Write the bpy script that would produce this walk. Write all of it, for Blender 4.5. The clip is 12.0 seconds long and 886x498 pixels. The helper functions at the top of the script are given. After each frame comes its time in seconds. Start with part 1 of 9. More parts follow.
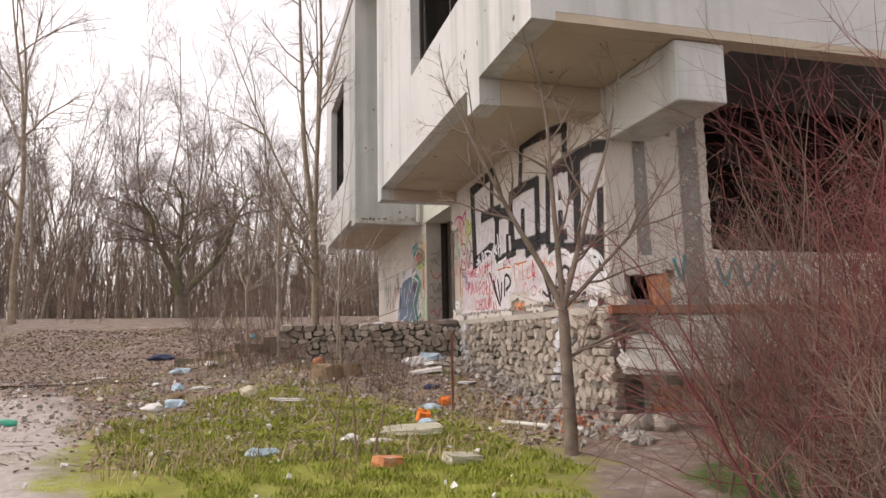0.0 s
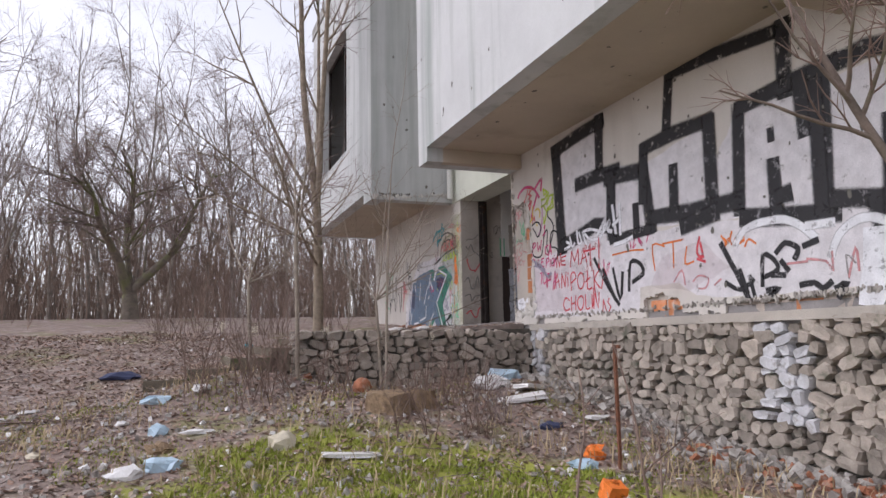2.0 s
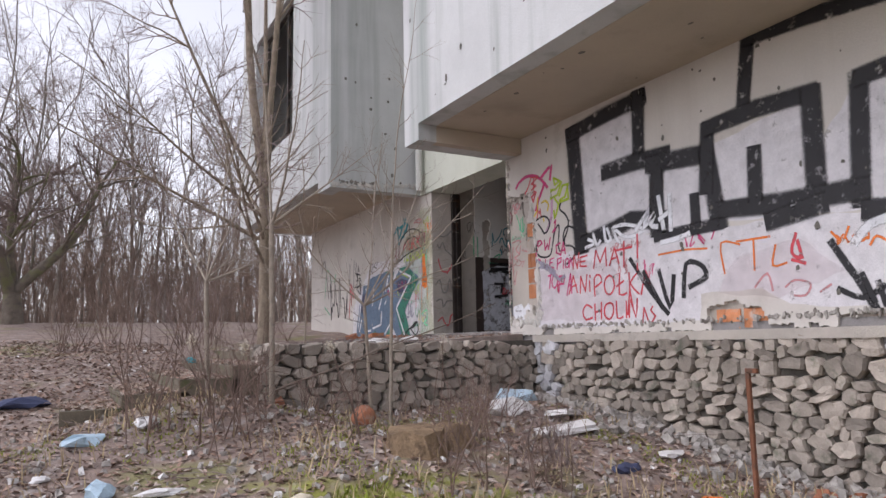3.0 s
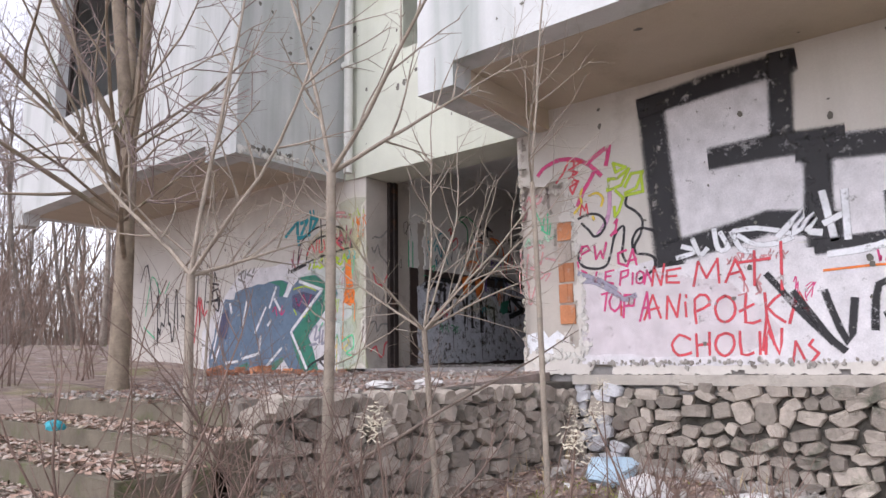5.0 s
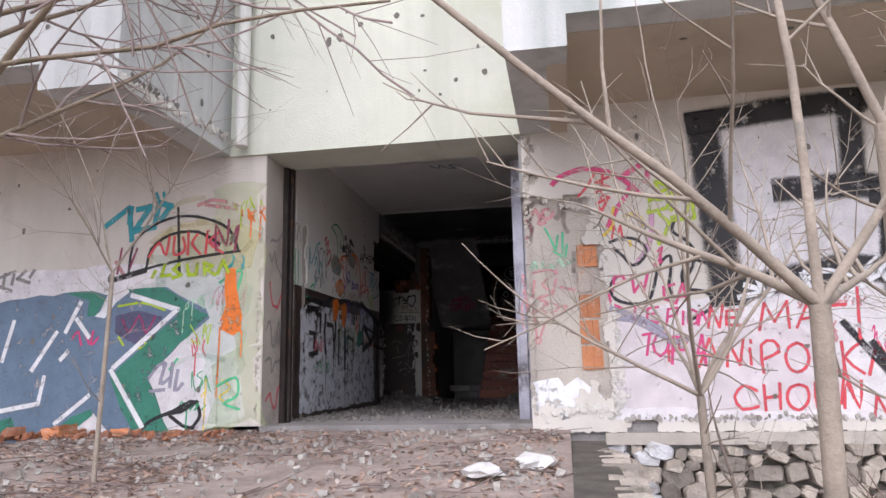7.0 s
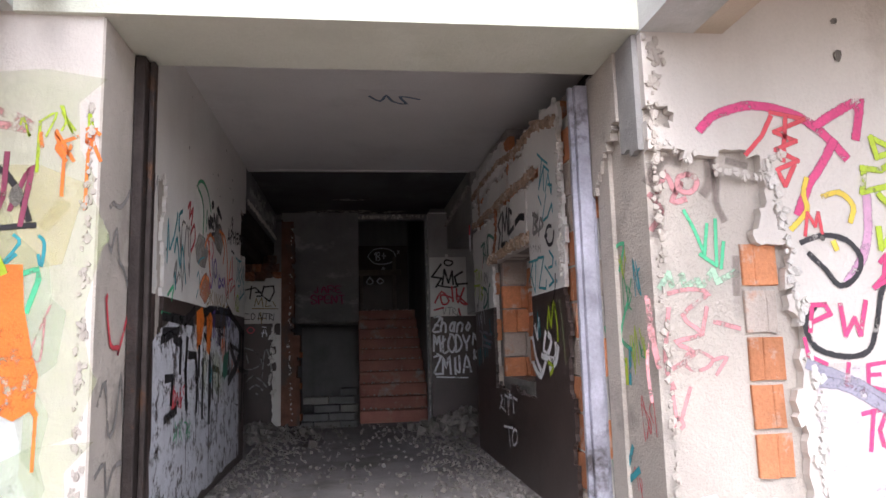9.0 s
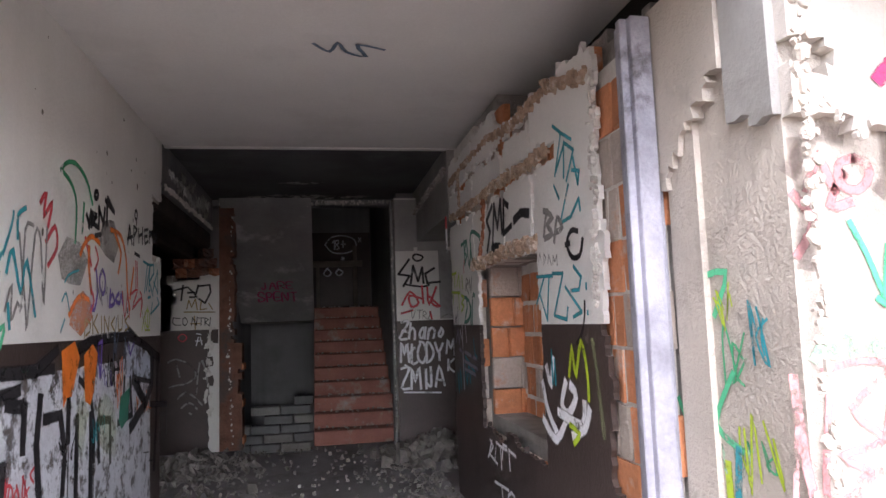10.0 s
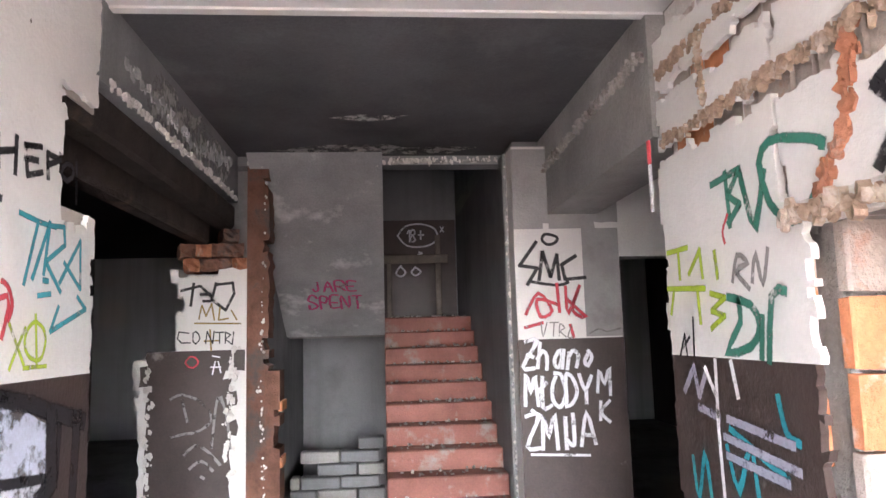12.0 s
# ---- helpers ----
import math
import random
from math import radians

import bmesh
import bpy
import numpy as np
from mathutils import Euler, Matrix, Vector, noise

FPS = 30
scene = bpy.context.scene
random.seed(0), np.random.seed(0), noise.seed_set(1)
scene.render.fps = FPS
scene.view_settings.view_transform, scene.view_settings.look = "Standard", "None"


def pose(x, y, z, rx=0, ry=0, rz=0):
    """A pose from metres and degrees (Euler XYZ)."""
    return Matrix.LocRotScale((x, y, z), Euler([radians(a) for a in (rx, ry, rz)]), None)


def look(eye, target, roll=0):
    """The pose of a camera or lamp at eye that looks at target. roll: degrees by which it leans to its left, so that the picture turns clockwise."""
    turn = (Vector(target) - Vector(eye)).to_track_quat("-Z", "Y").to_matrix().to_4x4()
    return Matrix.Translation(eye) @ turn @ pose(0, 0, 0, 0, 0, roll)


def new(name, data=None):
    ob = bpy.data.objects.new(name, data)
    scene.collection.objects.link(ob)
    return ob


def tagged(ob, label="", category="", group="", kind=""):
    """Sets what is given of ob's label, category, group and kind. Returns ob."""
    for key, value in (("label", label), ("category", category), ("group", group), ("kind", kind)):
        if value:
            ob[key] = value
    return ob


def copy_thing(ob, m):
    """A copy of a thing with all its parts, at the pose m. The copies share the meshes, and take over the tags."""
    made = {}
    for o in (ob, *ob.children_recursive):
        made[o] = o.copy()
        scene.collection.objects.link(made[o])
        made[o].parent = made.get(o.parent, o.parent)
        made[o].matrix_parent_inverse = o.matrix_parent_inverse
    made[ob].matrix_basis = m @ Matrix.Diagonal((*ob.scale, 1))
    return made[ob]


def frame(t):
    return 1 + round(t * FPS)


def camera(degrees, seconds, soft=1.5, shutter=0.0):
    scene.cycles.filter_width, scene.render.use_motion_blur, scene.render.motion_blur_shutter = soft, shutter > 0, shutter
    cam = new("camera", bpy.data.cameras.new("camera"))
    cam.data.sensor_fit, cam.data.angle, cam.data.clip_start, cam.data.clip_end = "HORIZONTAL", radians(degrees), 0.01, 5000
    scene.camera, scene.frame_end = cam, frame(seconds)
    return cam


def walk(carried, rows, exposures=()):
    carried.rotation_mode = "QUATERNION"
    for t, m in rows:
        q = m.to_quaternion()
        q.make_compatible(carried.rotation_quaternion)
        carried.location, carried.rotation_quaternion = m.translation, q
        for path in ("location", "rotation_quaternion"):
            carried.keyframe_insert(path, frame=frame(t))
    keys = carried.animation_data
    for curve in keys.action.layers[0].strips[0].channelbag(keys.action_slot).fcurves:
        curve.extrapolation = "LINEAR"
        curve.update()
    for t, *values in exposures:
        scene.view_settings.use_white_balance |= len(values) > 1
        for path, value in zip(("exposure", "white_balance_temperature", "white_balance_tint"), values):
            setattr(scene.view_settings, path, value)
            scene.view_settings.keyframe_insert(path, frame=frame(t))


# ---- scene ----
cam = camera(65.0, 12.0)
METRES, EYE, TILT, LEAN, TURN = 21.0, 1.5, 0.0, 0.0, -15.8
ROWS = [
    (0.0, 0.0, 0.0, 0.0, 0.14, 7.42, 1.04),
    (0.5, -0.0207, 0.0368, 0.0002, -0.0, 7.33, 0.98),
    (1.0, -0.0425, 0.0794, 0.0023, -1.24, 7.09, 0.99),
    (1.5, -0.0624, 0.1243, 0.0038, -3.6, 6.72, 1.07),
    (2.0, -0.0853, 0.1674, 0.0081, -4.55, 7.4, 1.08),
    (2.5, -0.1088, 0.2087, 0.0128, -8.28, 7.49, 1.06),
    (3.0, -0.1335, 0.2521, 0.0143, -13.06, 7.6, 1.04),
    (5.0, -0.209, 0.4275, 0.0238, -34.79, 9.18, 0.84),
    (5.5, -0.2253, 0.4709, 0.0266, -42.62, 9.56, 1.11),
    (6.0, -0.2374, 0.5107, 0.0304, -49.74, 9.51, 1.0),
    (6.5, -0.2462, 0.5523, 0.0353, -57.4, 9.69, 1.08),
    (8.5, -0.1632, 0.6775, 0.0516, -78.21, 10.41, 1.55),
    (9.0, -0.1338, 0.6959, 0.0674, -81.23, 7.84, 1.56),
    (9.5, -0.1065, 0.704, 0.0789, -83.56, 6.06, 1.68),
    (10.0, -0.0728, 0.7075, 0.0833, -84.22, 5.96, 1.96),
    (10.5, -0.0327, 0.7175, 0.0825, -81.58, 6.44, 1.79),
    (11.0, 0.0043, 0.7312, 0.0832, -78.72, 6.62, 1.67),
    (11.5, 0.0356, 0.7394, 0.0839, -78.49, 6.7, 1.7),
    (12.0, 0.0535, 0.7473, 0.0871, -79.01, 6.9, 1.58),
]
walk(cam, [(t, pose(0, 0, EYE, TILT, LEAN, TURN) @ pose(METRES * x, METRES * y, METRES * z, 90 + pitch, roll, yaw)) for t, x, y, z, yaw, pitch, roll in ROWS],
     exposures=[(0.0, 1.02, 7300, 18), (0.8, 0.87, 6650, 18), (2.5, 0.88, 6300, 18), (5.0, 1.38, 6250, 18), (6.5, 1.52, 6250, 18), (8.3, 1.85, 6200, 18), (9.0, 2.35, 6250, 18), (9.5, 3.0, 6300, 18), (10.0, 3.2, 6250, 18), (10.5, 4.2, 6300, 18), (11.0, 5.2, 6350, 18), (11.5, 5.85, 6300, 18), (12.0, 5.8, 6300, 18)])

# ---- world and light: a bright overcast day ----
world = bpy.data.worlds.new("overcast_sky")
scene.world = world
world.use_nodes = True
wn, wl = world.node_tree.nodes, world.node_tree.links
sky = wn.new("ShaderNodeTexSky")
sky.sky_type = "NISHITA"
sky.sun_disc = False
sky.sun_elevation, sky.sun_rotation = radians(50), radians(281)
sky.air_density, sky.dust_density, sky.ozone_density = 1.0, 1.2, 1.0
hue = wn.new("ShaderNodeHueSaturation")
hue.inputs["Saturation"].default_value = 0.2
wl.new(sky.outputs[0], hue.inputs["Color"])
wl.new(hue.outputs[0], wn["Background"].inputs[0])
wn["Background"].inputs[1].default_value = 0.14

sun_data = bpy.data.lights.new("sun", "SUN")
sun_data.energy, sun_data.angle, sun_data.color = 0.45, radians(25), (1.0, 0.97, 0.93)
sun = new("sun", sun_data)
sun.matrix_world = look((-20, 4.0, 24), (0, 0, 0))

# ---- materials ----
def material(name, base, rough=0.85, metal=0.0, var=0.25, scale=3.0, grain=60.0, bump=0.25, tint=None, tint_at=0.55,
             tint_scale=1.2, tint_soft=0.12, per_object=0.0, streak=None, streak_amount=0.0, spec=0.3, bump_scale=None, speck=0.5):
    """A procedural surface: base colour, broad variation, grain, relief, a second colour in patches, rain streaks."""
    m = bpy.data.materials.new(name)
    m.use_nodes = True
    n, l = m.node_tree.nodes, m.node_tree.links
    b = n["Principled BSDF"]
    b.inputs["Roughness"].default_value, b.inputs["Metallic"].default_value = rough, metal
    b.inputs["Specular IOR Level"].default_value = spec
    geo = n.new("ShaderNodeNewGeometry")
    pos = geo.outputs["Position"]

    def tex(sc, detail=5.0, rgh=0.6, vec=pos, stretch=None):
        t = n.new("ShaderNodeTexNoise")
        t.inputs["Scale"].default_value, t.inputs["Detail"].default_value, t.inputs["Roughness"].default_value = sc, detail, rgh
        if stretch:
            mp = n.new("ShaderNodeMapping")
            mp.inputs["Scale"].default_value = stretch
            l.new(vec, mp.inputs["Vector"])
            l.new(mp.outputs[0], t.inputs["Vector"])
        else:
            l.new(vec, t.inputs["Vector"])
        return t.outputs["Fac"]

    def ramp(fac, lo, hi):
        r = n.new("ShaderNodeMapRange")
        r.inputs["From Min"].default_value, r.inputs["From Max"].default_value = lo, hi
        l.new(fac, r.inputs["Value"])
        return r.outputs[0]

    def mix(fac, a, c, mode="MIX"):
        x = n.new("ShaderNodeMix")
        x.data_type, x.blend_type = "RGBA", mode
        for s, v in ((x.inputs[0], fac), (x.inputs[6], a), (x.inputs[7], c)):
            if hasattr(v, "is_linked"):
                l.new(v, s)
            else:
                s.default_value = v if isinstance(v, float) else (*v[:3], 1)
        return x.outputs[2]

    lo, hi = [c * (1 - var) for c in base], [min(1, c * (1 + var)) for c in base]
    col = mix(ramp(tex(scale), 0.3, 0.7), lo, hi)
    g = tex(grain, 3.0, 0.7)
    col = mix(speck, col, mix(ramp(g, 0.25, 0.75), (0.72, 0.72, 0.72), (1.2, 1.2, 1.2)), "MULTIPLY") if var else col
    if tint:
        t = ramp(tex(tint_scale, 8.0, 0.65), tint_at, tint_at + tint_soft)
        col = mix(t, col, tint)
    if streak:
        f = ramp(tex(1.0, 4.0, 0.6, stretch=(2.2, 2.2, 0.12)), 0.5, 0.78)
        k = n.new("ShaderNodeMath")
        k.operation = "MULTIPLY"
        l.new(f, k.inputs[0])
        k.inputs[1].default_value = streak_amount
        col = mix(k.outputs[0], col, streak)
    if per_object:
        oi = n.new("ShaderNodeObjectInfo")
        v = ramp(oi.outputs["Random"], 0.0, 1.0)
        hs = n.new("ShaderNodeHueSaturation")
        mr = n.new("ShaderNodeMapRange")
        mr.inputs["To Min"].default_value, mr.inputs["To Max"].default_value = 1 - per_object, 1 + per_object
        l.new(v, mr.inputs["Value"])
        l.new(mr.outputs[0], hs.inputs["Value"])
        l.new(col, hs.inputs["Color"])
        col = hs.outputs[0]
    l.new(col, b.inputs["Base Color"])
    if bump:
        bp = n.new("ShaderNodeBump")
        bp.inputs["Strength"].default_value, bp.inputs["Distance"].default_value = bump, 0.02
        h = n.new("ShaderNodeMath")
        h.operation = "ADD"
        l.new(g, h.inputs[0])
        l.new(tex(bump_scale or scale * 4, 6.0, 0.65), h.inputs[1])
        l.new(h.outputs[0], bp.inputs["Height"])
        l.new(bp.outputs[0], b.inputs["Normal"])
    return m


M_WHITE = material("white_render", (0.57, 0.58, 0.575), var=0.1, scale=0.9, grain=45, tint=(0.44, 0.46, 0.42), tint_at=0.57,
                   tint_scale=0.9, tint_soft=0.3, streak=(0.24, 0.28, 0.25), streak_amount=0.8, speck=0.16)
M_GREENISH = material("algae_render", (0.63, 0.65, 0.56), var=0.08, scale=1.0, tint=(0.50, 0.53, 0.36), tint_at=0.54, tint_scale=0.7,
                      tint_soft=0.3, streak=(0.42, 0.45, 0.36), streak_amount=0.4, speck=0.16)
M_FACADE = material("lower_plaster", (0.62, 0.585, 0.54), var=0.08, scale=0.8, tint=(0.42, 0.38, 0.34), tint_at=0.58, tint_scale=1.4,
                    tint_soft=0.2, streak=(0.40, 0.36, 0.32), streak_amount=0.35, speck=0.16)
M_SOFFIT = material("soffit_concrete", (0.50, 0.43, 0.34), var=0.12, scale=0.7, tint=(0.36, 0.30, 0.23), tint_at=0.55, tint_soft=0.25, speck=0.16)
M_CONCRETE = material("concrete", (0.36, 0.35, 0.33), var=0.18, scale=2.0, tint=(0.20, 0.19, 0.17), tint_at=0.55, tint_soft=0.2, bump=0.4)
M_INNER = material("inner_plaster", (0.72, 0.71, 0.68), var=0.07, scale=1.2, tint=(0.50, 0.48, 0.45), tint_at=0.58, tint_soft=0.25,
                   streak=(0.45, 0.42, 0.38), streak_amount=0.3, speck=0.16)
M_DADO = material("brown_dado_paint", (0.060, 0.043, 0.038), rough=0.42, var=0.25, scale=2.5, tint=(0.22, 0.20, 0.18), tint_at=0.66,
                  tint_scale=3.0, tint_soft=0.06, bump=0.15, spec=0.5)
M_CEIL = material("ceiling_plaster", (0.70, 0.69, 0.67), var=0.06, scale=0.9, tint=(0.54, 0.52, 0.50), tint_at=0.55, tint_soft=0.3, bump=0.1, speck=0.16)
# Soot of the burnt ceiling; also painted shade for the south overhang.
M_SOOT_SHADE = material("soot_and_shade_plaster", (0.095, 0.095, 0.098), var=0.4, scale=1.0, tint=(0.22, 0.22, 0.22), tint_at=0.60, tint_scale=0.9, tint_soft=0.25)
M_GREYWALL = material("grey_stained_plaster", (0.25, 0.255, 0.255), var=0.15, scale=1.3, tint=(0.16, 0.16, 0.16), tint_at=0.52, tint_scale=1.1,
                      tint_soft=0.25, streak=(0.12, 0.12, 0.12), streak_amount=0.6)
M_FLIGHT = material("mottled_pale_plaster", (0.36, 0.36, 0.355), var=0.2, scale=2.0, tint=(0.62, 0.62, 0.60), tint_at=0.54, tint_scale=2.2, tint_soft=0.1, bump=0.4)
# Near-black base: the gloom of unlit rooms is painted into this colour.
M_DARK = material("painted_gloom_plaster", (0.016, 0.015, 0.0145), var=0.3, scale=1.0)
M_FLOOR = material("dusty_floor", (0.27, 0.255, 0.25), var=0.2, scale=2.0, tint=(0.13, 0.12, 0.11), tint_at=0.52, tint_scale=2.2, tint_soft=0.2)
M_STAIR = material("red_painted_step", (0.30, 0.13, 0.10), rough=0.7, var=0.2, scale=3.0, tint=(0.34, 0.30, 0.27), tint_at=0.56, tint_scale=3.5, tint_soft=0.12)
M_TERRACE = material("littered_terrace", (0.33, 0.27, 0.24), var=0.3, scale=4.0, grain=35, tint=(0.45, 0.42, 0.39), tint_at=0.56, tint_scale=1.6, tint_soft=0.12, bump=0.6)
M_KERB = material("mossy_kerb_concrete", (0.17, 0.145, 0.11), var=0.25, scale=5.0, tint=(0.10, 0.12, 0.045), tint_at=0.55, tint_scale=3.0, tint_soft=0.12, bump=0.5)
M_MOSSBARK = material("mossy_dark_bark", (0.19, 0.16, 0.13), var=0.3, scale=6.0, grain=60, tint=(0.15, 0.17, 0.05), tint_at=0.5, tint_scale=1.5, tint_soft=0.2, bump=0.7)
M_BARK = material("bark", (0.28, 0.225, 0.17), var=0.3, scale=8.0, grain=70, tint=(0.13, 0.14, 0.07), tint_at=0.58, tint_scale=2.5, bump=0.6)
M_BROWNBARK = material("brown_young_bark", (0.21, 0.165, 0.135), var=0.3, scale=8.0, grain=70, tint=(0.13, 0.12, 0.07), tint_at=0.58, tint_scale=2.5, bump=0.5)
M_DRY = material("dry_brown_stem", (0.20, 0.14, 0.115), var=0.3, scale=6.0, bump=0.0, per_object=0.2)
M_SHRUB = material("reddish_brown_stem", (0.23, 0.135, 0.10), var=0.3, scale=6.0, bump=0.0, per_object=0.2)
M_TWIG = material("twig_bark", (0.25, 0.195, 0.18), var=0.2, scale=6.0, bump=0.0, per_object=0.2)
M_WOODBARK = material("grey_woodland_bark", (0.24, 0.205, 0.175), var=0.3, scale=5.0, grain=60, tint=(0.22, 0.22, 0.13), tint_at=0.58, tint_scale=1.5, bump=0.4, per_object=0.3)
M_WOODTWIG = material("purplish_woodland_twig", (0.26, 0.205, 0.19), var=0.2, scale=3.0, bump=0.0, per_object=0.25)
M_UNDERWOOD = material("pale_brown_underwood", (0.27, 0.20, 0.16), var=0.25, scale=4.0, bump=0.0, per_object=0.3)
M_SAPLING = material("pale_sapling_bark", (0.32, 0.27, 0.22), var=0.2, scale=9.0, grain=90, tint=(0.22, 0.20, 0.17), tint_at=0.57, tint_scale=12, bump=0.3)
M_REDTWIG = material("red_twig_bark", (0.20, 0.065, 0.065), var=0.25, scale=6.0, bump=0.0, per_object=0.2)
M_PIER = material("bare_grey_render", (0.47, 0.43, 0.38), var=0.14, scale=2.0, tint=(0.30, 0.27, 0.24), tint_at=0.55, tint_scale=2.5, tint_soft=0.15, bump=0.5, speck=0.16)
M_MORTAR = material("old_mortar", (0.30, 0.285, 0.265), var=0.25, scale=4.0, tint=(0.16, 0.15, 0.14), tint_at=0.55, tint_scale=3.0, tint_soft=0.2, bump=0.7)
M_CRUMB = material("brown_crumbling_mortar", (0.40, 0.29, 0.21), var=0.3, scale=14.0, tint=(0.56, 0.48, 0.40), tint_at=0.52, tint_scale=9.0, bump=0.6)
M_PANELGREY = material("bare_grey_plaster", (0.34, 0.335, 0.325), var=0.15, scale=2.5, tint=(0.22, 0.21, 0.2), tint_at=0.56, tint_scale=2.0, tint_soft=0.2, speck=0.2)
# Wall core kept dark to paint in the shadow between the stones.
M_JOINT = material("joint_with_gap_shadow", (0.12, 0.11, 0.095), var=0.35, scale=5.0, bump=0.7)
M_STONE = material("rubble_stone", (0.36, 0.315, 0.27), var=0.22, scale=6.0, grain=50, tint=(0.17, 0.17, 0.13), tint_at=0.56, tint_scale=5.0, bump=0.6, per_object=0.38)
M_STONE_WHITE = material("whitewashed_stone", (0.58, 0.58, 0.60), var=0.15, scale=6.0, tint=(0.30, 0.28, 0.26), tint_at=0.54, tint_scale=7.0, bump=0.6, per_object=0.15)
M_BRICK = material("hollow_clay_brick", (0.56, 0.235, 0.115), var=0.2, scale=5.0, tint=(0.54, 0.41, 0.34), tint_at=0.56, tint_scale=6.0, tint_soft=0.1, bump=0.4, per_object=0.22)
M_BRICK_PALE = material("mortar_smeared_brick", (0.46, 0.40, 0.35), var=0.15, scale=4.0, tint=(0.48, 0.24, 0.13), tint_at=0.58, tint_scale=4.0, tint_soft=0.12, bump=0.5, per_object=0.15)
M_METAL = material("dark_rusty_steel", (0.055, 0.045, 0.042), rough=0.55, metal=0.6, var=0.3, scale=6.0, tint=(0.12, 0.06, 0.035), tint_at=0.56, tint_scale=7.0)
M_PIPE = material("white_painted_pipe", (0.68, 0.68, 0.64), rough=0.5, var=0.1, scale=3.0, tint=(0.42, 0.43, 0.36), tint_at=0.58)


def paint(name, col, rough=0.55, wear=0.0, haze=0.0):
    """Sprayed paint: thinned out in specks towards the edge of a stroke and worn off in places; haze: a thin mist of it."""
    m = material(name, col, rough=rough, var=0.14, scale=7.0, grain=80, bump=0.12, spec=0.4)
    n, l = m.node_tree.nodes, m.node_tree.links
    edge = n.new("ShaderNodeAttribute")
    edge.attribute_name = "edge"
    geo = n.new("ShaderNodeNewGeometry")

    def specks(scale, detail):
        t = n.new("ShaderNodeTexNoise")
        t.inputs["Scale"].default_value, t.inputs["Detail"].default_value, t.inputs["Roughness"].default_value = scale, detail, 0.75
        l.new(geo.outputs["Position"], t.inputs["Vector"])
        return t.outputs["Fac"]

    def calc(op, a, b):
        k = n.new("ShaderNodeMath")
        k.operation = op
        for s, v in zip(k.inputs, (a, b)):
            if hasattr(v, "is_linked"):
                l.new(v, s)
            else:
                s.default_value = v
        return k.outputs[0]

    soft = calc("MULTIPLY", calc("ADD", calc("SUBTRACT", specks(130.0, 2.0), calc("MULTIPLY", edge.outputs["Fac"], 0.62)), 0.08), 2.4)
    worn = calc("MULTIPLY", calc("SUBTRACT", specks(9.0, 9.0), 0.34 + wear), 9.0)
    alpha = n.new("ShaderNodeClamp")
    mist = calc("MULTIPLY", calc("SUBTRACT", 1.0, edge.outputs["Fac"]), calc("MULTIPLY", calc("ADD", specks(5.0, 6.0), calc("MULTIPLY", specks(90.0, 2.0), 0.6)), haze))
    l.new(mist if haze else calc("MINIMUM", soft, worn), alpha.inputs[0])
    l.new(alpha.outputs[0], n["Principled BSDF"].inputs["Alpha"])
    return m


P_BLACK, P_RED, P_PINK = paint("black_spray", (0.022, 0.021, 0.024)), paint("red_spray", (0.62, 0.07, 0.09)), paint("magenta_spray", (0.62, 0.06, 0.20))
P_WHITE, P_BLUE, P_TEAL = paint("white_spray", (0.74, 0.75, 0.78)), paint("slate_blue_spray", (0.13, 0.19, 0.27)), paint("teal_spray", (0.03, 0.30, 0.36))
P_GREEN, P_LIME, P_ORANGE = paint("green_spray", (0.05, 0.36, 0.17)), paint("lime_spray", (0.42, 0.56, 0.03)), paint("orange_spray", (0.80, 0.20, 0.03))
P_MINT, P_VIOLET, P_GREY = paint("mint_spray", (0.50, 0.68, 0.55), haze=0.28), paint("violet_spray", (0.15, 0.09, 0.38)), paint("grey_spray", (0.25, 0.24, 0.23), wear=0.04)
P_DGREEN, P_BROWN, P_YELLOW = paint("dark_green_spray", (0.04, 0.20, 0.14)), paint("ochre_spray", (0.30, 0.21, 0.06)), paint("yellow_spray", (0.75, 0.55, 0.06))
P_PALE = paint("whitewash", (0.66, 0.64, 0.66), wear=-0.05)
P_FADED, P_FADEDG = paint("faded_red_spray", (0.56, 0.26, 0.27), wear=0.05), paint("faded_green_spray", (0.36, 0.55, 0.40), wear=0.05)
P_LIMEHAZE, P_YELLOWHAZE = paint("lime_sprayed_haze", (0.55, 0.66, 0.30), haze=0.26), paint("yellow_sprayed_haze", (0.72, 0.62, 0.25), haze=0.3)
P_FLAKE = paint("flaking_limewash", (0.42, 0.41, 0.38), wear=0.1)
P_PINKISH = paint("pink_sprayed_haze", (0.64, 0.40, 0.45), haze=0.16)
P_FADEDPINK, P_GREYV = paint("faded_violet_spray", (0.58, 0.32, 0.48), wear=0.04), paint("violet_grey_spray", (0.30, 0.29, 0.36), wear=0.02)
P_SOOT2, P_GREEN2 = paint("brown_soot_smear", (0.13, 0.08, 0.07), haze=0.5), paint("bright_green_spray", (0.08, 0.50, 0.26))
P_VIOLETHAZE, P_VIOLETRED = paint("violet_sprayed_haze", (0.14, 0.09, 0.20), haze=0.6), paint("dark_red_spray", (0.26, 0.05, 0.10))
P_MURAL = paint("dirty_white_spray", (0.60, 0.62, 0.67), wear=0.04)
P_PALEBLUE = paint("pale_blue_grey_spray", (0.52, 0.56, 0.66), wear=0.06)
P_ORANGEHAZE, P_GREYHAZE = paint("orange_sprayed_haze", (0.75, 0.24, 0.08), haze=0.6), paint("grey_sprayed_haze", (0.30, 0.28, 0.26), haze=0.6)
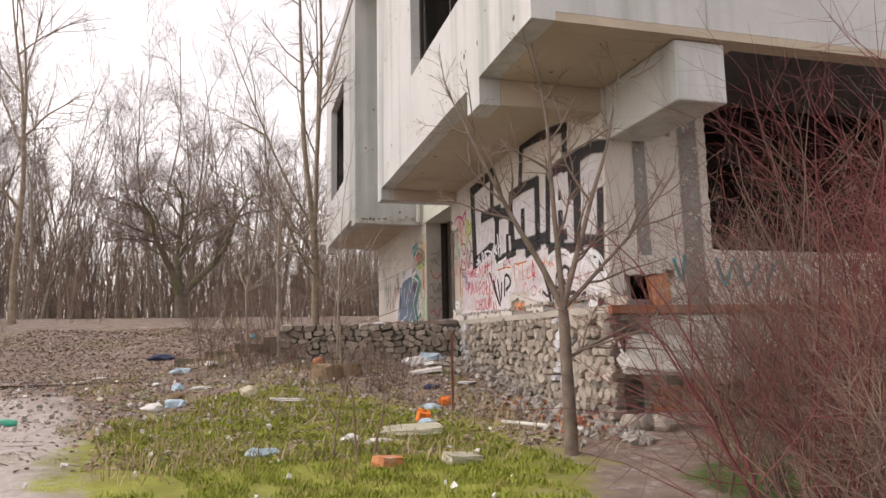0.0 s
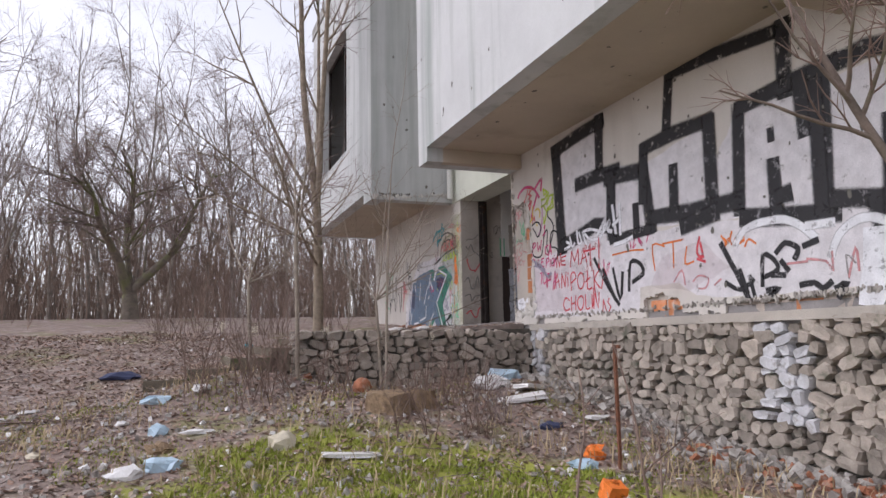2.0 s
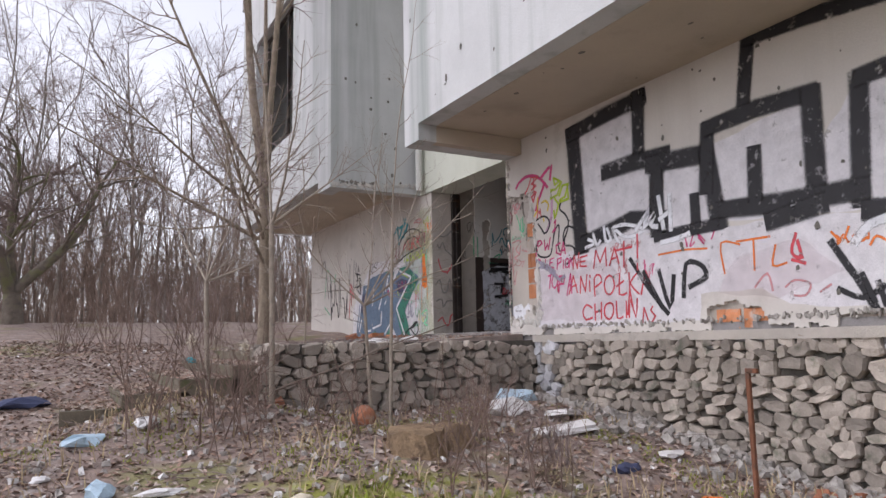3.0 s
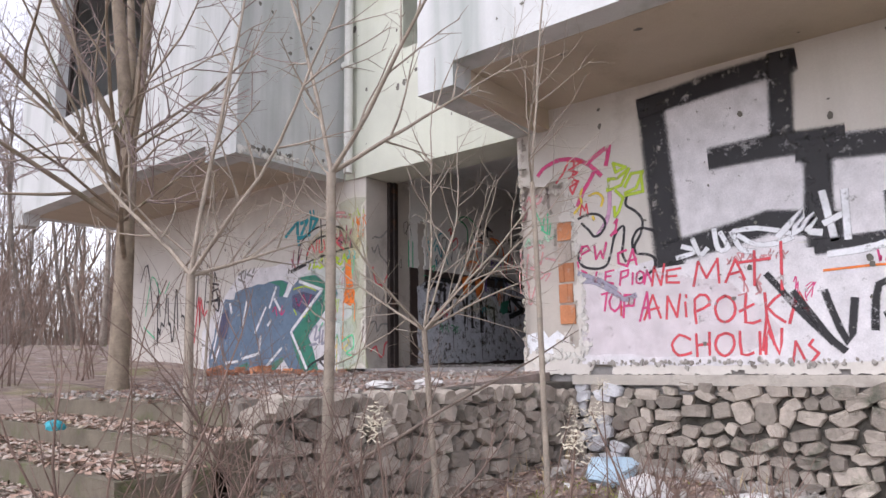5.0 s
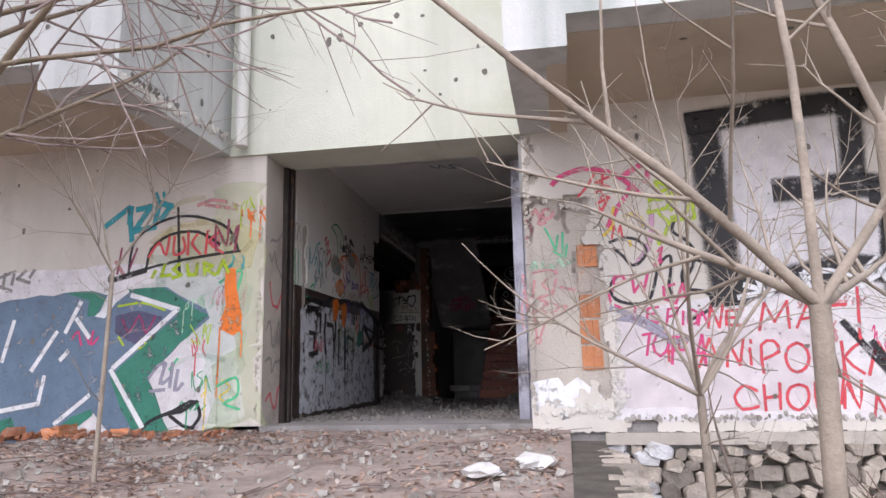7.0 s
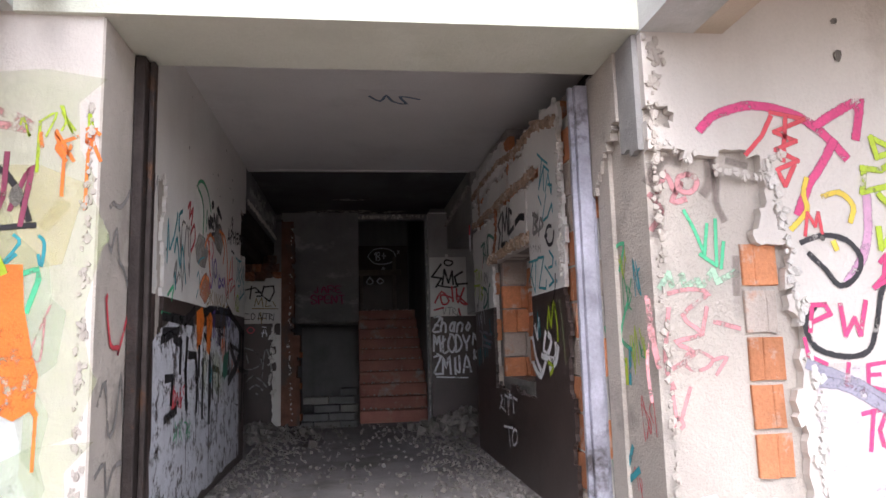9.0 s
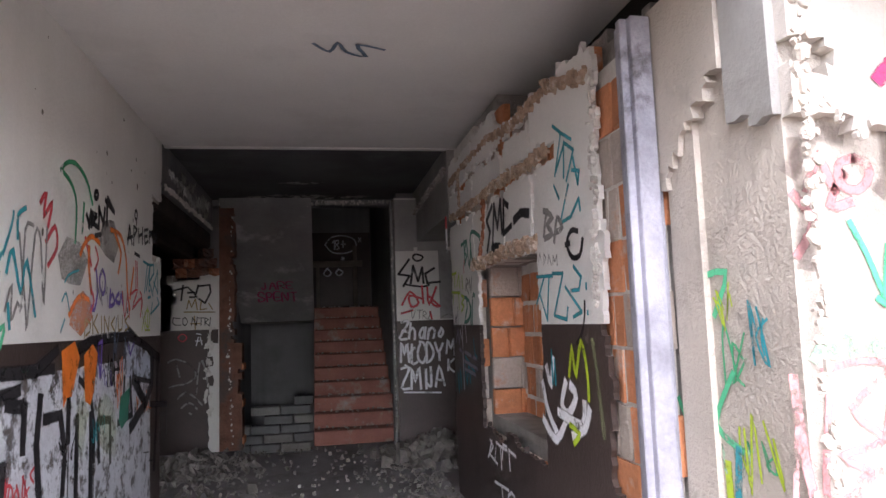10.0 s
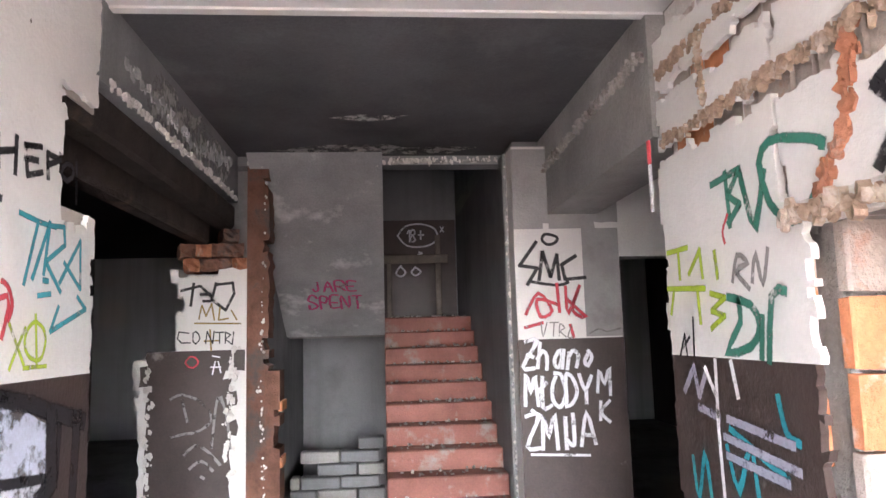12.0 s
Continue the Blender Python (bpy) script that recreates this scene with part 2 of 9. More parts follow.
M_FRAME = material("scratched_pale_steel", (0.36, 0.36, 0.42), rough=0.4, metal=0.3, var=0.3, scale=5.0, tint=(0.08, 0.07, 0.07), tint_at=0.55, tint_scale=4.0)
M_CHAR = material("charred_timber", (0.045, 0.035, 0.03), var=0.4, scale=6.0, tint=(0.14, 0.09, 0.06), tint_at=0.58, bump=0.8)
M_WOOD = material("grey_wood", (0.20, 0.17, 0.14), var=0.25, scale=8.0, bump=0.4)
M_RUBBLE = material("plaster_rubble", (0.40, 0.375, 0.345), var=0.3, scale=14.0, tint=(0.22, 0.19, 0.17), tint_at=0.52, tint_scale=5.0, bump=0.5)
M_SLAB = material("mossy_pale_concrete", (0.50, 0.48, 0.38), var=0.15, scale=7.0, tint=(0.34, 0.36, 0.18), tint_at=0.55, tint_scale=6.0, bump=0.5)
M_SLABWHITE = material("white_broken_concrete", (0.64, 0.62, 0.58), var=0.15, scale=4.0, tint=(0.40, 0.37, 0.34), tint_at=0.55, tint_scale=3.0, bump=0.5)
M_RUST = material("rusty_steel", (0.20, 0.085, 0.05), rough=0.8, metal=0.2, var=0.3, scale=12.0, tint=(0.10, 0.06, 0.045), tint_at=0.55, tint_scale=9.0)
M_STUMP = material("rotten_wood", (0.30, 0.21, 0.13), var=0.3, scale=9.0, tint=(0.16, 0.11, 0.07), tint_at=0.52, tint_scale=7.0, bump=0.9)


def plastic(name, col, rough=0.4):
    return material(name, col, rough=rough, var=0.1, scale=12.0, bump=0.15, spec=0.5)


P_BAGWHITE, P_BAGBLUE, P_BAGCREAM = plastic("white_plastic", (0.72, 0.71, 0.70)), plastic("pale_blue_plastic", (0.42, 0.56, 0.66)), plastic("cream_rag", (0.60, 0.54, 0.42), 0.8)
P_CLOTHBLUE, P_GREENPL = plastic("dark_blue_cloth", (0.05, 0.06, 0.12), 0.9), plastic("green_plastic", (0.02, 0.36, 0.24), 0.3)
M_GRIT = material("dark_grit", (0.20, 0.185, 0.17), var=0.35, scale=14.0, tint=(0.34, 0.31, 0.29), tint_at=0.58, tint_scale=7.0, bump=0.5)
M_BRICKOLD = material("weathered_brick_rubble", (0.36, 0.15, 0.085), var=0.3, scale=9.0, tint=(0.34, 0.28, 0.24), tint_at=0.54, tint_scale=8.0, bump=0.5)
M_BRICKSOOT = material("sooty_brick", (0.19, 0.095, 0.065), var=0.35, scale=8.0, tint=(0.10, 0.08, 0.07), tint_at=0.5, tint_scale=4.0, bump=0.5)
M_CHIP = material("chipped_render", (0.17, 0.16, 0.14), var=0.3, scale=9.0, bump=0.6)

# ---- helpers for building ----
def mesh_of(name, verts, faces, fix=True):
    me = bpy.data.meshes.new(name)
    me.from_pydata(verts, [], faces)
    if fix:
        bm = bmesh.new()
        bm.from_mesh(me)
        bmesh.ops.recalc_face_normals(bm, faces=bm.faces)
        bm.to_mesh(me)
        bm.free()
    return me


def part(name, bm, mat, parent=None, label=""):
    """Links a bmesh (or a mesh) as one mesh object, under a thing or part if given."""
    if isinstance(bm, bmesh.types.BMesh):
        me = bpy.data.meshes.new(name)
        bmesh.ops.recalc_face_normals(bm, faces=bm.faces)
        bm.to_mesh(me)
        bm.free()
    else:
        me = bm
    if mat and not me.materials:
        me.materials.append(mat)
    ob = new(name, me)
    if parent:
        ob.parent = parent
    return tagged(ob, label)


def structure(name, bm, mat, label, category):
    return tagged(part(name, bm, mat), label, category, kind="structure")


def thing(name, at, label, category, group="", rz=0.0):
    ob = new(name)
    ob.empty_display_size = 0.1
    ob.matrix_basis = pose(*at, 0, 0, rz)
    return tagged(ob, label, category, group)


def box(bm, x0, x1, y0, y1, z0, z1, bevel=0.0, rot=None):
    """Adds a box to bm; rot: a matrix applied to it."""
    r = bmesh.ops.create_cube(bm, size=1.0)
    vs = r["verts"]
    m = Matrix.Translation(((x0 + x1) / 2, (y0 + y1) / 2, (z0 + z1) / 2)) @ Matrix.Diagonal((x1 - x0, y1 - y0, z1 - z0, 1))
    bmesh.ops.transform(bm, matrix=(rot @ m if rot else m), verts=vs)
    if bevel:
        es = list({e for v in vs for e in v.link_edges})
        bmesh.ops.bevel(bm, geom=es, offset=bevel, segments=1, affect="EDGES")
    return bm


def boxes(*dims, bevel=0.0):
    bm = bmesh.new()
    for d in dims:
        box(bm, *d, bevel=bevel)
    return bm


def slab(axis, c0, c1, us, vs, solid, jitter=0.0, seed=0):
    """A plate between c0 and c1 across an axis, made of grid cells (u, v) for which solid(u, v) is true; jitter roughens the inner grid."""
    us, vs = list(us), list(vs)
    nu, nv = len(us) - 1, len(vs) - 1
    ok = [[solid((us[i] + us[i + 1]) / 2, (vs[j] + vs[j + 1]) / 2) for j in range(nv)] for i in range(nu)]
    rnd = random.Random(seed)
    index, verts, faces = {}, [], []
    off = {}

    def vert(i, j, k):
        if (i, j, k) not in index:
            if (i, j) not in off:
                inner = 0 < i < nu and 0 < j < nv
                off[i, j] = (rnd.uniform(-jitter, jitter), rnd.uniform(-jitter, jitter)) if inner else (0, 0)
            u, v, c = us[i] + off[i, j][0], vs[j] + off[i, j][1], (c0, c1)[k]
            index[i, j, k] = len(verts)
            verts.append({"x": (c, u, v), "y": (u, c, v), "z": (u, v, c)}[axis])
        return index[i, j, k]

    for i in range(nu):
        for j in range(nv):
            if not ok[i][j]:
                continue
            for k in (0, 1):
                faces.append([vert(i, j, k), vert(i + 1, j, k), vert(i + 1, j + 1, k), vert(i, j + 1, k)])
            for di, dj, a, b in ((-1, 0, (i, j), (i, j + 1)), (1, 0, (i + 1, j), (i + 1, j + 1)), (0, -1, (i, j), (i + 1, j)), (0, 1, (i, j + 1), (i + 1, j + 1))):
                p, q = i + di, j + dj
                if not (0 <= p < nu and 0 <= q < nv and ok[p][q]):
                    faces.append([vert(*a, 0), vert(*b, 0), vert(*b, 1), vert(*a, 1)])
    return mesh_of("slab", verts, faces)


def walled(axis, c0, c1, u0, u1, v0, v1, holes=()):
    """A plain wall with rectangular openings (u0, u1, v0, v1) right through it."""
    us = sorted({u0, u1, *(h[0] for h in holes), *(h[1] for h in holes)})
    vs = sorted({v0, v1, *(h[2] for h in holes), *(h[3] for h in holes)})
    return slab(axis, c0, c1, us, vs, lambda u, v: not any(h[0] < u < h[1] and h[2] < v < h[3] for h in holes))


def steps(a, b, d):
    n = max(1, round((b - a) / d))
    return [a + (b - a) * i / n for i in range(n + 1)]


def rough_edge(u, v, seed=0.0, sc=3.0):
    return noise.fractal(Vector((u * sc, v * sc, seed)), 1.0, 2.0, 4)


def smooth(ob):
    for p in ob.data.polygons:
        p.use_smooth = True
    return ob


def lerp(table, x):
    for (a, p), (b, q) in zip(table, table[1:]):
        if x <= b:
            t = max(0.0, (x - a) / (b - a))
            return p + (q - p) * t
    return table[-1][1]


RISE = [(-60, -1.5), (-10, -0.35), (0, 0.12), (7, 0.48), (9.5, 0.62), (12, 0.88), (14, 1.15), (17, 1.68), (20, 2.0), (27, 2.45), (40, 2.9), (80, 3.4), (300, 6)]


def ground_z(x, y):
    """The height of the ground: it rises along the building, with a bank of debris before the stair's side wall."""
    z = lerp(RISE, y)
    z += 0.26 * math.exp(-((x - 1.0) ** 2 / 2.2 + (y - 10.9) ** 2 / 2.0))
    z += 0.22 * math.exp(-((x - 3.4) ** 2 / 0.8 + (y - 11.6) ** 2 / 3.0))
    z += 0.32 * math.exp(-((x + 0.1) ** 2 / 0.9 + (y - 12.7) ** 2 / 0.5))
    z += 0.06 * noise.noise(Vector((x * 0.6, y * 0.6, 3.3))) + 0.02 * noise.noise(Vector((x * 2.5, y * 2.5, 1.3)))
    return z


def terrace_z(x):
    """The terrace falls a little towards the steps."""
    return 1.735 + 0.15 * max(0.0, min(1.0, (x - 1.2) / 2.8))


FLOOR, LINTEL, CEILING, ROOF = 1.93, 4.26, 4.67, 10.0
WEST, FASCIA, SOUTH = 4.03, 2.5, 5.68

# ---- the large structure ----
# lower west wall, south of the entrance and north of it: a masonry core with plaster on it
wall_west = structure("wall_west", walled("x", 4.078, 4.45, 7.452, 13.58, 1.69, 4.46), M_PIER,
                      "lower masonry facade wall covered in sprayed graffiti", "wall")


def west_plaster(u, v):
    n = rough_edge(u, v, 7.0, 4.0)
    if u > 12.98 + 0.06 * n + (0.12 if v > 3.3 else 0.0) and 2.1 + 0.25 * n < v < 3.72 + 0.05 * n:
        return False
    if 12.66 < u + 0.04 * n < 12.85 and v < 2.28 + 0.06 * n:
        return False
    if 9.75 < u + 0.05 * n < 10.32 and v < 2.1 + 0.08 * n:
        return False
    if u < 9.1 and v < 1.97 + 0.05 * n:
        return False
    if (u - 13.52) ** 2 + (v - 3.87) ** 2 < 0.0032:
        return False
    return v > 1.87 + 0.03 * n


part("plaster", slab("x", WEST, 4.076, steps(7.19, 13.58, 0.032), steps(1.8, 4.458, 0.032), west_plaster, jitter=0.011), M_FACADE, wall_west, "stained plaster with ragged broken edges")
wall_west_north = structure("wall_west_north", walled("x", 4.06, 4.5, 15.82, 22.0, 1.5, 4.46, holes=[(16.33, 16.53, 2.56, 2.75), (16.33, 16.53, 2.17, 2.31)]), M_FACADE,
                            "lower plastered facade wall with a blue and green mural", "wall")
# south end: the upper storey hangs over a recessed, broken ground-floor wall
structure("bracket_beam", boxes((4.08, 4.66, 5.76, 7.19, 3.82, 4.452), bevel=0.012), M_WHITE, "weathered plastered beam under the overhang", "beam")


def south_wall(u, v):
    n = rough_edge(u, v, 41.0, 4.0)
    if 5.42 < u < 8.6 and v > 2.53 + 0.02 * n:
        return False
    return not (4.2 + 0.08 * n < u < 4.85 + 0.06 * n and v < 2.24 + 0.1 * n)


wall_south = structure("wall_south", slab("y", 7.2, 7.45, steps(4.062, 9.0, 0.06), steps(1.86, 4.452, 0.06), south_wall, jitter=0.015), M_FACADE,
                       "recessed south wall with a large empty opening and a broken hole", "wall")
structure("wall_south_rest", boxes((9.001, 16.0, 7.2, 7.45, 0.2, 4.458)), M_FACADE, "plain plastered south wall", "wall")
structure("floor_edge", slab("y", 7.12, 7.3, steps(4.0, 9.0, 0.2), [1.76, 1.8, 1.855], lambda u, v: True, jitter=0.02), M_BRICKOLD, "rusty brown edge of the floor slab", "slab")
structure("base_south", walled("y", 7.24, 7.45, 4.06, 9.0, 0.0, 1.757, holes=[(5.2, 6.2, 0.45, 0.92)]), M_PIER, "broken grey base wall with a dark vent hole", "wall")
# Plate added behind the hole; its black paints in the darkness.
structure("base_void", boxes((5.1, 6.3, 7.46, 7.6, 0.3, 1.0)), M_DARK, "back of the vent hole with painted darkness", "wall")
# upper floors
fascia = structure("fascia_south", slab("x", FASCIA, 2.75, [5.68, 7.2, 7.65, 7.9, 10.55, 13.2, 13.585], [4.14, 4.25, 4.46, 5.75, 8.2, ROOF],
                   lambda u, v: not (7.9 < u < 10.55 and 5.75 < v < 8.2) and (v > 4.46 or (u > 13.2 and v > 4.25) or 7.2 < u < 7.65)),
                   M_WHITE, "white rendered upper facade slab with rain streaks", "wall")
structure("fascia_south_end", walled("y", 13.335, 13.585, 2.75, 4.45, 4.25, ROOF), M_WHITE, "white rendered end wall of the overhanging storey", "wall")
structure("fascia_north", slab("x", 2.43, 2.68, [16.4, 16.75, 18.25, 21.1, 22.0, 22.4], [4.27, 4.46, 5.75, 8.6, ROOF],
          lambda u, v: not (18.25 < u < 21.1 and 5.75 < v < 8.6) and (v > 4.46 or u < 16.75 or u > 22)), M_WHITE,
          "white rendered upper facade with an empty window", "wall")
structure("fascia_north_end", walled("y", 16.15, 16.4, 2.43, 4.06, 4.27, ROOF), M_WHITE, "white rendered side of the overhanging storey", "wall")
structure("wall_north_low", boxes((4.501, 16.0, 21.8, 22.0, 1.0, 4.455)), M_FACADE, "plain plastered lower north wall", "wall")
structure("wall_north", walled("y", 22.15, 22.4, 2.68, 16.0, 4.46, ROOF), M_WHITE, "white rendered north end wall", "wall")
wall_over_door = structure("wall_over_door", walled("x", WEST, 4.55, 13.585, 16.15, LINTEL, ROOF, holes=[(14.0, 15.16, 5.72, 7.4)]), M_GREENISH,
                           "algae-stained wall above the entrance with a small window", "wall")
structure("fascia_south_face", walled("y", SOUTH, 5.9, 2.75, 16.0, 4.55, ROOF), M_WHITE, "white rendered upper south wall", "wall")
structure("soffit_south", boxes((2.75, 4.03, 5.9, 13.335, 4.455, 4.65)), M_SOFFIT, "brown-stained concrete underside of the overhang", "soffit")
structure("soffit_south_end", boxes((4.031, 4.85, 5.9, 7.46, 4.457, 4.55)), M_SOFFIT, "brown-stained concrete underside of the overhang", "soffit")
# Soffit coloured black to paint in the deep dark over the opening.
structure("soffit_loggia", boxes((4.851, 16.0, 5.9, 7.46, 4.457, 4.55)), M_SOOT_SHADE, "underside over the south opening with painted deep shade", "soffit")
structure("soffit_south_edge", boxes((2.75, 16.0, 5.682, 5.899, 4.458, 4.548)), M_SOFFIT, "brown-stained concrete edge of the overhang", "soffit")
structure("soffit_north", boxes((2.68, 4.06, 16.4, 22.15, 4.455, 4.65)), M_SOFFIT, "brown-stained concrete underside of the overhang", "soffit")
structure("beam_end", boxes((2.75, 4.03, 13.2, 13.333, 4.25, 4.453)), M_SOFFIT, "stained concrete end beam", "beam")
structure("cross_beam", boxes((2.751, 4.029, 7.2, 7.65, 4.15, 4.453), bevel=0.008), M_SOFFIT, "stained concrete cross beam under the overhang", "beam")
structure("roof", boxes((2.4, 16.3, 5.6, 22.5, ROOF, ROOF + 0.3)), M_CONCRETE, "flat concrete roof", "roof")
structure("wall_east", walled("x", 16.0, 16.3, 5.68, 22.4, 0.0, ROOF), M_WHITE, "plain rendered rear wall", "wall")
structure("upper_floor_slab", walled("z", CEILING + 0.12, CEILING + 0.3, 2.76, 16.0, 5.92, 22.14, holes=[(10.6, 14.4, 13.85, 15.8), (2.76, 4.56, 13.33, 16.41)]), M_CONCRETE, "concrete slab of the upper floor", "slab")
# Backing wall added so the upper windows look black; the gloom is its colour.
structure("upper_partition", boxes((6.5, 6.7, 5.92, 22.14, 4.98, ROOF)), M_DARK, "added backing wall with painted gloom behind the upper windows", "wall")

# ceilings of the ground floor
structure("ceiling", boxes((4.56, 8.15, 13.3, 16.3, CEILING, CEILING + 0.1)), M_CEIL, "off-white plaster ceiling of the passage", "ceiling")
structure("ceiling_burnt", boxes((8.151, 10.58, 13.3, 16.3, CEILING + 0.02, CEILING + 0.118)), M_SOOT_SHADE, "soot-blackened plaster ceiling", "ceiling")
# Side room ceilings coloured black in place of real shade.
structure("ceiling_rooms", boxes((4.46, 15.99, 7.46, 13.299, 4.56, 4.78), (4.51, 15.99, 16.301, 22.14, 4.56, 4.78)), M_DARK, "ceiling of the side rooms with painted gloom", "ceiling")

# floors
structure("floor", walled("z", 1.7, FLOOR, 4.06, 16.0, 7.31, 22.1, holes=[(10.25, 14.4, 14.8, 15.8)]), M_FLOOR, "dusty bare concrete floor with grit", "floor")
terrace = structure("terrace", slab("z", 1.0, 1.745, steps(1.4, 4.03, 0.15), steps(13.3, 17.6, 0.15), lambda u, v: True), M_TERRACE, "leaf-strewn terrace before the entrance", "terrace")

for v in terrace.data.vertices:
    if v.co.z > 1.5:
        v.co.z = terrace_z(v.co.x) + 0.012 * noise.noise(Vector((v.co.x * 3, v.co.y * 3, 0)))

# passage walls: masonry cores; their plaster follows with the details
wall_left = structure("wall_left", walled("y", 15.892, 16.1, 4.5, 8.05, FLOOR, CEILING, holes=[(7.78, 8.05, 3.8, 4.2)]), M_PIER, "graffiti-covered plaster wall over a brown dado", "wall")
def broken_top(u):
    """Height to which the passage's south wall still stands."""
    return lerp([(4.4, 4.22), (4.95, 4.3), (5.3, 4.4), (6.1, 4.38), (6.6, 4.5), (6.9, 4.8)], u) + 0.05 * rough_edge(u, 0.3, 51.0, 4.0)


def right_core(u, v):
    return v < broken_top(u) and not (5.85 < u < 7.1 and 2.62 < v < 3.6)


wall_right = structure("wall_right", slab("y", 13.34, 13.58, sorted(steps(4.46, 8.1, 0.06) + [5.85, 7.1]), sorted(steps(FLOOR, CEILING, 0.06) + [2.62, 3.6]), right_core, jitter=0.006), M_MORTAR, "broken plaster wall with bare hollow bricks", "wall")
structure("beam_right", boxes((8.101, 10.6, 13.32, 13.66, 4.12, 4.69)), M_CONCRETE, "chipped concrete beam over a doorway", "beam")
structure("beam_left", boxes((8.051, 10.6, 15.87, 16.1, 4.34, 4.69)), M_GREYWALL, "flaking concrete beam over a broken opening", "beam")
panel_right = structure("wall_panel_right", slab("x", 10.0, 10.2, [12.0, 12.4, 13.17, 13.9], [FLOOR, 3.82, 4.6], lambda u, v: not (12.4 < u < 13.17 and v < 3.82)), M_INNER,
                        "plaster wall beside the stair with a dark doorway", "wall")
panel_left = structure("wall_panel_left", slab("x", 10.6, 10.85, steps(15.8, 16.75, 0.05), steps(FLOOR, 4.5, 0.05),
                       lambda u, v: u < 16.3 + 0.28 * (v < 3.2) + 0.08 * rough_edge(u, v, 2.0) and v < 3.82 - 0.03 * rough_edge(u, v, 5.0), jitter=0.012), M_INNER,
                       "broken stub of plastered wall", "wall")
structure("stair_wall_right", walled("y", 13.65, 13.85, 10.2, 14.4, 0.2, 7.0), M_GREYWALL, "sooty plaster wall beside the stair", "wall")
structure("stair_wall_left", walled("y", 15.8, 16.0, 10.86, 14.4, 0.2, 7.0), M_GREYWALL, "grey stained stairwell wall", "wall")
structure("stair_wall_back", walled("x", 14.2, 14.4, 13.85, 15.8, 0.2, 7.0), M_GREYWALL, "stairwell wall, dark below and pale above", "wall")
# Stairwell closed below and above; black colour stands in for its shade.
structure("stairwell_floor", boxes((10.0, 14.4, 13.6, 16.0, 0.0, 0.2)), M_DARK, "cellar floor with painted gloom", "floor")
structure("stairwell_roof", boxes((10.5, 14.4, 13.6, 16.0, 7.0, 7.2)), M_DARK, "stairwell ceiling with painted gloom", "ceiling")
# Walls that close the side rooms, blackened to paint in the missing light.
structure("room_wall_left", boxes((8.0, 15.9, 19.0, 19.2, FLOOR, 4.55), (7.8, 8.0, 16.12, 19.2, FLOOR, 4.55)), M_DARK, "wall of a side room with painted gloom", "wall")
structure("room_wall_right", boxes((8.0, 15.9, 10.5, 10.7, FLOOR, 4.55), (7.8, 8.0, 10.5, 13.33, FLOOR, 4.55)), M_DARK, "wall of a side room with painted gloom", "wall")

# staircase: ten steps up to a landing
stair = thing("staircase", (10.55, 14.3, FLOOR), "red-painted concrete staircase with worn dusty steps", "staircase")
for i in range(10):
    z0, z1 = 0.158 * i, 0.158 * (i + 1)
    x0 = 0.262 * i
    part("step", boxes((x0, x0 + (0.262 if i < 9 else 1.28), -0.45, 0.49, max(0.0, z0 - 0.2), z1), bevel=0.012), M_STAIR, stair)
part("landing", boxes((2.38, 3.64, 0.491, 1.5, 1.38, 1.575)), M_CONCRETE, stair, "bare concrete landing slab")
bm = bmesh.new()
ang = math.atan2(4.68 - 3.33, 2.15)
box(bm, -1.5, 1.27, -0.5, 0.5, -0.001, 0.22, rot=pose(11.55 - 10.55, 0.985, (4.68 + 3.33) / 2 - FLOOR, 0, math.degrees(ang)))
part("upper_flight", bm, M_FLIGHT, stair, "sloping plastered underside of the next flight")

# steps from the ground to the terrace
for i, (x, z) in enumerate([(0.85, 1.73), (0.3, 1.6), (-0.2, 1.48), (-0.7, 1.36), (-1.2, 1.24)]):
    ob = structure("outer_step", slab("z", z - 0.3, z, steps(x, x + 0.6, 0.15), steps(13.3 if i == 0 else 13.06, 17.8 - 0.2 * i, 0.25), lambda u, v: True), M_KERB,
                   "mossy concrete step strewn with dead leaves", "step")
cheek_wall = structure("cheek_wall", boxes((0.62, 4.06, 13.05, 13.3, 0.6, 1.8)), M_JOINT, "rubble stone side wall of the terrace", "wall")
plinth = structure("plinth", boxes((4.07, 4.4, 7.2, 13.05, 0.2, 1.685)), M_JOINT, "rubble stone plinth under the facade", "wall")

structure("plinth_ledge", slab("x", 3.99, 4.054, steps(7.2, 13.04, 0.12), [1.775, 1.815, 1.86], lambda u, v: True, jitter=0.02), M_PIER, "worn concrete ledge above the stone plinth", "ledge")

# ground
def ground_mesh():
    def axis(a, b, near0, near1, fine):
        out, v, d = [], near0, fine
        while v < near1:
            out.append(v)
            v += fine
        hi, d = [near1], fine
        while hi[-1] < b:
            d *= 1.25
            hi.append(hi[-1] + d)
        lo, d = [near0], fine
        while lo[-1] > a:
            d *= 1.25
            lo.append(lo[-1] - d)
        return sorted(set(lo[1:] + out + hi))
    xs, ys = axis(-300, 300, -7.0, 5.2, 0.16), axis(-200, 400, 1.0, 20.0, 0.16)
    verts = [(x, y, ground_z(x, y)) for x in xs for y in ys]
    n = len(ys)
    faces = [(i * n + j, (i + 1) * n + j, (i + 1) * n + j + 1, i * n + j + 1) for i in range(len(xs) - 1) for j in range(n - 1)
             if not (xs[i] > 4.5 and xs[i + 1] < 16 and ys[j] > 7.5 and ys[j + 1] < 22)]
    return mesh_of("ground", verts, faces, fix=False)


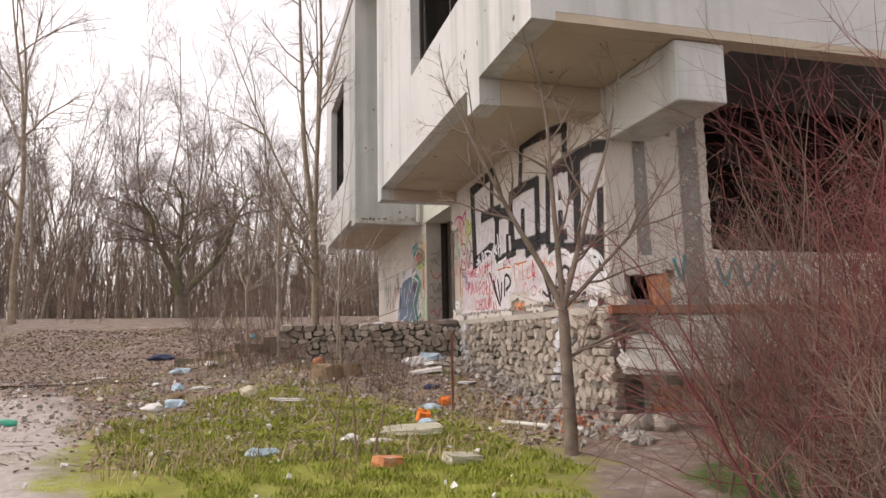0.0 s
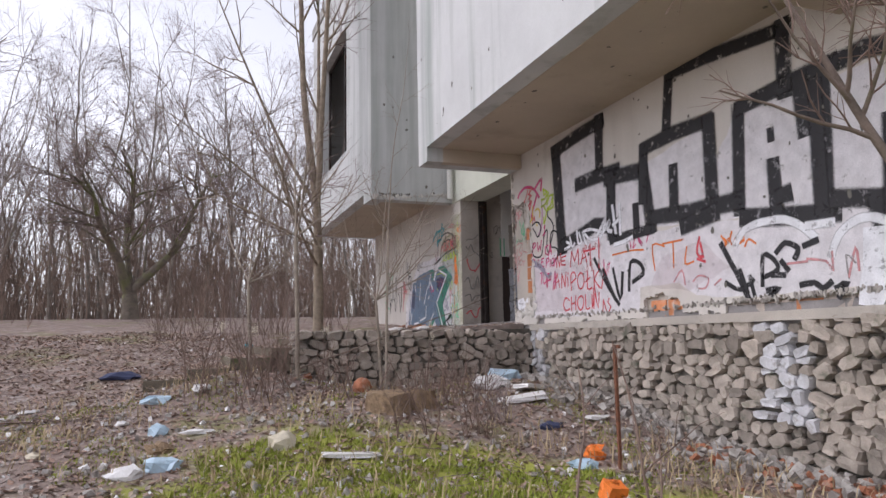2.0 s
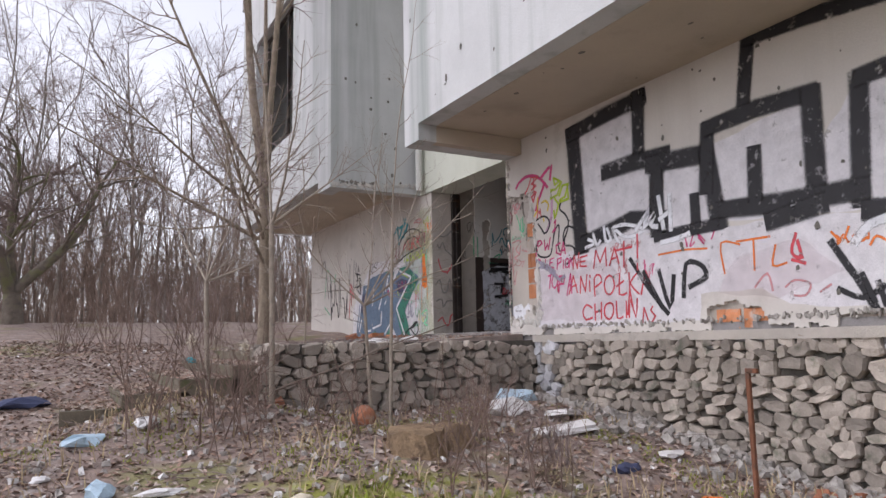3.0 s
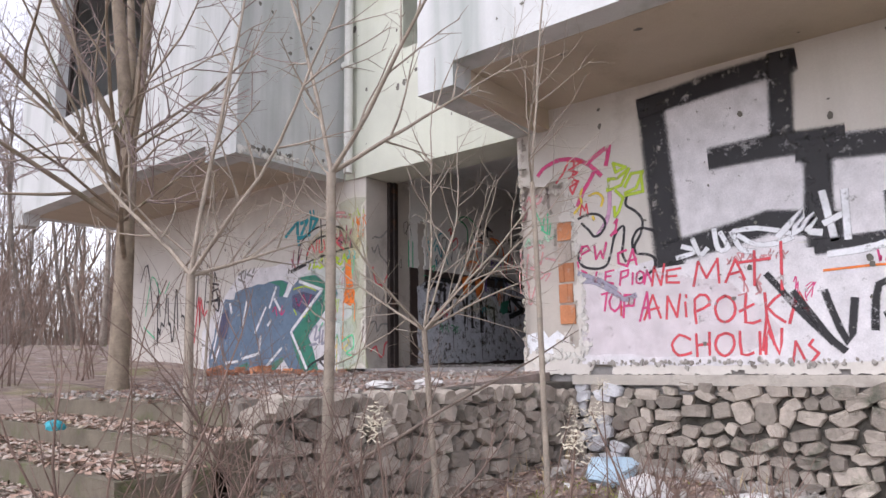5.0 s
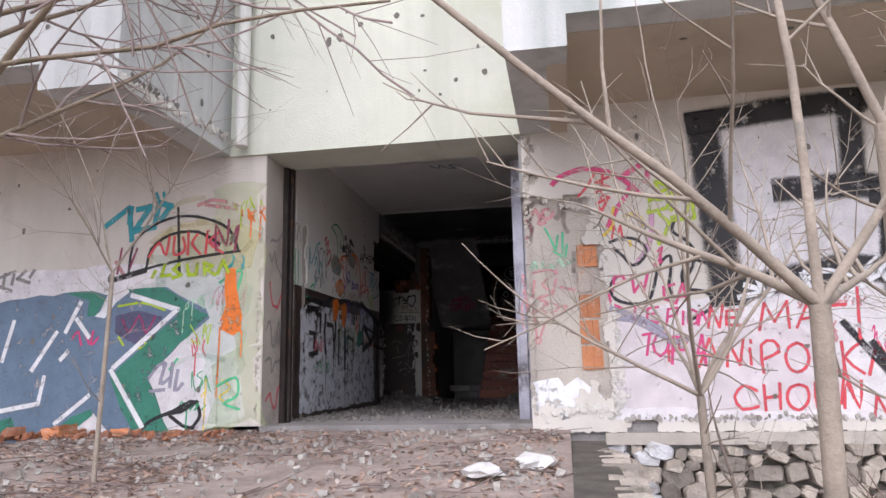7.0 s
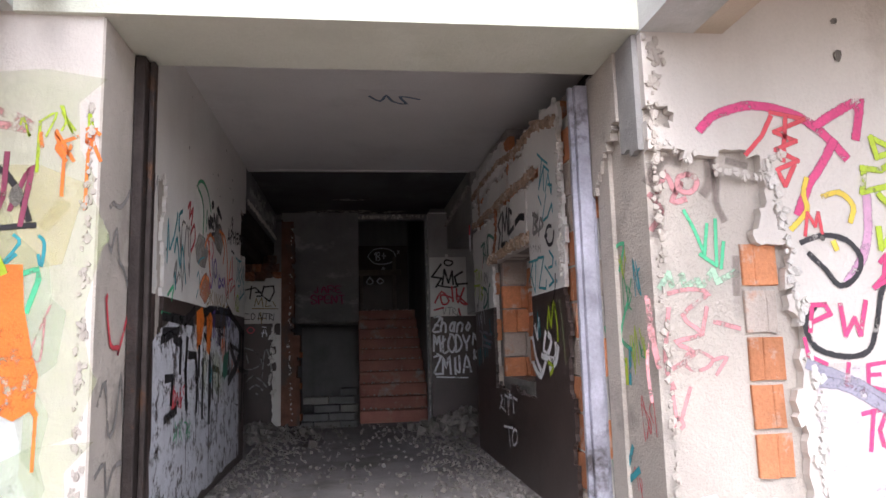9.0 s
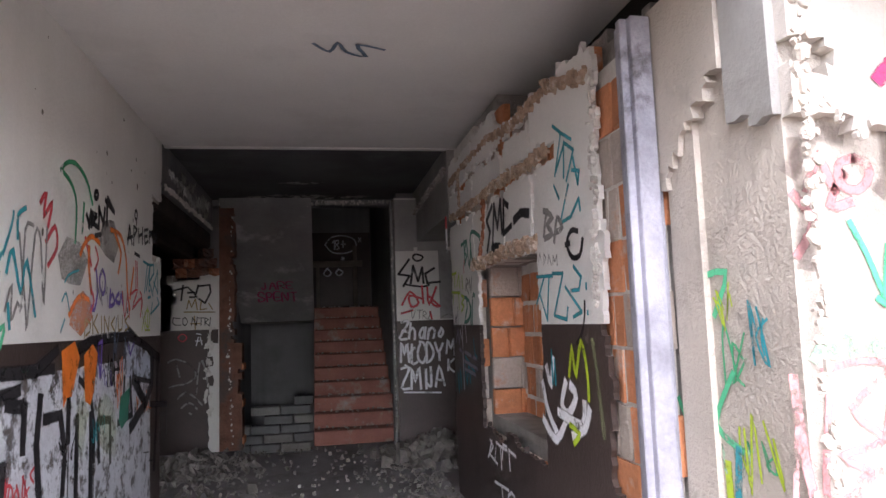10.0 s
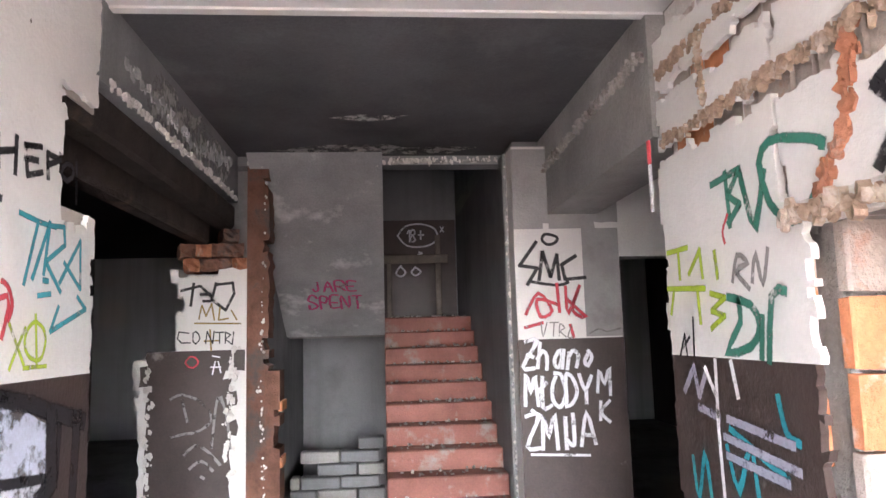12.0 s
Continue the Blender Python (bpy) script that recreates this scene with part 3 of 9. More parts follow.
def ground_material():
    m = material("leaf_litter_ground", (0.27, 0.205, 0.175), var=0.3, scale=5.0, grain=38, tint=(0.40, 0.355, 0.33), tint_at=0.55, tint_scale=4.5, tint_soft=0.1, bump=0.8)
    n, l = m.node_tree.nodes, m.node_tree.links
    b = n["Principled BSDF"]
    litter = b.inputs["Base Color"].links[0].from_socket
    geo = n.new("ShaderNodeNewGeometry")

    def blot(centre, radii, rough, turn=0.0):
        mp = n.new("ShaderNodeMapping")
        mp.vector_type = "TEXTURE"
        mp.inputs["Location"].default_value, mp.inputs["Scale"].default_value = (*centre, 0), (*radii, 1000)
        mp.inputs["Rotation"].default_value = (0, 0, radians(turn))
        l.new(geo.outputs["Position"], mp.inputs["Vector"])
        ln = n.new("ShaderNodeVectorMath")
        ln.operation = "LENGTH"
        l.new(mp.outputs[0], ln.inputs[0])
        no = n.new("ShaderNodeTexNoise")
        no.inputs["Scale"].default_value, no.inputs["Detail"].default_value, no.inputs["Roughness"].default_value = 1.6, 9.0, 0.7
        l.new(geo.outputs["Position"], no.inputs["Vector"])
        sub = n.new("ShaderNodeMath")
        sub.operation = "MULTIPLY_ADD"
        l.new(no.outputs["Fac"], sub.inputs[0])
        sub.inputs[1].default_value = rough
        l.new(ln.outputs["Value"], sub.inputs[2])
        r = n.new("ShaderNodeMapRange")
        r.inputs["From Min"].default_value, r.inputs["From Max"].default_value = 0.95 + rough / 2, 1.12 + rough / 2
        r.inputs["To Min"].default_value, r.inputs["To Max"].default_value = 1.0, 0.0
        l.new(sub.outputs[0], r.inputs["Value"])
        return r.outputs[0]

    def colours(a, c, scale):
        no = n.new("ShaderNodeTexNoise")
        no.inputs["Scale"].default_value, no.inputs["Detail"].default_value, no.inputs["Roughness"].default_value = scale, 8.0, 0.7
        l.new(geo.outputs["Position"], no.inputs["Vector"])
        r = n.new("ShaderNodeValToRGB")
        r.color_ramp.elements[0].position, r.color_ramp.elements[1].position = 0.36, 0.64
        r.color_ramp.elements[0].color, r.color_ramp.elements[1].color = (*a, 1), (*c, 1)
        l.new(no.outputs["Fac"], r.inputs[0])
        return r.outputs[0]

    def over(fac, a, c):
        x = n.new("ShaderNodeMix")
        x.data_type = "RGBA"
        l.new(fac, x.inputs[0])
        l.new(a, x.inputs[6])
        l.new(c, x.inputs[7])
        return x.outputs[2]

    col = over(blot((-4.4, 4.5), (3.3, 8.5), 0.35, 6), litter, colours((0.38, 0.33, 0.31), (0.54, 0.49, 0.47), 9.0))
    col = over(blot((0.65, 7.2), (2.15, 3.1), 0.9, 12), col, colours((0.22, 0.22, 0.05), (0.34, 0.36, 0.07), 3.0))
    no = n.new("ShaderNodeTexNoise")
    no.inputs["Scale"].default_value, no.inputs["Detail"].default_value = 0.9, 9.0
    l.new(geo.outputs["Position"], no.inputs["Vector"])
    moss = n.new("ShaderNodeMapRange")
    moss.inputs["From Min"].default_value, moss.inputs["From Max"].default_value, moss.inputs["To Max"].default_value = 0.56, 0.68, 0.7
    l.new(no.outputs["Fac"], moss.inputs["Value"])
    col = over(moss.outputs[0], col, colours((0.15, 0.16, 0.05), (0.26, 0.25, 0.09), 8.0))
    col = over(blot((4.4, 4.6), (1.1, 0.8), 0.9), col, colours((0.06, 0.10, 0.03), (0.12, 0.16, 0.05), 6.0))
    l.new(col, b.inputs["Base Color"])
    return m


M_GROUND = ground_material()
ground = structure("ground", ground_mesh(), M_GROUND, "bare earth with leaf litter and moss", "ground")
smooth(ground)

# ---- sprayed writing: strokes of paint on the walls ----
GLYPHS = {
    "A": "00 5A A0;24 84", "B": "00 0A 6A 87 65 05;65 94 72 60 00", "C": "98 7A 3A 17 03 30 70 92", "D": "00 0A 5A 97 93 50 00", "E": "9A 0A 00 90;05 75",
    "G": "98 6A 2A 06 02 30 80 94 54", "H": "00 0A;A0 AA;05 A5", "I": "50 5A", "J": "7A 72 40 12", "K": "00 0A;9A 04 90", "L": "0A 00 80", "M": "00 1A 54 9A A0",
    "N": "00 0A 90 9A", "O": "3A 07 03 30 70 A3 A7 7A 3A", "P": "00 0A 7A 97 65 05", "R": "00 0A 7A 97 65 05;45 90", "S": "98 6A 2A 07 35 74 92 60 10 02",
    "T": "0A AA;5A 50", "U": "0A 03 30 70 A3 AA", "V": "0A 50 AA", "W": "0A 20 57 80 AA", "X": "00 AA;0A A0", "Y": "0A 55 AA;55 50", "Z": "0A 9A 00 A0;25 75",
    "Ł": "3A 30 A0;05 77", "Ż": "0A 9A 00 A0;4C 6C", "n": "06 00;04 36 66 74 70", "a": "74 56 25 02 20 50 73;76 70", "h": "0A 00;04 36 65 70", "o": "36 03 30 73 36",
    "1": "27 5A 50", "8": "55 27 3A 7A 87 55 12 30 70 92 55", "+": "15 95;59 51", "?": "17 3A 7A 97 54 52;50 51", "!": "5A 53;50 51", "*": "26 8A;2A 86;5B 55;08 A8",
    "i": "46 40;49 4A", "K.": "00 0A;9A 04 90",
}


def glyph_strokes(text, height, aspect=0.55, gap=0.22, slant=0.0, wobble=0.075, seed=1):
    """The strokes of a word in metres, from its lower left corner."""
    rnd, out, u = random.Random(seed), [], 0.0
    val = "0123456789ABC"
    for ch in text:
        w = height * aspect
        if ch == " ":
            u += w * 0.7
            continue
        if ch == ".":
            out.append([(u, 0), (u + 0.02, 0.03 * height)])
            u += w * 0.5
            continue
        for stroke in GLYPHS[ch].split(";"):
            pts = []
            for p in stroke.split():
                a, b = val.index(p[0]) / 10 + rnd.uniform(-wobble, wobble), val.index(p[1]) / 10 + rnd.uniform(-wobble, wobble)
                pts.append((u + a * w + slant * b * height, b * height))
            out.append(pts)
        u += w * (1 + gap) * (0.4 if ch in "Ii1!" else 1.0)
    return out


def curve(pts, n=3):
    """A smooth line through the points."""
    if len(pts) < 3:
        return pts
    out = []
    for i in range(len(pts) - 1):
        p0, p1, p2, p3 = pts[max(0, i - 1)], pts[i], pts[i + 1], pts[min(len(pts) - 1, i + 2)]
        for k in range(n):
            t = k / n
            out.append(tuple(0.5 * (2 * p1[d] + (p2[d] - p0[d]) * t + (2 * p0[d] - 5 * p1[d] + 4 * p2[d] - p3[d]) * t * t + (3 * p1[d] - p0[d] - 3 * p2[d] + p3[d]) * t ** 3) for d in (0, 1)))
    return out + [pts[-1]]


def at_corners(line):
    """Parts a line at its sharp corners, so that each leg is a stroke with square ends."""
    out = [[line[0]]]
    for i in range(1, len(line)):
        out[-1].append(line[i])
        if i < len(line) - 1:
            d0, d1 = Vector(line[i]) - Vector(line[i - 1]), Vector(line[i + 1]) - Vector(line[i])
            if d0.length > 1e-6 and d1.length > 1e-6 and d0.normalized().dot(d1.normalized()) < 0.72:
                out.append([line[i]])
    return [p for p in out if len(p) > 1]


LAYER = [0]


def spray(parent, to, strokes, width, mat, label="", at=(0, 0), way=1, smooth_n=3, ragged=0.1, drips=0, seed=3, name="graffiti"):
    """Ribbons of paint on a wall. to(a, b, off): a point of the wall; at and way: where a word starts and which way it runs."""
    rnd, verts, faces = random.Random(seed), [], []
    strokes = [[(at[0] + way * a, at[1] + b) for a, b in s] for s in strokes]
    for _ in range(drips):
        a, b = rnd.choice(rnd.choice(strokes))
        strokes.append([(a, b), (a + 0.004, b - rnd.uniform(0.08, 0.3))])
    LAYER[0] += 1
    if smooth_n == 1:
        strokes = [piece for s in strokes for piece in at_corners(s)]
    for k, s in enumerate(strokes):
        thin = drips and k >= len(strokes) - drips
        pts = curve(s, smooth_n) if smooth_n > 1 else s
        off = 0.0039 + 0.00025 * (LAYER[0] % 9) + 0.00003 * (k % 6)
        h = (0.006 if thin else width / 2)
        rows = []
        for i, p in enumerate(pts):
            q0, q1 = Vector(pts[max(0, i - 1)]), Vector(pts[min(len(pts) - 1, i + 1)])
            d = (q1 - q0)
            d = d.normalized() if d.length > 1e-6 else Vector((1, 0))
            nrm = Vector((-d.y, d.x))
            if 0 < i < len(pts) - 1:
                e0, e1 = (Vector(pts[i]) - Vector(pts[i - 1])), (Vector(pts[i + 1]) - Vector(pts[i]))
                if e0.length > 1e-6 and e1.length > 1e-6:
                    c = abs(nrm.dot(Vector((-e0.y, e0.x)).normalized()))
                    k2 = 1 / max(c, 0.6)
                else:
                    k2 = 1
            else:
                k2 = 1
            ext = -d * h * 0.7 if i == 0 else (d * h * 0.7 if i == len(pts) - 1 else Vector((0, 0)))
            w = [h * k2 * (1 + rnd.uniform(-ragged, ragged)) for _ in (0, 1)]
            q = Vector(p) + ext
            rows.append((q + nrm * w[0] * 1.22, q + nrm * w[0] * 0.66, q - nrm * w[1] * 0.66, q - nrm * w[1] * 1.22))
        for r in rows:
            for q in r:
                verts.append(to(q.x, q.y, off))
        b0 = len(verts) - 4 * len(rows)
        for i in range(len(rows) - 1):
            for c in range(3):
                faces.append((b0 + 4 * i + c, b0 + 4 * i + c + 1, b0 + 4 * i + c + 5, b0 + 4 * i + c + 4))
    me = mesh_of("graffiti", verts, faces, fix=False)
    at_edge = me.attributes.new("edge", "FLOAT", "POINT")
    at_edge.data.foreach_set("value", [1.0, 0.0, 0.0, 1.0] * (len(verts) // 4))
    return part(name, me, mat, parent, label)


def word(parent, to, text, at, height, way, mat, width=None, label="", **kw):
    keys = {k: kw.pop(k) for k in ("aspect", "gap", "slant", "wobble") if k in kw}
    seed = kw.get("seed", len(text))
    return spray(parent, to, glyph_strokes(text, height, seed=seed, **keys), width or height * 0.13, mat, label, at, way, **kw)


def pts(text):
    return [[tuple(float(v) for v in p.split(",")) for p in s.split()] for s in text.split(";")]


def filled(parent, to, outline, mat, label="", off=0.004, soft=0.035, rough=0.015, seed=5, name="painted_patch"):
    """A patch of paint with a slightly uneven outline."""
    rnd, line = random.Random(seed), []
    for (a, b), (c, d) in zip(outline, outline[1:] + outline[:1]):
        n = max(1, int(math.hypot(c - a, d - b) / 0.12))
        for i in range(n):
            line.append((a + (c - a) * i / n + rnd.uniform(-rough, rough), b + (d - b) * i / n + rnd.uniform(-rough, rough)))
    bm = bmesh.new()
    f = bm.faces.new([bm.verts.new(to(a, b, off * 0.35)) for a, b in line])
    outer = len(bm.verts)
    bmesh.ops.inset_region(bm, faces=[f], thickness=soft, use_even_offset=False, use_boundary=True)
    bm.verts.index_update()
    bmesh.ops.triangulate(bm, faces=bm.faces[:])
    ob = part(name, bm, mat, parent, label)
    at_edge = ob.data.attributes.new("edge", "FLOAT", "POINT")
    at_edge.data.foreach_set("value", [1.0 if i < outer else 0.0 for i in range(len(ob.data.vertices))])
    return ob


def scribble(rnd, a, b, w, h, n=9):
    return [(a + w * (i / n) + rnd.uniform(-0.12, 0.12) * w, b + h * rnd.uniform(0, 1)) for i in range(n + 1)]


def squiggle(rnd, a, b, w, h, n=14):
    """Short strokes side by side, as of a quickly written tag."""
    cells, out = max(2, int(abs(w) / max(0.05, h * 0.6))), []
    for c in range(cells):
        u, k = a + w * (c + rnd.uniform(0.0, 0.3)) / cells, rnd.uniform(0.7, 1.2)
        for _ in range(rnd.randint(1, 2)):
            out.append([(u + w / cells * rnd.uniform(-0.1, 1.0), b + h * k * t) for t in rnd.sample((0.0, 0.2, 0.5, 0.8, 1.0), rnd.randint(3, 4))])
    return out


def on_west(a, b, off):
    return (WEST - off, a, b)


def on_west_north(a, b, off):
    return (4.06 - off, a, b)


# whitewashed band, then the big black outline letters, then the coloured tags
filled(wall_west, on_west, [(12.95, 1.95), (12.9, 2.75), (12.2, 2.86), (11.0, 2.86), (10.0, 2.8), (8.9, 2.72), (7.3, 2.5), (7.28, 2.0), (8.9, 2.0), (9.5, 2.05), (9.75, 2.2), (10.4, 2.2), (10.45, 1.95), (11.6, 1.93)],
       P_PALE, "pale pinkish whitewash", off=0.004)
filled(wall_west, on_west, [(12.95, 2.05), (12.9, 2.8), (12.3, 2.75), (11.6, 2.6), (11.2, 2.2), (11.6, 2.0)], P_PINKISH, "pink sprayed haze", off=0.0075, soft=0.15)
filled(wall_west, on_west, [(10.2, 2.2), (10.0, 2.5), (9.4, 2.6), (9.0, 2.3), (9.6, 2.1)], P_PINKISH, "pink sprayed haze", off=0.0075, soft=0.15)
filled(wall_west, on_west, pts("12.14,4.21 11.13,4.29 11.1,3.72 10.23,3.58 9.16,3.74 9.11,3.37 8.79,3.74 8.17,3.73 7.76,3.66 7.37,3.71 7.28,3.18 7.36,2.31 7.88,2.48 8.8,2.73 10.19,2.84 11.92,2.87")[0], P_PALE, "pale fill of the big letters", off=0.0075, soft=0.035, rough=0.015)
spray(wall_west, on_west, pts("12.16,4.25 12.08,2.86"), 0.24, P_BLACK, "huge black block letter outlined with a roller", smooth_n=1, ragged=0.16)
spray(wall_west, on_west, pts("12.21,4.23 11.6,4.29 11.01,4.33;11.08,4.36 11.1,3.75"), 0.19, P_BLACK, "huge black block letter outlined with a roller", smooth_n=1, ragged=0.2)
spray(wall_west, on_west, pts("11.62,3.64 11.21,3.65 10.73,3.64;10.85,3.62 10.91,3.04"), 0.19, P_BLACK, "huge black block letter outlined with a roller", smooth_n=1, ragged=0.2)
spray(wall_west, on_west, pts("12.04,2.89 11.52,2.98 11.26,3.06 10.79,2.96"), 0.19, P_BLACK, "huge black block letter outlined with a roller", smooth_n=1, ragged=0.2)
spray(wall_west, on_west, pts("10.95,3.57 10.22,3.51 10.16,2.84;10.88,3.45 10.88,2.88"), 0.19, P_BLACK, "huge black block letter outlined with a roller", smooth_n=1, ragged=0.2)
spray(wall_west, on_west, pts("10.41,3.13 10.41,2.91;10.91,2.82 10.13,2.82"), 0.12, P_BLACK, "huge black block letter outlined with a roller", smooth_n=1, ragged=0.2)
spray(wall_west, on_west, pts("10.26,3.18 10.2,3.76 9.68,3.77 9.16,3.76 9.18,2.97;10.12,2.96 9.47,2.9 8.83,2.89;9.62,2.78 9.16,2.84"), 0.165, P_BLACK, "huge black block letter outlined with a roller", smooth_n=1, ragged=0.18)
spray(wall_west, on_west, pts("9.73,3.41 9.75,3.01"), 0.15, P_BLACK, "huge black block letter outlined with a roller", smooth_n=1, ragged=0.2)
spray(wall_west, on_west, pts("9.79,3.89 9.7,4.45 9.15,4.39 8.16,4.28;8.2,4.33 8.23,3.72"), 0.15, P_BLACK, "huge black block letter outlined with a roller", smooth_n=1, ragged=0.2)
spray(wall_west, on_west, pts("8.84,2.8 8.77,3.76 8.2,3.78 7.75,3.81;8.8,2.73 8.3,2.66 7.84,2.61;8.08,3.78 8.06,3.33;7.85,3.7 7.93,2.63"), 0.155, P_BLACK, "huge black block letter outlined with a roller", smooth_n=1, ragged=0.18)
spray(wall_west, on_west, pts("7.94,3.68 7.97,2.66;8.41,3.14 8.43,2.73;8.37,2.84 8.29,2.85"), 0.15, P_BLACK, "huge black block letter outlined with a roller", smooth_n=1, ragged=0.2)
spray(wall_west, on_west, pts("8.42,3.44 8.42,3.36"), 0.08, P_BLACK, "huge black block letter outlined with a roller", smooth_n=1)
spray(wall_west, on_west, pts("7.75,3.78 7.47,3.8 7.17,3.74;7.83,2.7 7.48,2.65 7.45,2.42;7.31,3.21 7.38,2.32"), 0.155, P_BLACK, "huge black block letter outlined with a roller", smooth_n=1, ragged=0.18)
spray(wall_west, on_west, pts("8.92,2.5 8.8,2.61 8.59,2.65 8.34,2.63 8.17,2.54 8.06,2.44;8.12,2.54 7.88,2.53;7.92,2.27 7.84,2.42 7.71,2.5 7.56,2.52 7.39,2.44 7.28,2.3 7.26,2.17"), 0.07, P_WHITE, "white sprayed arcs")
filled(wall_west, on_west, pts("7.62,2.44 7.41,2.42 7.44,1.97 7.52,1.85 7.72,1.88")[0], P_WHITE, "white sprayed block", off=0.0185, soft=0.035, rough=0.015)
spray(wall_west, on_west, pts("8.46,2.36 8.36,2.43 8.23,2.37 8.27,2.29;8.41,2.28 8.35,2.2;8.52,2.17 8.39,2.16;8.17,2.38 8.04,2.41;8.23,2.06 8.1,2.07 8.02,2.02 7.94,2.06;7.9,2.01 7.81,2.04 7.88,1.94;8.59,2.04 8.47,2.05 8.58,1.98;7.45,1.97 7.41,1.88 7.47,1.84"), 0.05, P_BLACK, "black sprayed scrawl")
spray(wall_west, on_west, pts("8.15,2.27 7.97,2.23 7.92,2.15 7.91,2.3;7.78,2.09 7.7,2.31 7.69,2.13;8.35,2.25 8.15,2.25"), 0.02, P_FADED, "faded pink sprayed lines")
spray(wall_west, on_west, pts("10.9,2.63 10.55,2.64 10.3,2.62;10.12,2.37 10.14,2.65 9.94,2.61;9.97,2.64 9.64,2.64;9.8,2.64 9.81,2.37;9.59,2.56 9.63,2.39 9.5,2.4;9.1,2.6 9.02,2.52 8.96,2.62;8.81,2.46 8.76,2.52 8.68,2.47"), 0.018, P_ORANGE, "orange sprayed scrawl")
spray(wall_west, on_west, pts("9.4,2.63 9.45,2.48 9.37,2.43 9.39,2.57;9.45,2.42 9.34,2.38"), 0.028, P_RED, "red sprayed tag")
spray(wall_west, on_west, pts("9.53,2.2 9.44,2.25 9.31,2.21 9.36,2.12 9.49,2.13;9.23,2.14 9.14,2.19;9.82,2.22 9.69,2.33 9.65,2.18"), 0.018, P_FADED, "faded orange sprayed tag")
spray(wall_west, on_west, pts("11.3,2.63 11.02,2.25 10.82,2.04;11.12,2.48 10.89,2.1;10.91,2.47 10.79,2.1 10.72,2.4;10.61,2.19 10.56,2.5 10.39,2.48 10.33,2.36 10.53,2.28"), 0.05, P_BLACK, "black sprayed tag")
spray(wall_west, on_west, pts("9.11,2.52 8.94,2.23 8.81,1.98"), 0.06, P_BLACK, "black sprayed arrow tag")
spray(wall_west, on_west, pts("9.08,2.15 8.9,2.07 8.74,2.15;8.89,2.25 8.82,2.04;8.78,2.18 8.74,2.01;8.64,2.09 8.61,2.35 8.49,2.3 8.46,2.21 8.62,2.16"), 0.045, P_BLACK, "black sprayed arrow tag")
spray(wall_west, on_west, pts("12,2.84 11.84,2.88 11.95,2.93;11.86,2.98 11.81,2.85 11.75,2.89;11.68,3.04 11.66,2.88 11.58,2.88 11.63,3.01;11.54,3 11.48,2.86 11.39,2.83;11.52,3.01 11.34,3.01 11.09,2.93 11.19,2.88 11.36,2.88 11.49,2.97"), 0.04, P_WHITE, "white sprayed scrawl")
spray(wall_west, on_west, pts("11.19,2.93 11,3.1 11.08,2.94 10.92,3.06 10.98,2.95 10.9,2.92;10.86,3.22 10.81,2.86;10.86,2.99 10.74,3.04;10.71,3.21 10.72,2.86;10.85,2.75 10.66,2.76 10.5,2.79"), 0.05, P_WHITE, "white sprayed scrawl")
spray(wall_west, on_west, pts("12.24,2.62 12.21,2.78 12.16,2.62 12.12,2.8;11.98,2.75 12.1,2.74 12.11,2.64 12,2.63;12.11,2.69 12.02,2.69;11.88,2.59 11.83,2.79 11.77,2.65 11.67,2.8 11.67,2.6;11.62,2.6 11.53,2.78 11.47,2.61;11.59,2.66 11.49,2.68"), 0.0192, P_RED, "red sprayed word", smooth_n=1)
spray(wall_west, on_west, pts("11.5,2.75 11.27,2.76;11.38,2.83 11.4,2.56;11.18,2.88 11.2,2.51"), 0.0224, P_RED, "red sprayed word", smooth_n=1)
spray(wall_west, on_west, pts("12.54,2.38 12.54,2.55 12.46,2.53 12.46,2.47 12.53,2.45;12.33,2.33 12.24,2.54 12.18,2.34;12.3,2.41 12.19,2.43;12.13,2.33 12.11,2.52 12.04,2.34 12,2.53;11.96,2.46 11.96,2.34;11.95,2.52 11.95,2.5"), 0.0192, P_RED, "red sprayed word", smooth_n=1)
spray(wall_west, on_west, pts("11.88,2.28 11.88,2.48 11.79,2.51 11.76,2.43 11.87,2.38;11.63,2.49 11.58,2.46 11.56,2.38 11.59,2.31 11.65,2.28 11.7,2.31 11.72,2.39 11.69,2.46 11.63,2.49;11.47,2.49 11.49,2.27 11.38,2.28;11.53,2.36 11.42,2.41;11.33,2.49 11.33,2.27;11.19,2.49 11.32,2.38 11.2,2.26;11.17,2.25 11.08,2.48 11.02,2.26;11.14,2.35 11.03,2.36"), 0.0208, P_RED, "red sprayed words", smooth_n=2)
spray(wall_west, on_west, pts("11.94,2.15 12.03,2.19 12.1,2.11 12.05,2.02 11.94,2.04;11.89,2.19 11.89,2.01;11.78,2.2 11.79,2.02;11.89,2.1 11.78,2.11;11.65,2.19 11.6,2.17 11.59,2.1 11.62,2.04 11.67,2.01 11.72,2.04 11.74,2.1 11.71,2.17 11.65,2.19;11.54,2.2 11.54,2.02 11.45,2.03;11.39,2.19 11.4,2.02;11.36,2.02 11.33,2.2 11.26,2.02 11.23,2.21"), 0.0208, P_RED, "red sprayed word", smooth_n=2)
spray(wall_west, on_west, pts("11.09,1.98 11.14,2.11 11.17,1.96;11.02,2.12 11.05,2.08 10.99,2.02 11.04,1.96;11.38,2.05 11.33,2.31 11.29,2.09"), 0.0192, P_RED, "red sprayed word", smooth_n=1)
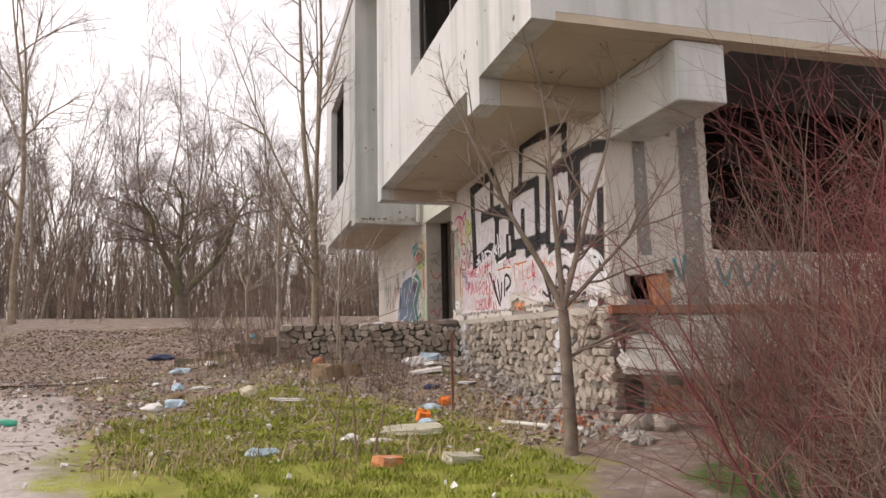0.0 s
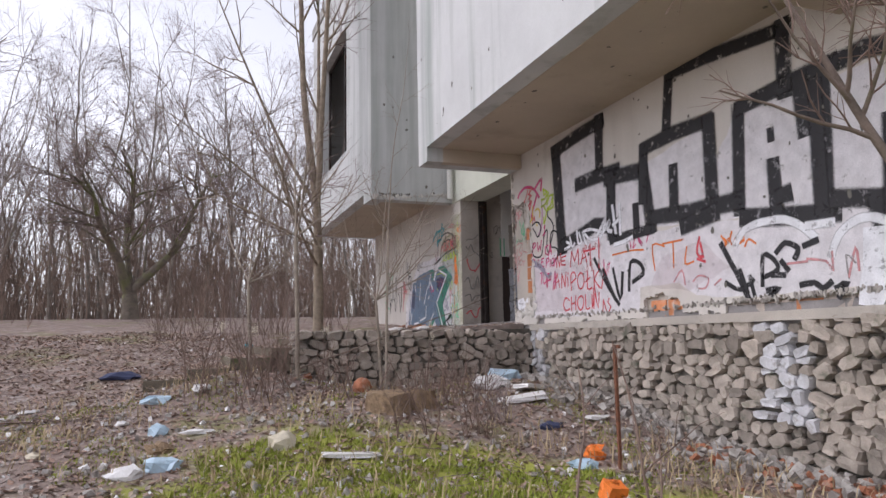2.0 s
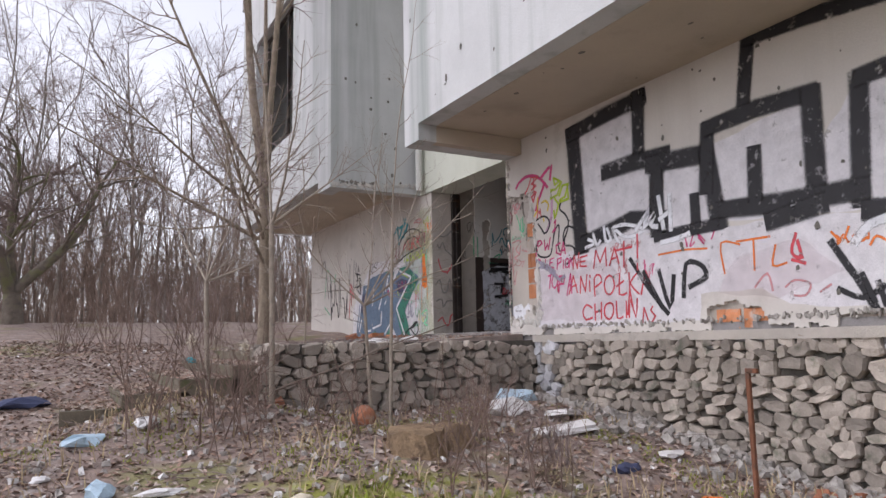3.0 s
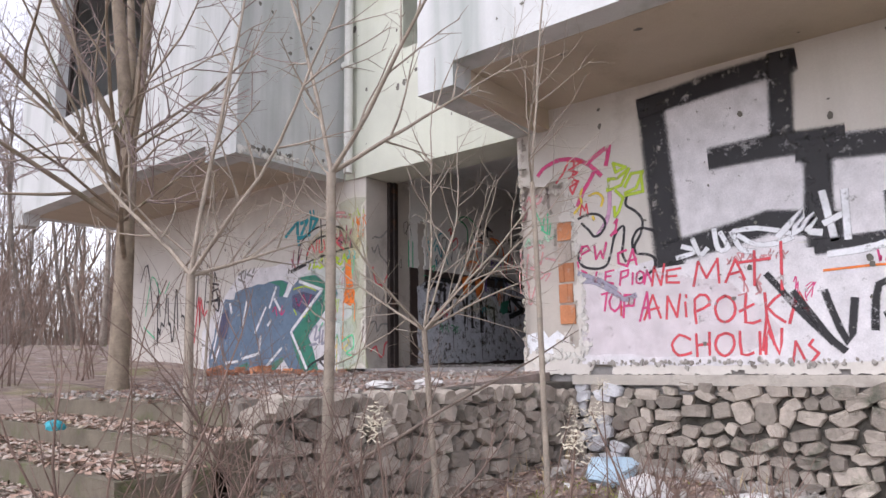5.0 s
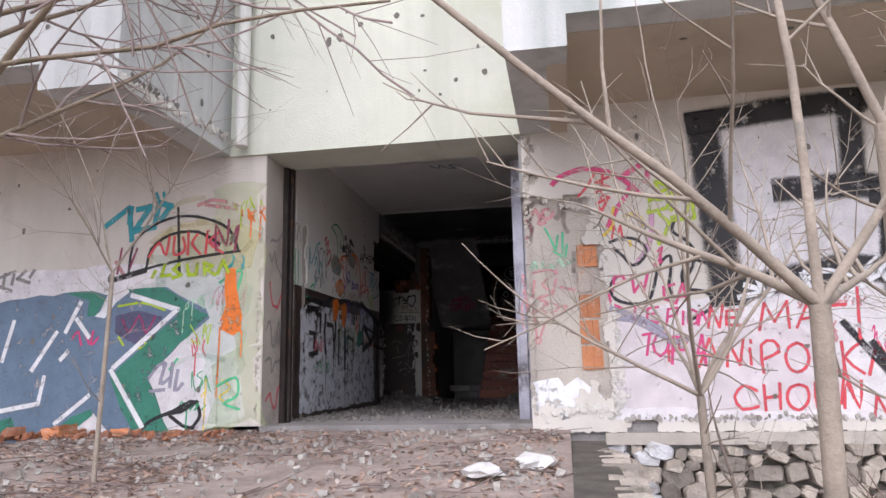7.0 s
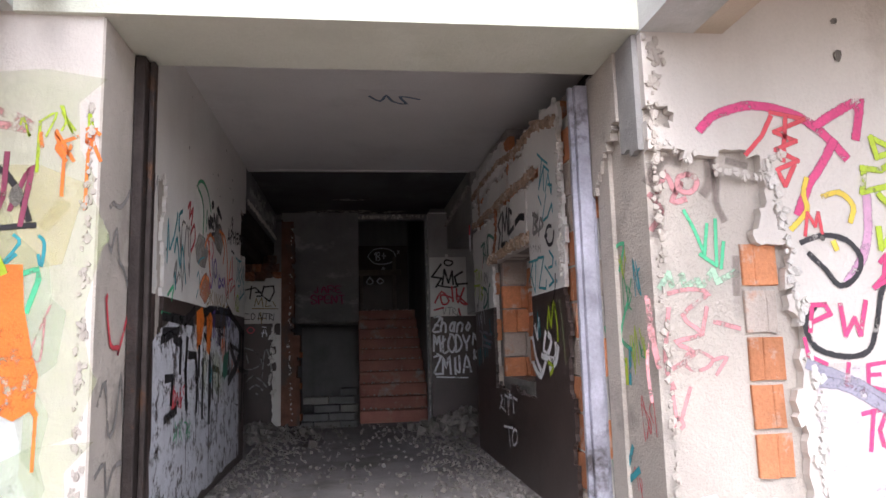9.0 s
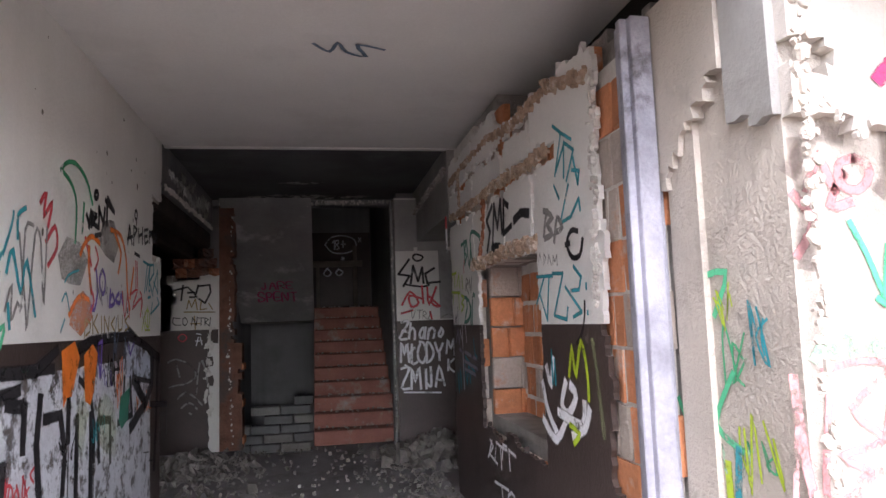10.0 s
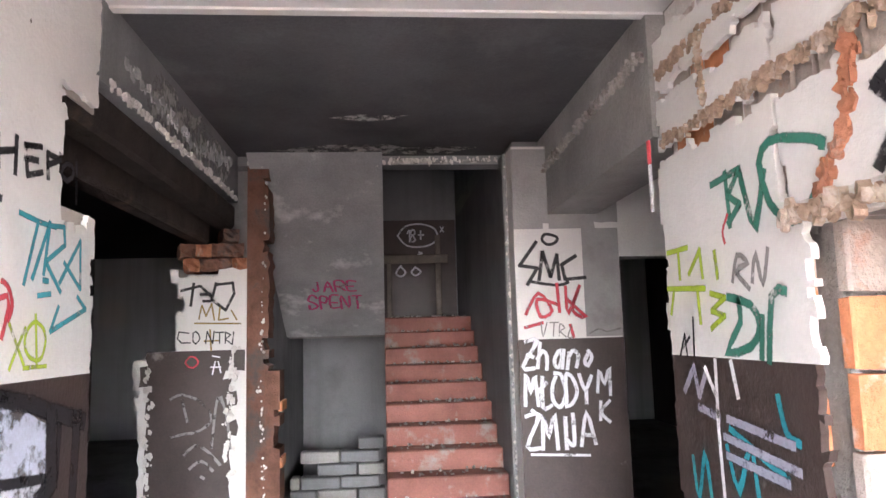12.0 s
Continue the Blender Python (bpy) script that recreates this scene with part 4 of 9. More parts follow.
spray(wall_west, on_west, pts("13.34,3.81 13.29,3.86 13.2,3.9 13.09,3.92 12.95,3.9 12.84,3.85 12.74,3.77 12.67,3.69;12.8,3.83 12.7,3.89 12.58,3.94 12.61,3.78;12.72,3.76 12.8,3.64 12.86,3.56 12.92,3.44"), 0.04, P_PINK, "magenta sprayed tag")
spray(wall_west, on_west, pts("13.01,3.89 12.85,3.86 13,3.8 12.9,3.76 13,3.72 12.9,3.67 13,3.63 12.97,3.56 12.92,3.65;12.94,3.87 12.97,3.67;13.14,3.7 13.06,3.78 13.01,3.87"), 0.0208, P_RED, "red sprayed zigzag", smooth_n=1)
spray(wall_west, on_west, pts("12.87,3.59 12.89,3.52 12.88,3.45 12.96,3.37;12.8,3.51 12.72,3.53 12.66,3.47 12.68,3.4;12.77,3.31 12.76,3.28"), 0.024, P_YELLOW, "yellow sprayed scrawl")
spray(wall_west, on_west, pts("12.9,3.34 12.88,3.44 12.85,3.38 12.83,3.44 12.82,3.35"), 0.016, P_RED, "small red sprayed letter", smooth_n=1)
spray(wall_west, on_west, pts("12.54,3.78 12.42,3.72 12.52,3.69 12.54,3.78;12.6,3.64 12.51,3.63 12.39,3.7 12.47,3.56 12.61,3.53 12.59,3.63;12.44,3.54 12.37,3.65 12.26,3.65 12.33,3.51 12.44,3.48;12.28,3.64 12.27,3.47 12.44,3.46;12.53,3.52 12.46,3.44 12.51,3.32 12.55,3.28 12.55,3.37"), 0.0272, P_LIME, "lime sprayed tag", smooth_n=1)
spray(wall_west, on_west, pts("12.59,3.52 12.6,3.37 12.64,3.24 12.72,3.14"), 0.04, P_FADEDPINK, "faded violet sprayed line")
spray(wall_west, on_west, pts("12.92,3.31 12.82,3.34 12.71,3.32 12.65,3.24 12.68,3.16 12.76,3.12 12.82,3.19 12.89,3.26;12.89,3.03 12.94,2.96 12.9,2.86 12.77,2.82 12.66,2.84 12.61,2.95 12.57,3.09 12.51,3.17 12.47,3.17 12.48,3.05 12.5,2.94 12.47,2.86"), 0.024, P_BLACK, "black sprayed tag")
spray(wall_west, on_west, pts("12.42,3.46 12.44,3.37 12.35,3.3 12.29,3.2 12.32,3.08 12.38,2.99 12.36,2.92 12.26,2.9 12.2,2.85 12.22,2.76 12.35,2.69;12.4,2.95 12.39,3.06 12.32,3.14 12.21,3.11 12.16,3.07"), 0.024, P_BLACK, "black sprayed tag")
spray(wall_west, on_west, pts("12.92,2.93 12.9,3.04 12.84,3.04 12.82,3 12.9,2.97;12.77,3.04 12.76,2.91 12.71,2.98 12.69,2.91 12.65,3.05;12.56,3.22 12.53,3.25 12.55,3.16 12.6,3.11 12.54,3.14;12.46,2.96 12.54,2.94 12.54,2.85 12.47,2.82;12.46,2.81 12.4,2.96 12.37,2.82;12.45,2.86 12.37,2.87"), 0.0208, P_PINK, "magenta sprayed word", smooth_n=1)
spray(wall_west, on_west, pts("12.95,2.9 12.94,2.83 12.86,2.79 12.93,2.77 12.83,2.76;12.76,2.79 12.78,2.7 12.7,2.68;12.59,2.79 12.67,2.78 12.68,2.69 12.6,2.67;12.67,2.74 12.62,2.74;12.54,2.65 12.52,2.77 12.45,2.78 12.46,2.73 12.52,2.71;12.41,2.75 12.42,2.65;12.34,2.76 12.31,2.74 12.31,2.7 12.32,2.66 12.35,2.65 12.38,2.66 12.38,2.7 12.37,2.74 12.34,2.76;12.31,2.64 12.28,2.76 12.24,2.65 12.21,2.78"), 0.0176, P_PINK, "magenta sprayed word", smooth_n=1)
spray(wall_west, on_west, pts("12.72,2.58 12.6,2.6;12.67,2.58 12.7,2.43;12.58,2.6 12.54,2.57 12.53,2.51 12.56,2.45 12.6,2.42 12.64,2.45 12.65,2.51 12.62,2.57 12.58,2.6;12.52,2.36 12.5,2.56 12.4,2.55 12.42,2.46 12.5,2.46;12.37,2.32 12.29,2.57 12.28,2.34;12.34,2.43 12.28,2.44"), 0.0192, P_PINK, "magenta sprayed word", smooth_n=1)
spray(wall_west, on_west, pts("12.94,2.79 12.84,2.75 12.7,2.69 12.58,2.61;12.9,2.72 12.76,2.69 12.6,2.59 12.5,2.52 12.4,2.55"), 0.045, P_GREYV, "grey sprayed swoosh")

# mural north of the entrance
rnd = random.Random(11)
filled(wall_west_north, on_west_north, [(19.3, 1.85), (19.3, 2.5), (18.4, 3.3), (17.2, 3.35), (16.2, 3.3), (15.95, 2.0), (16.6, 1.85)], P_PALE, "pale whitewashed ground of the mural", off=0.004)
filled(wall_west_north, on_west_north, [(16.75, 2.9), (16.85, 3.4), (16.3, 3.6), (15.95, 3.3), (16.0, 2.0), (16.3, 1.95), (16.35, 2.6)], P_MINT, "mint sprayed cloud", off=0.0075, rough=0.05, soft=0.15)
filled(wall_west_north, on_west_north, pts("19.11,2.04 18.96,2.51 18.75,2.95 18.52,2.91 18.48,3.03 18.25,3.08 17.42,3.11 17.29,3.06 17.35,2.89 17.06,3.12 16.73,3.12 16.34,2.92 16.29,2.85 16.53,2.65 16.86,2.35 16.61,1.84 17.13,1.82 17.34,2.04 17.72,1.84 18.29,1.8 18.67,1.84 19.05,1.91")[0], P_BLUE, "slate-blue mural lettering", off=0.0105, soft=0.035, rough=0.015)
filled(wall_west_north, on_west_north, pts("17.08,3.11 16.74,3.11 16.31,2.87 16.86,2.35 16.6,1.84 16.94,1.84 17.22,2.36 16.59,2.88 16.76,3 17.05,3.05")[0], P_DGREEN, "dark green edge of the mural", off=0.0135, soft=0.035, rough=0.015)
filled(wall_west_north, on_west_north, pts("17.77,1.84 17.55,2.01 17.38,2.09 17.34,2.03 17.7,1.82")[0], P_DGREEN, "dark green edge of the mural", off=0.0135, soft=0.035, rough=0.015)
filled(wall_west_north, on_west_north, pts("18.51,1.88 18.16,2.03 18.09,1.96 18.29,1.82")[0], P_DGREEN, "dark green edge of the mural", off=0.0135, soft=0.035, rough=0.015)
filled(wall_west_north, on_west_north, pts("17.7,3.1 17.42,3.1 17.31,3.05 17.37,2.89 17.46,2.9 17.46,3.04")[0], P_DGREEN, "dark green edge of the mural", off=0.0135, soft=0.035, rough=0.015)
filled(wall_west_north, on_west_north, pts("17.18,2.72 17.18,2.87 16.96,2.91 16.72,2.86 16.79,2.68 16.98,2.64")[0], P_VIOLETHAZE, "violet sprayed cloud", off=0.0135, soft=0.08, rough=0.02)
filled(wall_west_north, on_west_north, pts("18.86,2.39 18.86,2.68 18.66,2.79 18.58,2.62 18.67,2.36")[0], P_VIOLETHAZE, "violet sprayed cloud", off=0.0135, soft=0.08, rough=0.02)
spray(wall_west_north, on_west_north, pts("18.78,2.86 19.02,2.1;18.2,2.87 18.29,2.52;17.76,2.76 17.98,2.43;17.54,3.02 17.67,2.76;17.57,2.87 17.44,2.71;17.7,2.52 17.65,2.57;17.85,2.37 17.89,2.14 18.27,2.08;18.67,2.02 18.37,2.04;17.71,1.97 17.4,2.2"), 0.04, P_WHITE, "white sprayed highlights", smooth_n=1)
spray(wall_west_north, on_west_north, pts("17.04,3.06 16.6,2.92 17.18,2.44;17.2,2.41 16.88,1.94;18.84,2.25 18.94,2.04;18.6,2.86 18.56,2.74"), 0.045, P_WHITE, "white sprayed highlights", smooth_n=1)
filled(wall_west_north, on_west_north, pts("17.39,2.88 17.21,3.03 17.18,3 17.31,2.87")[0], P_WHITE, "white gap between the letters", off=0.0165, soft=0.012, rough=0.015)
spray(wall_west_north, on_west_north, pts("17.15,2.7 17.1,2.63;16.98,2.59 16.88,2.62 16.93,2.68;16.84,2.69 16.85,2.61 16.77,2.66;16.71,2.7 16.73,2.63 16.67,2.67;17.17,2.97 16.93,2.99 16.72,2.92"), 0.02, P_LIME, "lime sprayed figures")
spray(wall_west_north, on_west_north, pts("17.6,2.7 17.55,2.76 17.51,2.64;17.48,2.74 17.43,2.65;17.4,2.76 17.41,2.64 17.35,2.7;17.12,2.85 17.05,2.74 16.96,2.88 16.89,2.73 16.81,2.87"), 0.02, P_PINK, "magenta sprayed tag")
spray(wall_west_north, on_west_north, pts("17.35,3.7 17.12,3.86 17.08,3.56;17.1,3.86 17.11,3.72;17.04,3.84 16.91,3.86 17.06,3.64 16.86,3.67;16.86,3.7 16.83,3.89 16.71,3.85 16.8,3.74"), 0.05, P_TEAL, "teal sprayed tag", smooth_n=1)
spray(wall_west_north, on_west_north, pts("16.86,3.98 16.84,3.93;16.79,3.98 16.78,3.93"), 0.028, P_TEAL, "teal sprayed dots")
spray(wall_west_north, on_west_north, pts("17.09,3.24 17.06,3.52 16.9,3.67 16.64,3.75 16.38,3.72 16.15,3.61 16.06,3.43;16.92,3.3 16.88,3.47 16.7,3.59 16.44,3.6 16.23,3.48;16.64,3.83 16.6,3.23;17.21,3.22 16.75,3.33 16.37,3.38 16.04,3.41"), 0.024, P_BLACK, "black sprayed ring and cross")
spray(wall_west_north, on_west_north, pts("17.22,3.21 16.93,3.28"), 0.05, P_BLACK, "black sprayed stroke", smooth_n=1)
spray(wall_west_north, on_west_north, pts("16.9,3.4 16.81,3.52 16.74,3.41 16.71,3.57;16.66,3.57 16.66,3.41 16.56,3.44 16.58,3.56;16.53,3.4 16.53,3.6;16.44,3.58 16.49,3.5 16.41,3.4;16.36,3.4 16.35,3.6;16.25,3.58 16.33,3.5 16.2,3.4"), 0.022, P_RED, "red sprayed word")
spray(wall_west_north, on_west_north, pts("16.26,3.42 16.27,3.65 16.17,3.47 16.15,3.69;16.13,3.47 16.06,3.64 16.09,3.41;17.02,3.48 17.08,3.31;17.17,3.49 17.2,3.26"), 0.02, P_VIOLETRED, "dark red sprayed letters")
spray(wall_west_north, on_west_north, pts("16.83,3.27 16.86,3.21;16.74,3.33 16.77,3.22 16.68,3.23;16.6,3.32 16.66,3.28 16.58,3.22 16.66,3.2;16.53,3.31 16.51,3.22 16.44,3.22 16.43,3.32;16.36,3.22 16.37,3.32 16.29,3.29 16.34,3.26 16.26,3.21;16.24,3.22 16.19,3.33 16.14,3.23"), 0.03, P_LIME, "lime sprayed word", smooth_n=1)
spray(wall_west_north, on_west_north, pts("16.88,3.35 16.88,3.47 16.7,3.63;16.68,3.84 16.58,3.89 16.4,3.91;16.62,3.67 16.38,3.68 16.24,3.69;16,3.41 15.94,3.49"), 0.05, P_YELLOWHAZE, "yellow sprayed arc")
spray(wall_west_north, on_west_north, pts("16.45,3.84 16.32,3.88 16.13,3.84 16.08,3.79 16.38,3.84;17.22,3.37 17.14,3.25;16.12,3.08 16.14,2.98"), 0.03, P_FADED, "faded red sprayed line")
spray(wall_west_north, on_west_north, pts("16.62,2.45 16.4,2.52 16.15,2.48;16.09,2.23 16.01,2.12 16.11,2.07;16.94,3.13 16.73,3.16 16.81,3.21"), 0.045, P_MINT, "mint sprayed line")
spray(wall_west_north, on_west_north, pts("16.21,2.26 16.04,2.33 16.02,2.18 16.14,2.12 16,2.07;16.22,3.14 16.02,3.24 16.05,3.08;16.65,2.41 16.58,2.5"), 0.02, P_GREEN2, "green sprayed scrawl")
spray(wall_west_north, on_west_north, pts("16.84,2.34 16.76,2.44 16.69,2.46 16.73,2.29 16.64,2.34;16.62,2.46 16.64,2.26;16.57,2.4 16.59,2.23 16.52,2.29;16.82,2.23 16.69,2.24"), 0.028, P_GREYV, "grey sprayed tag")
spray(wall_west_north, on_west_north, pts("18.42,3.27 18.27,3.32;18.34,3.31 18.35,3.2;18.24,3.33 18.26,3.21;18.13,3.33 18.21,3.26 18.08,3.22;18.04,3.33 18.08,3.27;18.42,3.21 18.26,3.15"), 0.03, P_GREY, "grey sprayed tag", smooth_n=1)
spray(wall_west_north, on_west_north, pts("19.12,3.43 19.14,3.24 19.05,3.12;19.17,3.22 18.92,3.17;19.11,3.06 18.93,3.11 18.87,2.99 19.07,2.93;19.22,2.93 18.87,2.94;19.04,2.87 18.9,2.78 18.87,2.96;19.03,3.36 18.96,3.24"), 0.03, P_BLACK, "black sprayed tag")
spray(wall_west_north, on_west_north, pts("16.95,1.83 16.82,1.97 16.63,2.05;16.62,2.02 16.5,1.94 16.4,1.92;16.39,2.14 16.35,2.02 16.42,1.92"), 0.03, P_BLACK, "black sprayed creature")
filled(wall_west_north, on_west_north, pts("16.72,2.01 16.44,2.15 16.36,2.14 16.51,2.04")[0], P_BLACK, "black sprayed blot", off=0.02, soft=0.015, rough=0.006)
spray(wall_west_north, on_west_north, pts("19.49,2.86 19.47,3.43;19.27,2.83 19.23,3.49;19.08,2.88 19.03,3.3;18.89,2.83 18.96,3.08;21.24,3.4 21.04,3.67 20.77,2.8;20.68,3.35 20.55,2.79"), 0.025, P_BLACK, "black sprayed tag")
spray(wall_west_north, on_west_north, pts("21.03,2.82 20.87,3.46 20.59,3.16;21.06,2.63 20.68,2.43;20.44,3.15 20.32,3.32"), 0.025, P_GREEN2, "green sprayed tag")
filled(wall_west_north, on_west_north, [(16.16, 3.25), (16.06, 3.24), (16.04, 2.92), (15.98, 2.84), (15.99, 2.74), (16.08, 2.69), (16.18, 2.73), (16.22, 2.82), (16.16, 2.92)], P_ORANGE, "orange sprayed blot", off=0.0165, soft=0.03, rough=0.02)
spray(wall_west_north, on_west_north, pts("16.2,2.75 16.1,2.72;16.05,2.78 16.0,2.7"), 0.02, P_ORANGE, "orange sprayed drip", drips=8)
for z in (2.56, 2.17):
    part("hole_lining", boxes((4.16, 4.2, 16.332, 16.528, z + 0.002, z + 0.138)), P_YELLOW, wall_west_north, "yellow sprayed inside of a square hole")
for k in range(4):
    y = 19.2 + 0.4 * k
    spray(wall_west_north, on_west_north, [scribble(rnd, y, 2.3, 0.3, 0.9, 7)], 0.03, rnd.choice([P_BLACK, P_BLACK, P_GREEN, P_RED, P_GREY]), "scrawled spray tag")

filled(wall_west_north, on_west_north, [(16.3, 3.95), (15.85, 4.0), (15.8, 2.9), (16.0, 2.4), (16.2, 3.0)], P_LIMEHAZE, "lime sprayed haze", off=0.0085, rough=0.06, soft=0.15)
filled(wall_west_north, on_west_north, [(16.25, 2.4), (15.85, 2.6), (15.8, 1.95), (16.3, 1.95)], P_LIMEHAZE, "lime sprayed haze", off=0.0085, rough=0.06, soft=0.15)
filled(wall_west_north, on_west_north, [(16.9, 3.5), (16.4, 3.75), (15.9, 3.6), (15.9, 3.3), (16.5, 3.2)], P_YELLOWHAZE, "yellow sprayed haze", off=0.0095, rough=0.06, soft=0.15)
rnd = random.Random(77)
SMALL = [P_LIME, P_MINT, P_GREEN, P_PINK, P_RED, P_YELLOW, P_TEAL, P_FADED, P_FADEDG, P_GREEN, P_LIME, P_ORANGE]
for k in range(12):
    y, z = rnd.uniform(15.95, 16.6), rnd.uniform(2.0, 3.9)
    w = rnd.uniform(0.12, 0.4)
    spray(wall_west_north, on_west_north, squiggle(rnd, y, z, -min(w, y - 15.82), rnd.uniform(0.06, 0.2)), rnd.uniform(0.007, 0.014), SMALL[k % len(SMALL)], "small coloured spray scrawl", drips=k % 3)
for k in range(6):
    y, z = rnd.uniform(7.6, 11.8), rnd.uniform(2.05, 2.75)
    spray(wall_west, on_west, squiggle(rnd, y, z, -rnd.uniform(0.15, 0.5), rnd.uniform(0.06, 0.2)), rnd.uniform(0.008, 0.018), [P_FADED, P_PINK, P_ORANGE, P_GREY][k % 4], "small faded spray scrawl")


def torn_edge(parent, to, line, mat, count, size, seed, label, deep=0.03):
    """Broken plaster along a line of a wall: uneven tilted flakes that stand proud of it."""
    rnd, verts, faces = random.Random(seed), [], []
    for _ in range(count):
        i = rnd.randrange(len(line) - 1)
        t = rnd.random()
        a = line[i][0] + (line[i + 1][0] - line[i][0]) * t + rnd.gauss(0, size * 0.6)
        b = line[i][1] + (line[i + 1][1] - line[i][1]) * t + rnd.gauss(0, size * 0.6)
        s, n, tilt, d = size * rnd.uniform(0.3, 1.2), 6, rnd.uniform(-0.5, 0.5), deep * rnd.uniform(0.3, 1.0)
        base = len(verts)
        ring = [(a + s * math.cos(k * 1.047) * rnd.uniform(0.5, 1.1), b + s * math.sin(k * 1.047) * rnd.uniform(0.6, 1.4)) for k in range(n)]
        verts += [to(u, v, -0.002) for u, v in ring] + [to(a + (u - a) * 0.85, b + (v - b) * 0.85, d + tilt * (u - a)) for u, v in ring]
        faces += [(base + k, base + (k + 1) % n, base + n + (k + 1) % n, base + n + k) for k in range(n)] + [tuple(base + n + k for k in range(n))]
    return tagged(part("broken_plaster", mesh_of("broken_plaster", verts, faces), mat, parent, label), kind="stuff")


torn_edge(wall_west, on_west, [(13.05, 3.7), (12.97, 3.2), (12.9, 2.6), (12.95, 2.0)], M_SLABWHITE, 150, 0.022, 61, "white broken plaster edge", 0.016)
torn_edge(wall_west, on_west, [(13.5, 1.98), (13.2, 2.05), (12.9, 2.0), (12.9, 2.45)], M_SLABWHITE, 70, 0.03, 62, "white lumps of broken plaster", 0.014)
torn_edge(wall_west, on_west, [(13.56, 2.0), (13.55, 4.0)], M_PIER, 130, 0.018, 63, "crumbled edge of the entrance", 0.012)
torn_edge(wall_west_north, on_west_north, [(15.86, 2.0), (15.85, 3.9)], M_PIER, 120, 0.016, 64, "crumbled edge of the entrance", 0.01)
torn_edge(wall_west, on_west, [(12.9, 1.97), (11.0, 1.95), (9.0, 1.97), (7.4, 1.98)], M_RUBBLE, 320, 0.022, 65, "crumbled foot of the plaster", 0.018)

for k in range(16):
    x, z = rnd.uniform(4.1, 4.75), rnd.uniform(2.0, 3.7)
    side = k % 3
    spray(wall_west if side else wall_west_north, (lambda a, b, off: (a, 13.58 + off, b)) if side else (lambda a, b, off: (a, 15.82 - off, b)),
          squiggle(rnd, x, z, rnd.uniform(0.1, 0.25), rnd.uniform(0.08, 0.2)), rnd.uniform(0.005, 0.01), [P_GREEN, P_TEAL, P_LIME, P_FADEDG, P_RED][k % 5] if side else [P_BLACK, P_GREY, P_FADED][k % 3], "small spray scrawl on the reveal")

torn_edge(wall_west, on_west, [(13.52, 3.75), (13.3, 3.64), (13.1, 3.6), (12.95, 3.72)], M_FACADE, 46, 0.016, 66, "ragged lip of broken plaster", 0.012)
torn_edge(wall_west, on_west, [(13.55, 4.0), (13.5, 4.12), (13.56, 4.22)], M_PIER, 30, 0.022, 67, "crumbled plaster over the torn patch", 0.015)

# ---- rubble stone plinth and side wall ----
def stone_mesh(w, h, d, rnd):
    n = 7
    ang = [2 * math.pi * (i + 0.5 + rnd.uniform(-0.3, 0.3)) / n for i in range(n)]
    verts, rings = [], []
    shape = [(math.copysign(abs(math.cos(a)) ** 0.6, math.cos(a)) * w / 2 * rnd.uniform(0.8, 1.1), math.copysign(abs(math.sin(a)) ** 0.6, math.sin(a)) * h / 2 * rnd.uniform(0.8, 1.1)) for a in ang]
    for sc, dep in ((1.0, -0.06), (0.99, d * 0.6), (0.84, d * rnd.uniform(0.9, 1.1))):
        rings.append(len(verts))
        verts += [(sc * u, sc * v, dep + rnd.uniform(-0.006, 0.006)) for u, v in shape]
    faces = [(r + i, r + (i + 1) % n, r + n + (i + 1) % n, r + n + i) for r in rings[:2] for i in range(n)]
    c = len(verts)
    verts.append((0.1 * w * rnd.uniform(-1, 1), 0.1 * h * rnd.uniform(-1, 1), d * rnd.uniform(0.85, 1.1)))
    faces += [(rings[2] + i, rings[2] + (i + 1) % n, c) for i in range(n)]
    return mesh_of("stone", verts, faces)


STONES = [stone_mesh(1.0, 1.0, 0.06, random.Random(40 + k)) for k in range(18)]
for me in STONES:
    me.materials.append(M_STONE)
STONES_W = [me.copy() for me in STONES[:6]]
for me in STONES_W:
    me.materials.clear()
    me.materials.append(M_STONE_WHITE)


def rubble(parent, frame_of, u0, u1, bottom, top, seed, white=None):
    """Rows of uneven stones on a wall; frame_of(u, v): the pose of a stone whose z looks out of the wall."""
    rnd, v, row = random.Random(seed), top, 0
    while v > bottom - 0.05:
        h = rnd.uniform(0.08, 0.145)
        u = u0 + rnd.uniform(-0.1, 0.0)
        while u < u1 - 0.05:
            w = min(rnd.uniform(0.09, 0.26), u1 - u + 0.02)
            hh = h * rnd.uniform(0.8, 1.5)
            vv = v - h / 2 + 0.09 * noise.noise(Vector((u * 1.7, v * 2, seed))) + rnd.uniform(-0.015, 0.015)
            me = rnd.choice(STONES_W if white and white(u + w / 2, vv) and rnd.random() < 0.75 else STONES)
            ob = new("stone", me)
            ob.parent = parent
            m = frame_of(u + w / 2, min(vv, top - hh / 2 + 0.02)) @ pose(0, 0, 0, rnd.uniform(-5, 5), rnd.uniform(-5, 5), rnd.uniform(-28, 28))
            ob.matrix_basis = m @ Matrix.Diagonal((w * 1.04 * rnd.choice((-1, 1)), hh * 1.02, rnd.uniform(0.75, 1.5), 1))
            u += w
        v -= h
        row += 1

# ---- the passage: plaster, bricks, frame, writing ----
def on_left(a, b, off):
    return (a, 15.87 - off, b)


def on_right(a, b, off):
    return (a, 13.66 + off, b)


def on_panel_right(a, b, off):
    return (9.996 - off, a, b)


def on_panel_left(a, b, off):
    return (10.596 - off, a, b)


def on_back(a, b, off):
    return (14.19 - off, a, b)


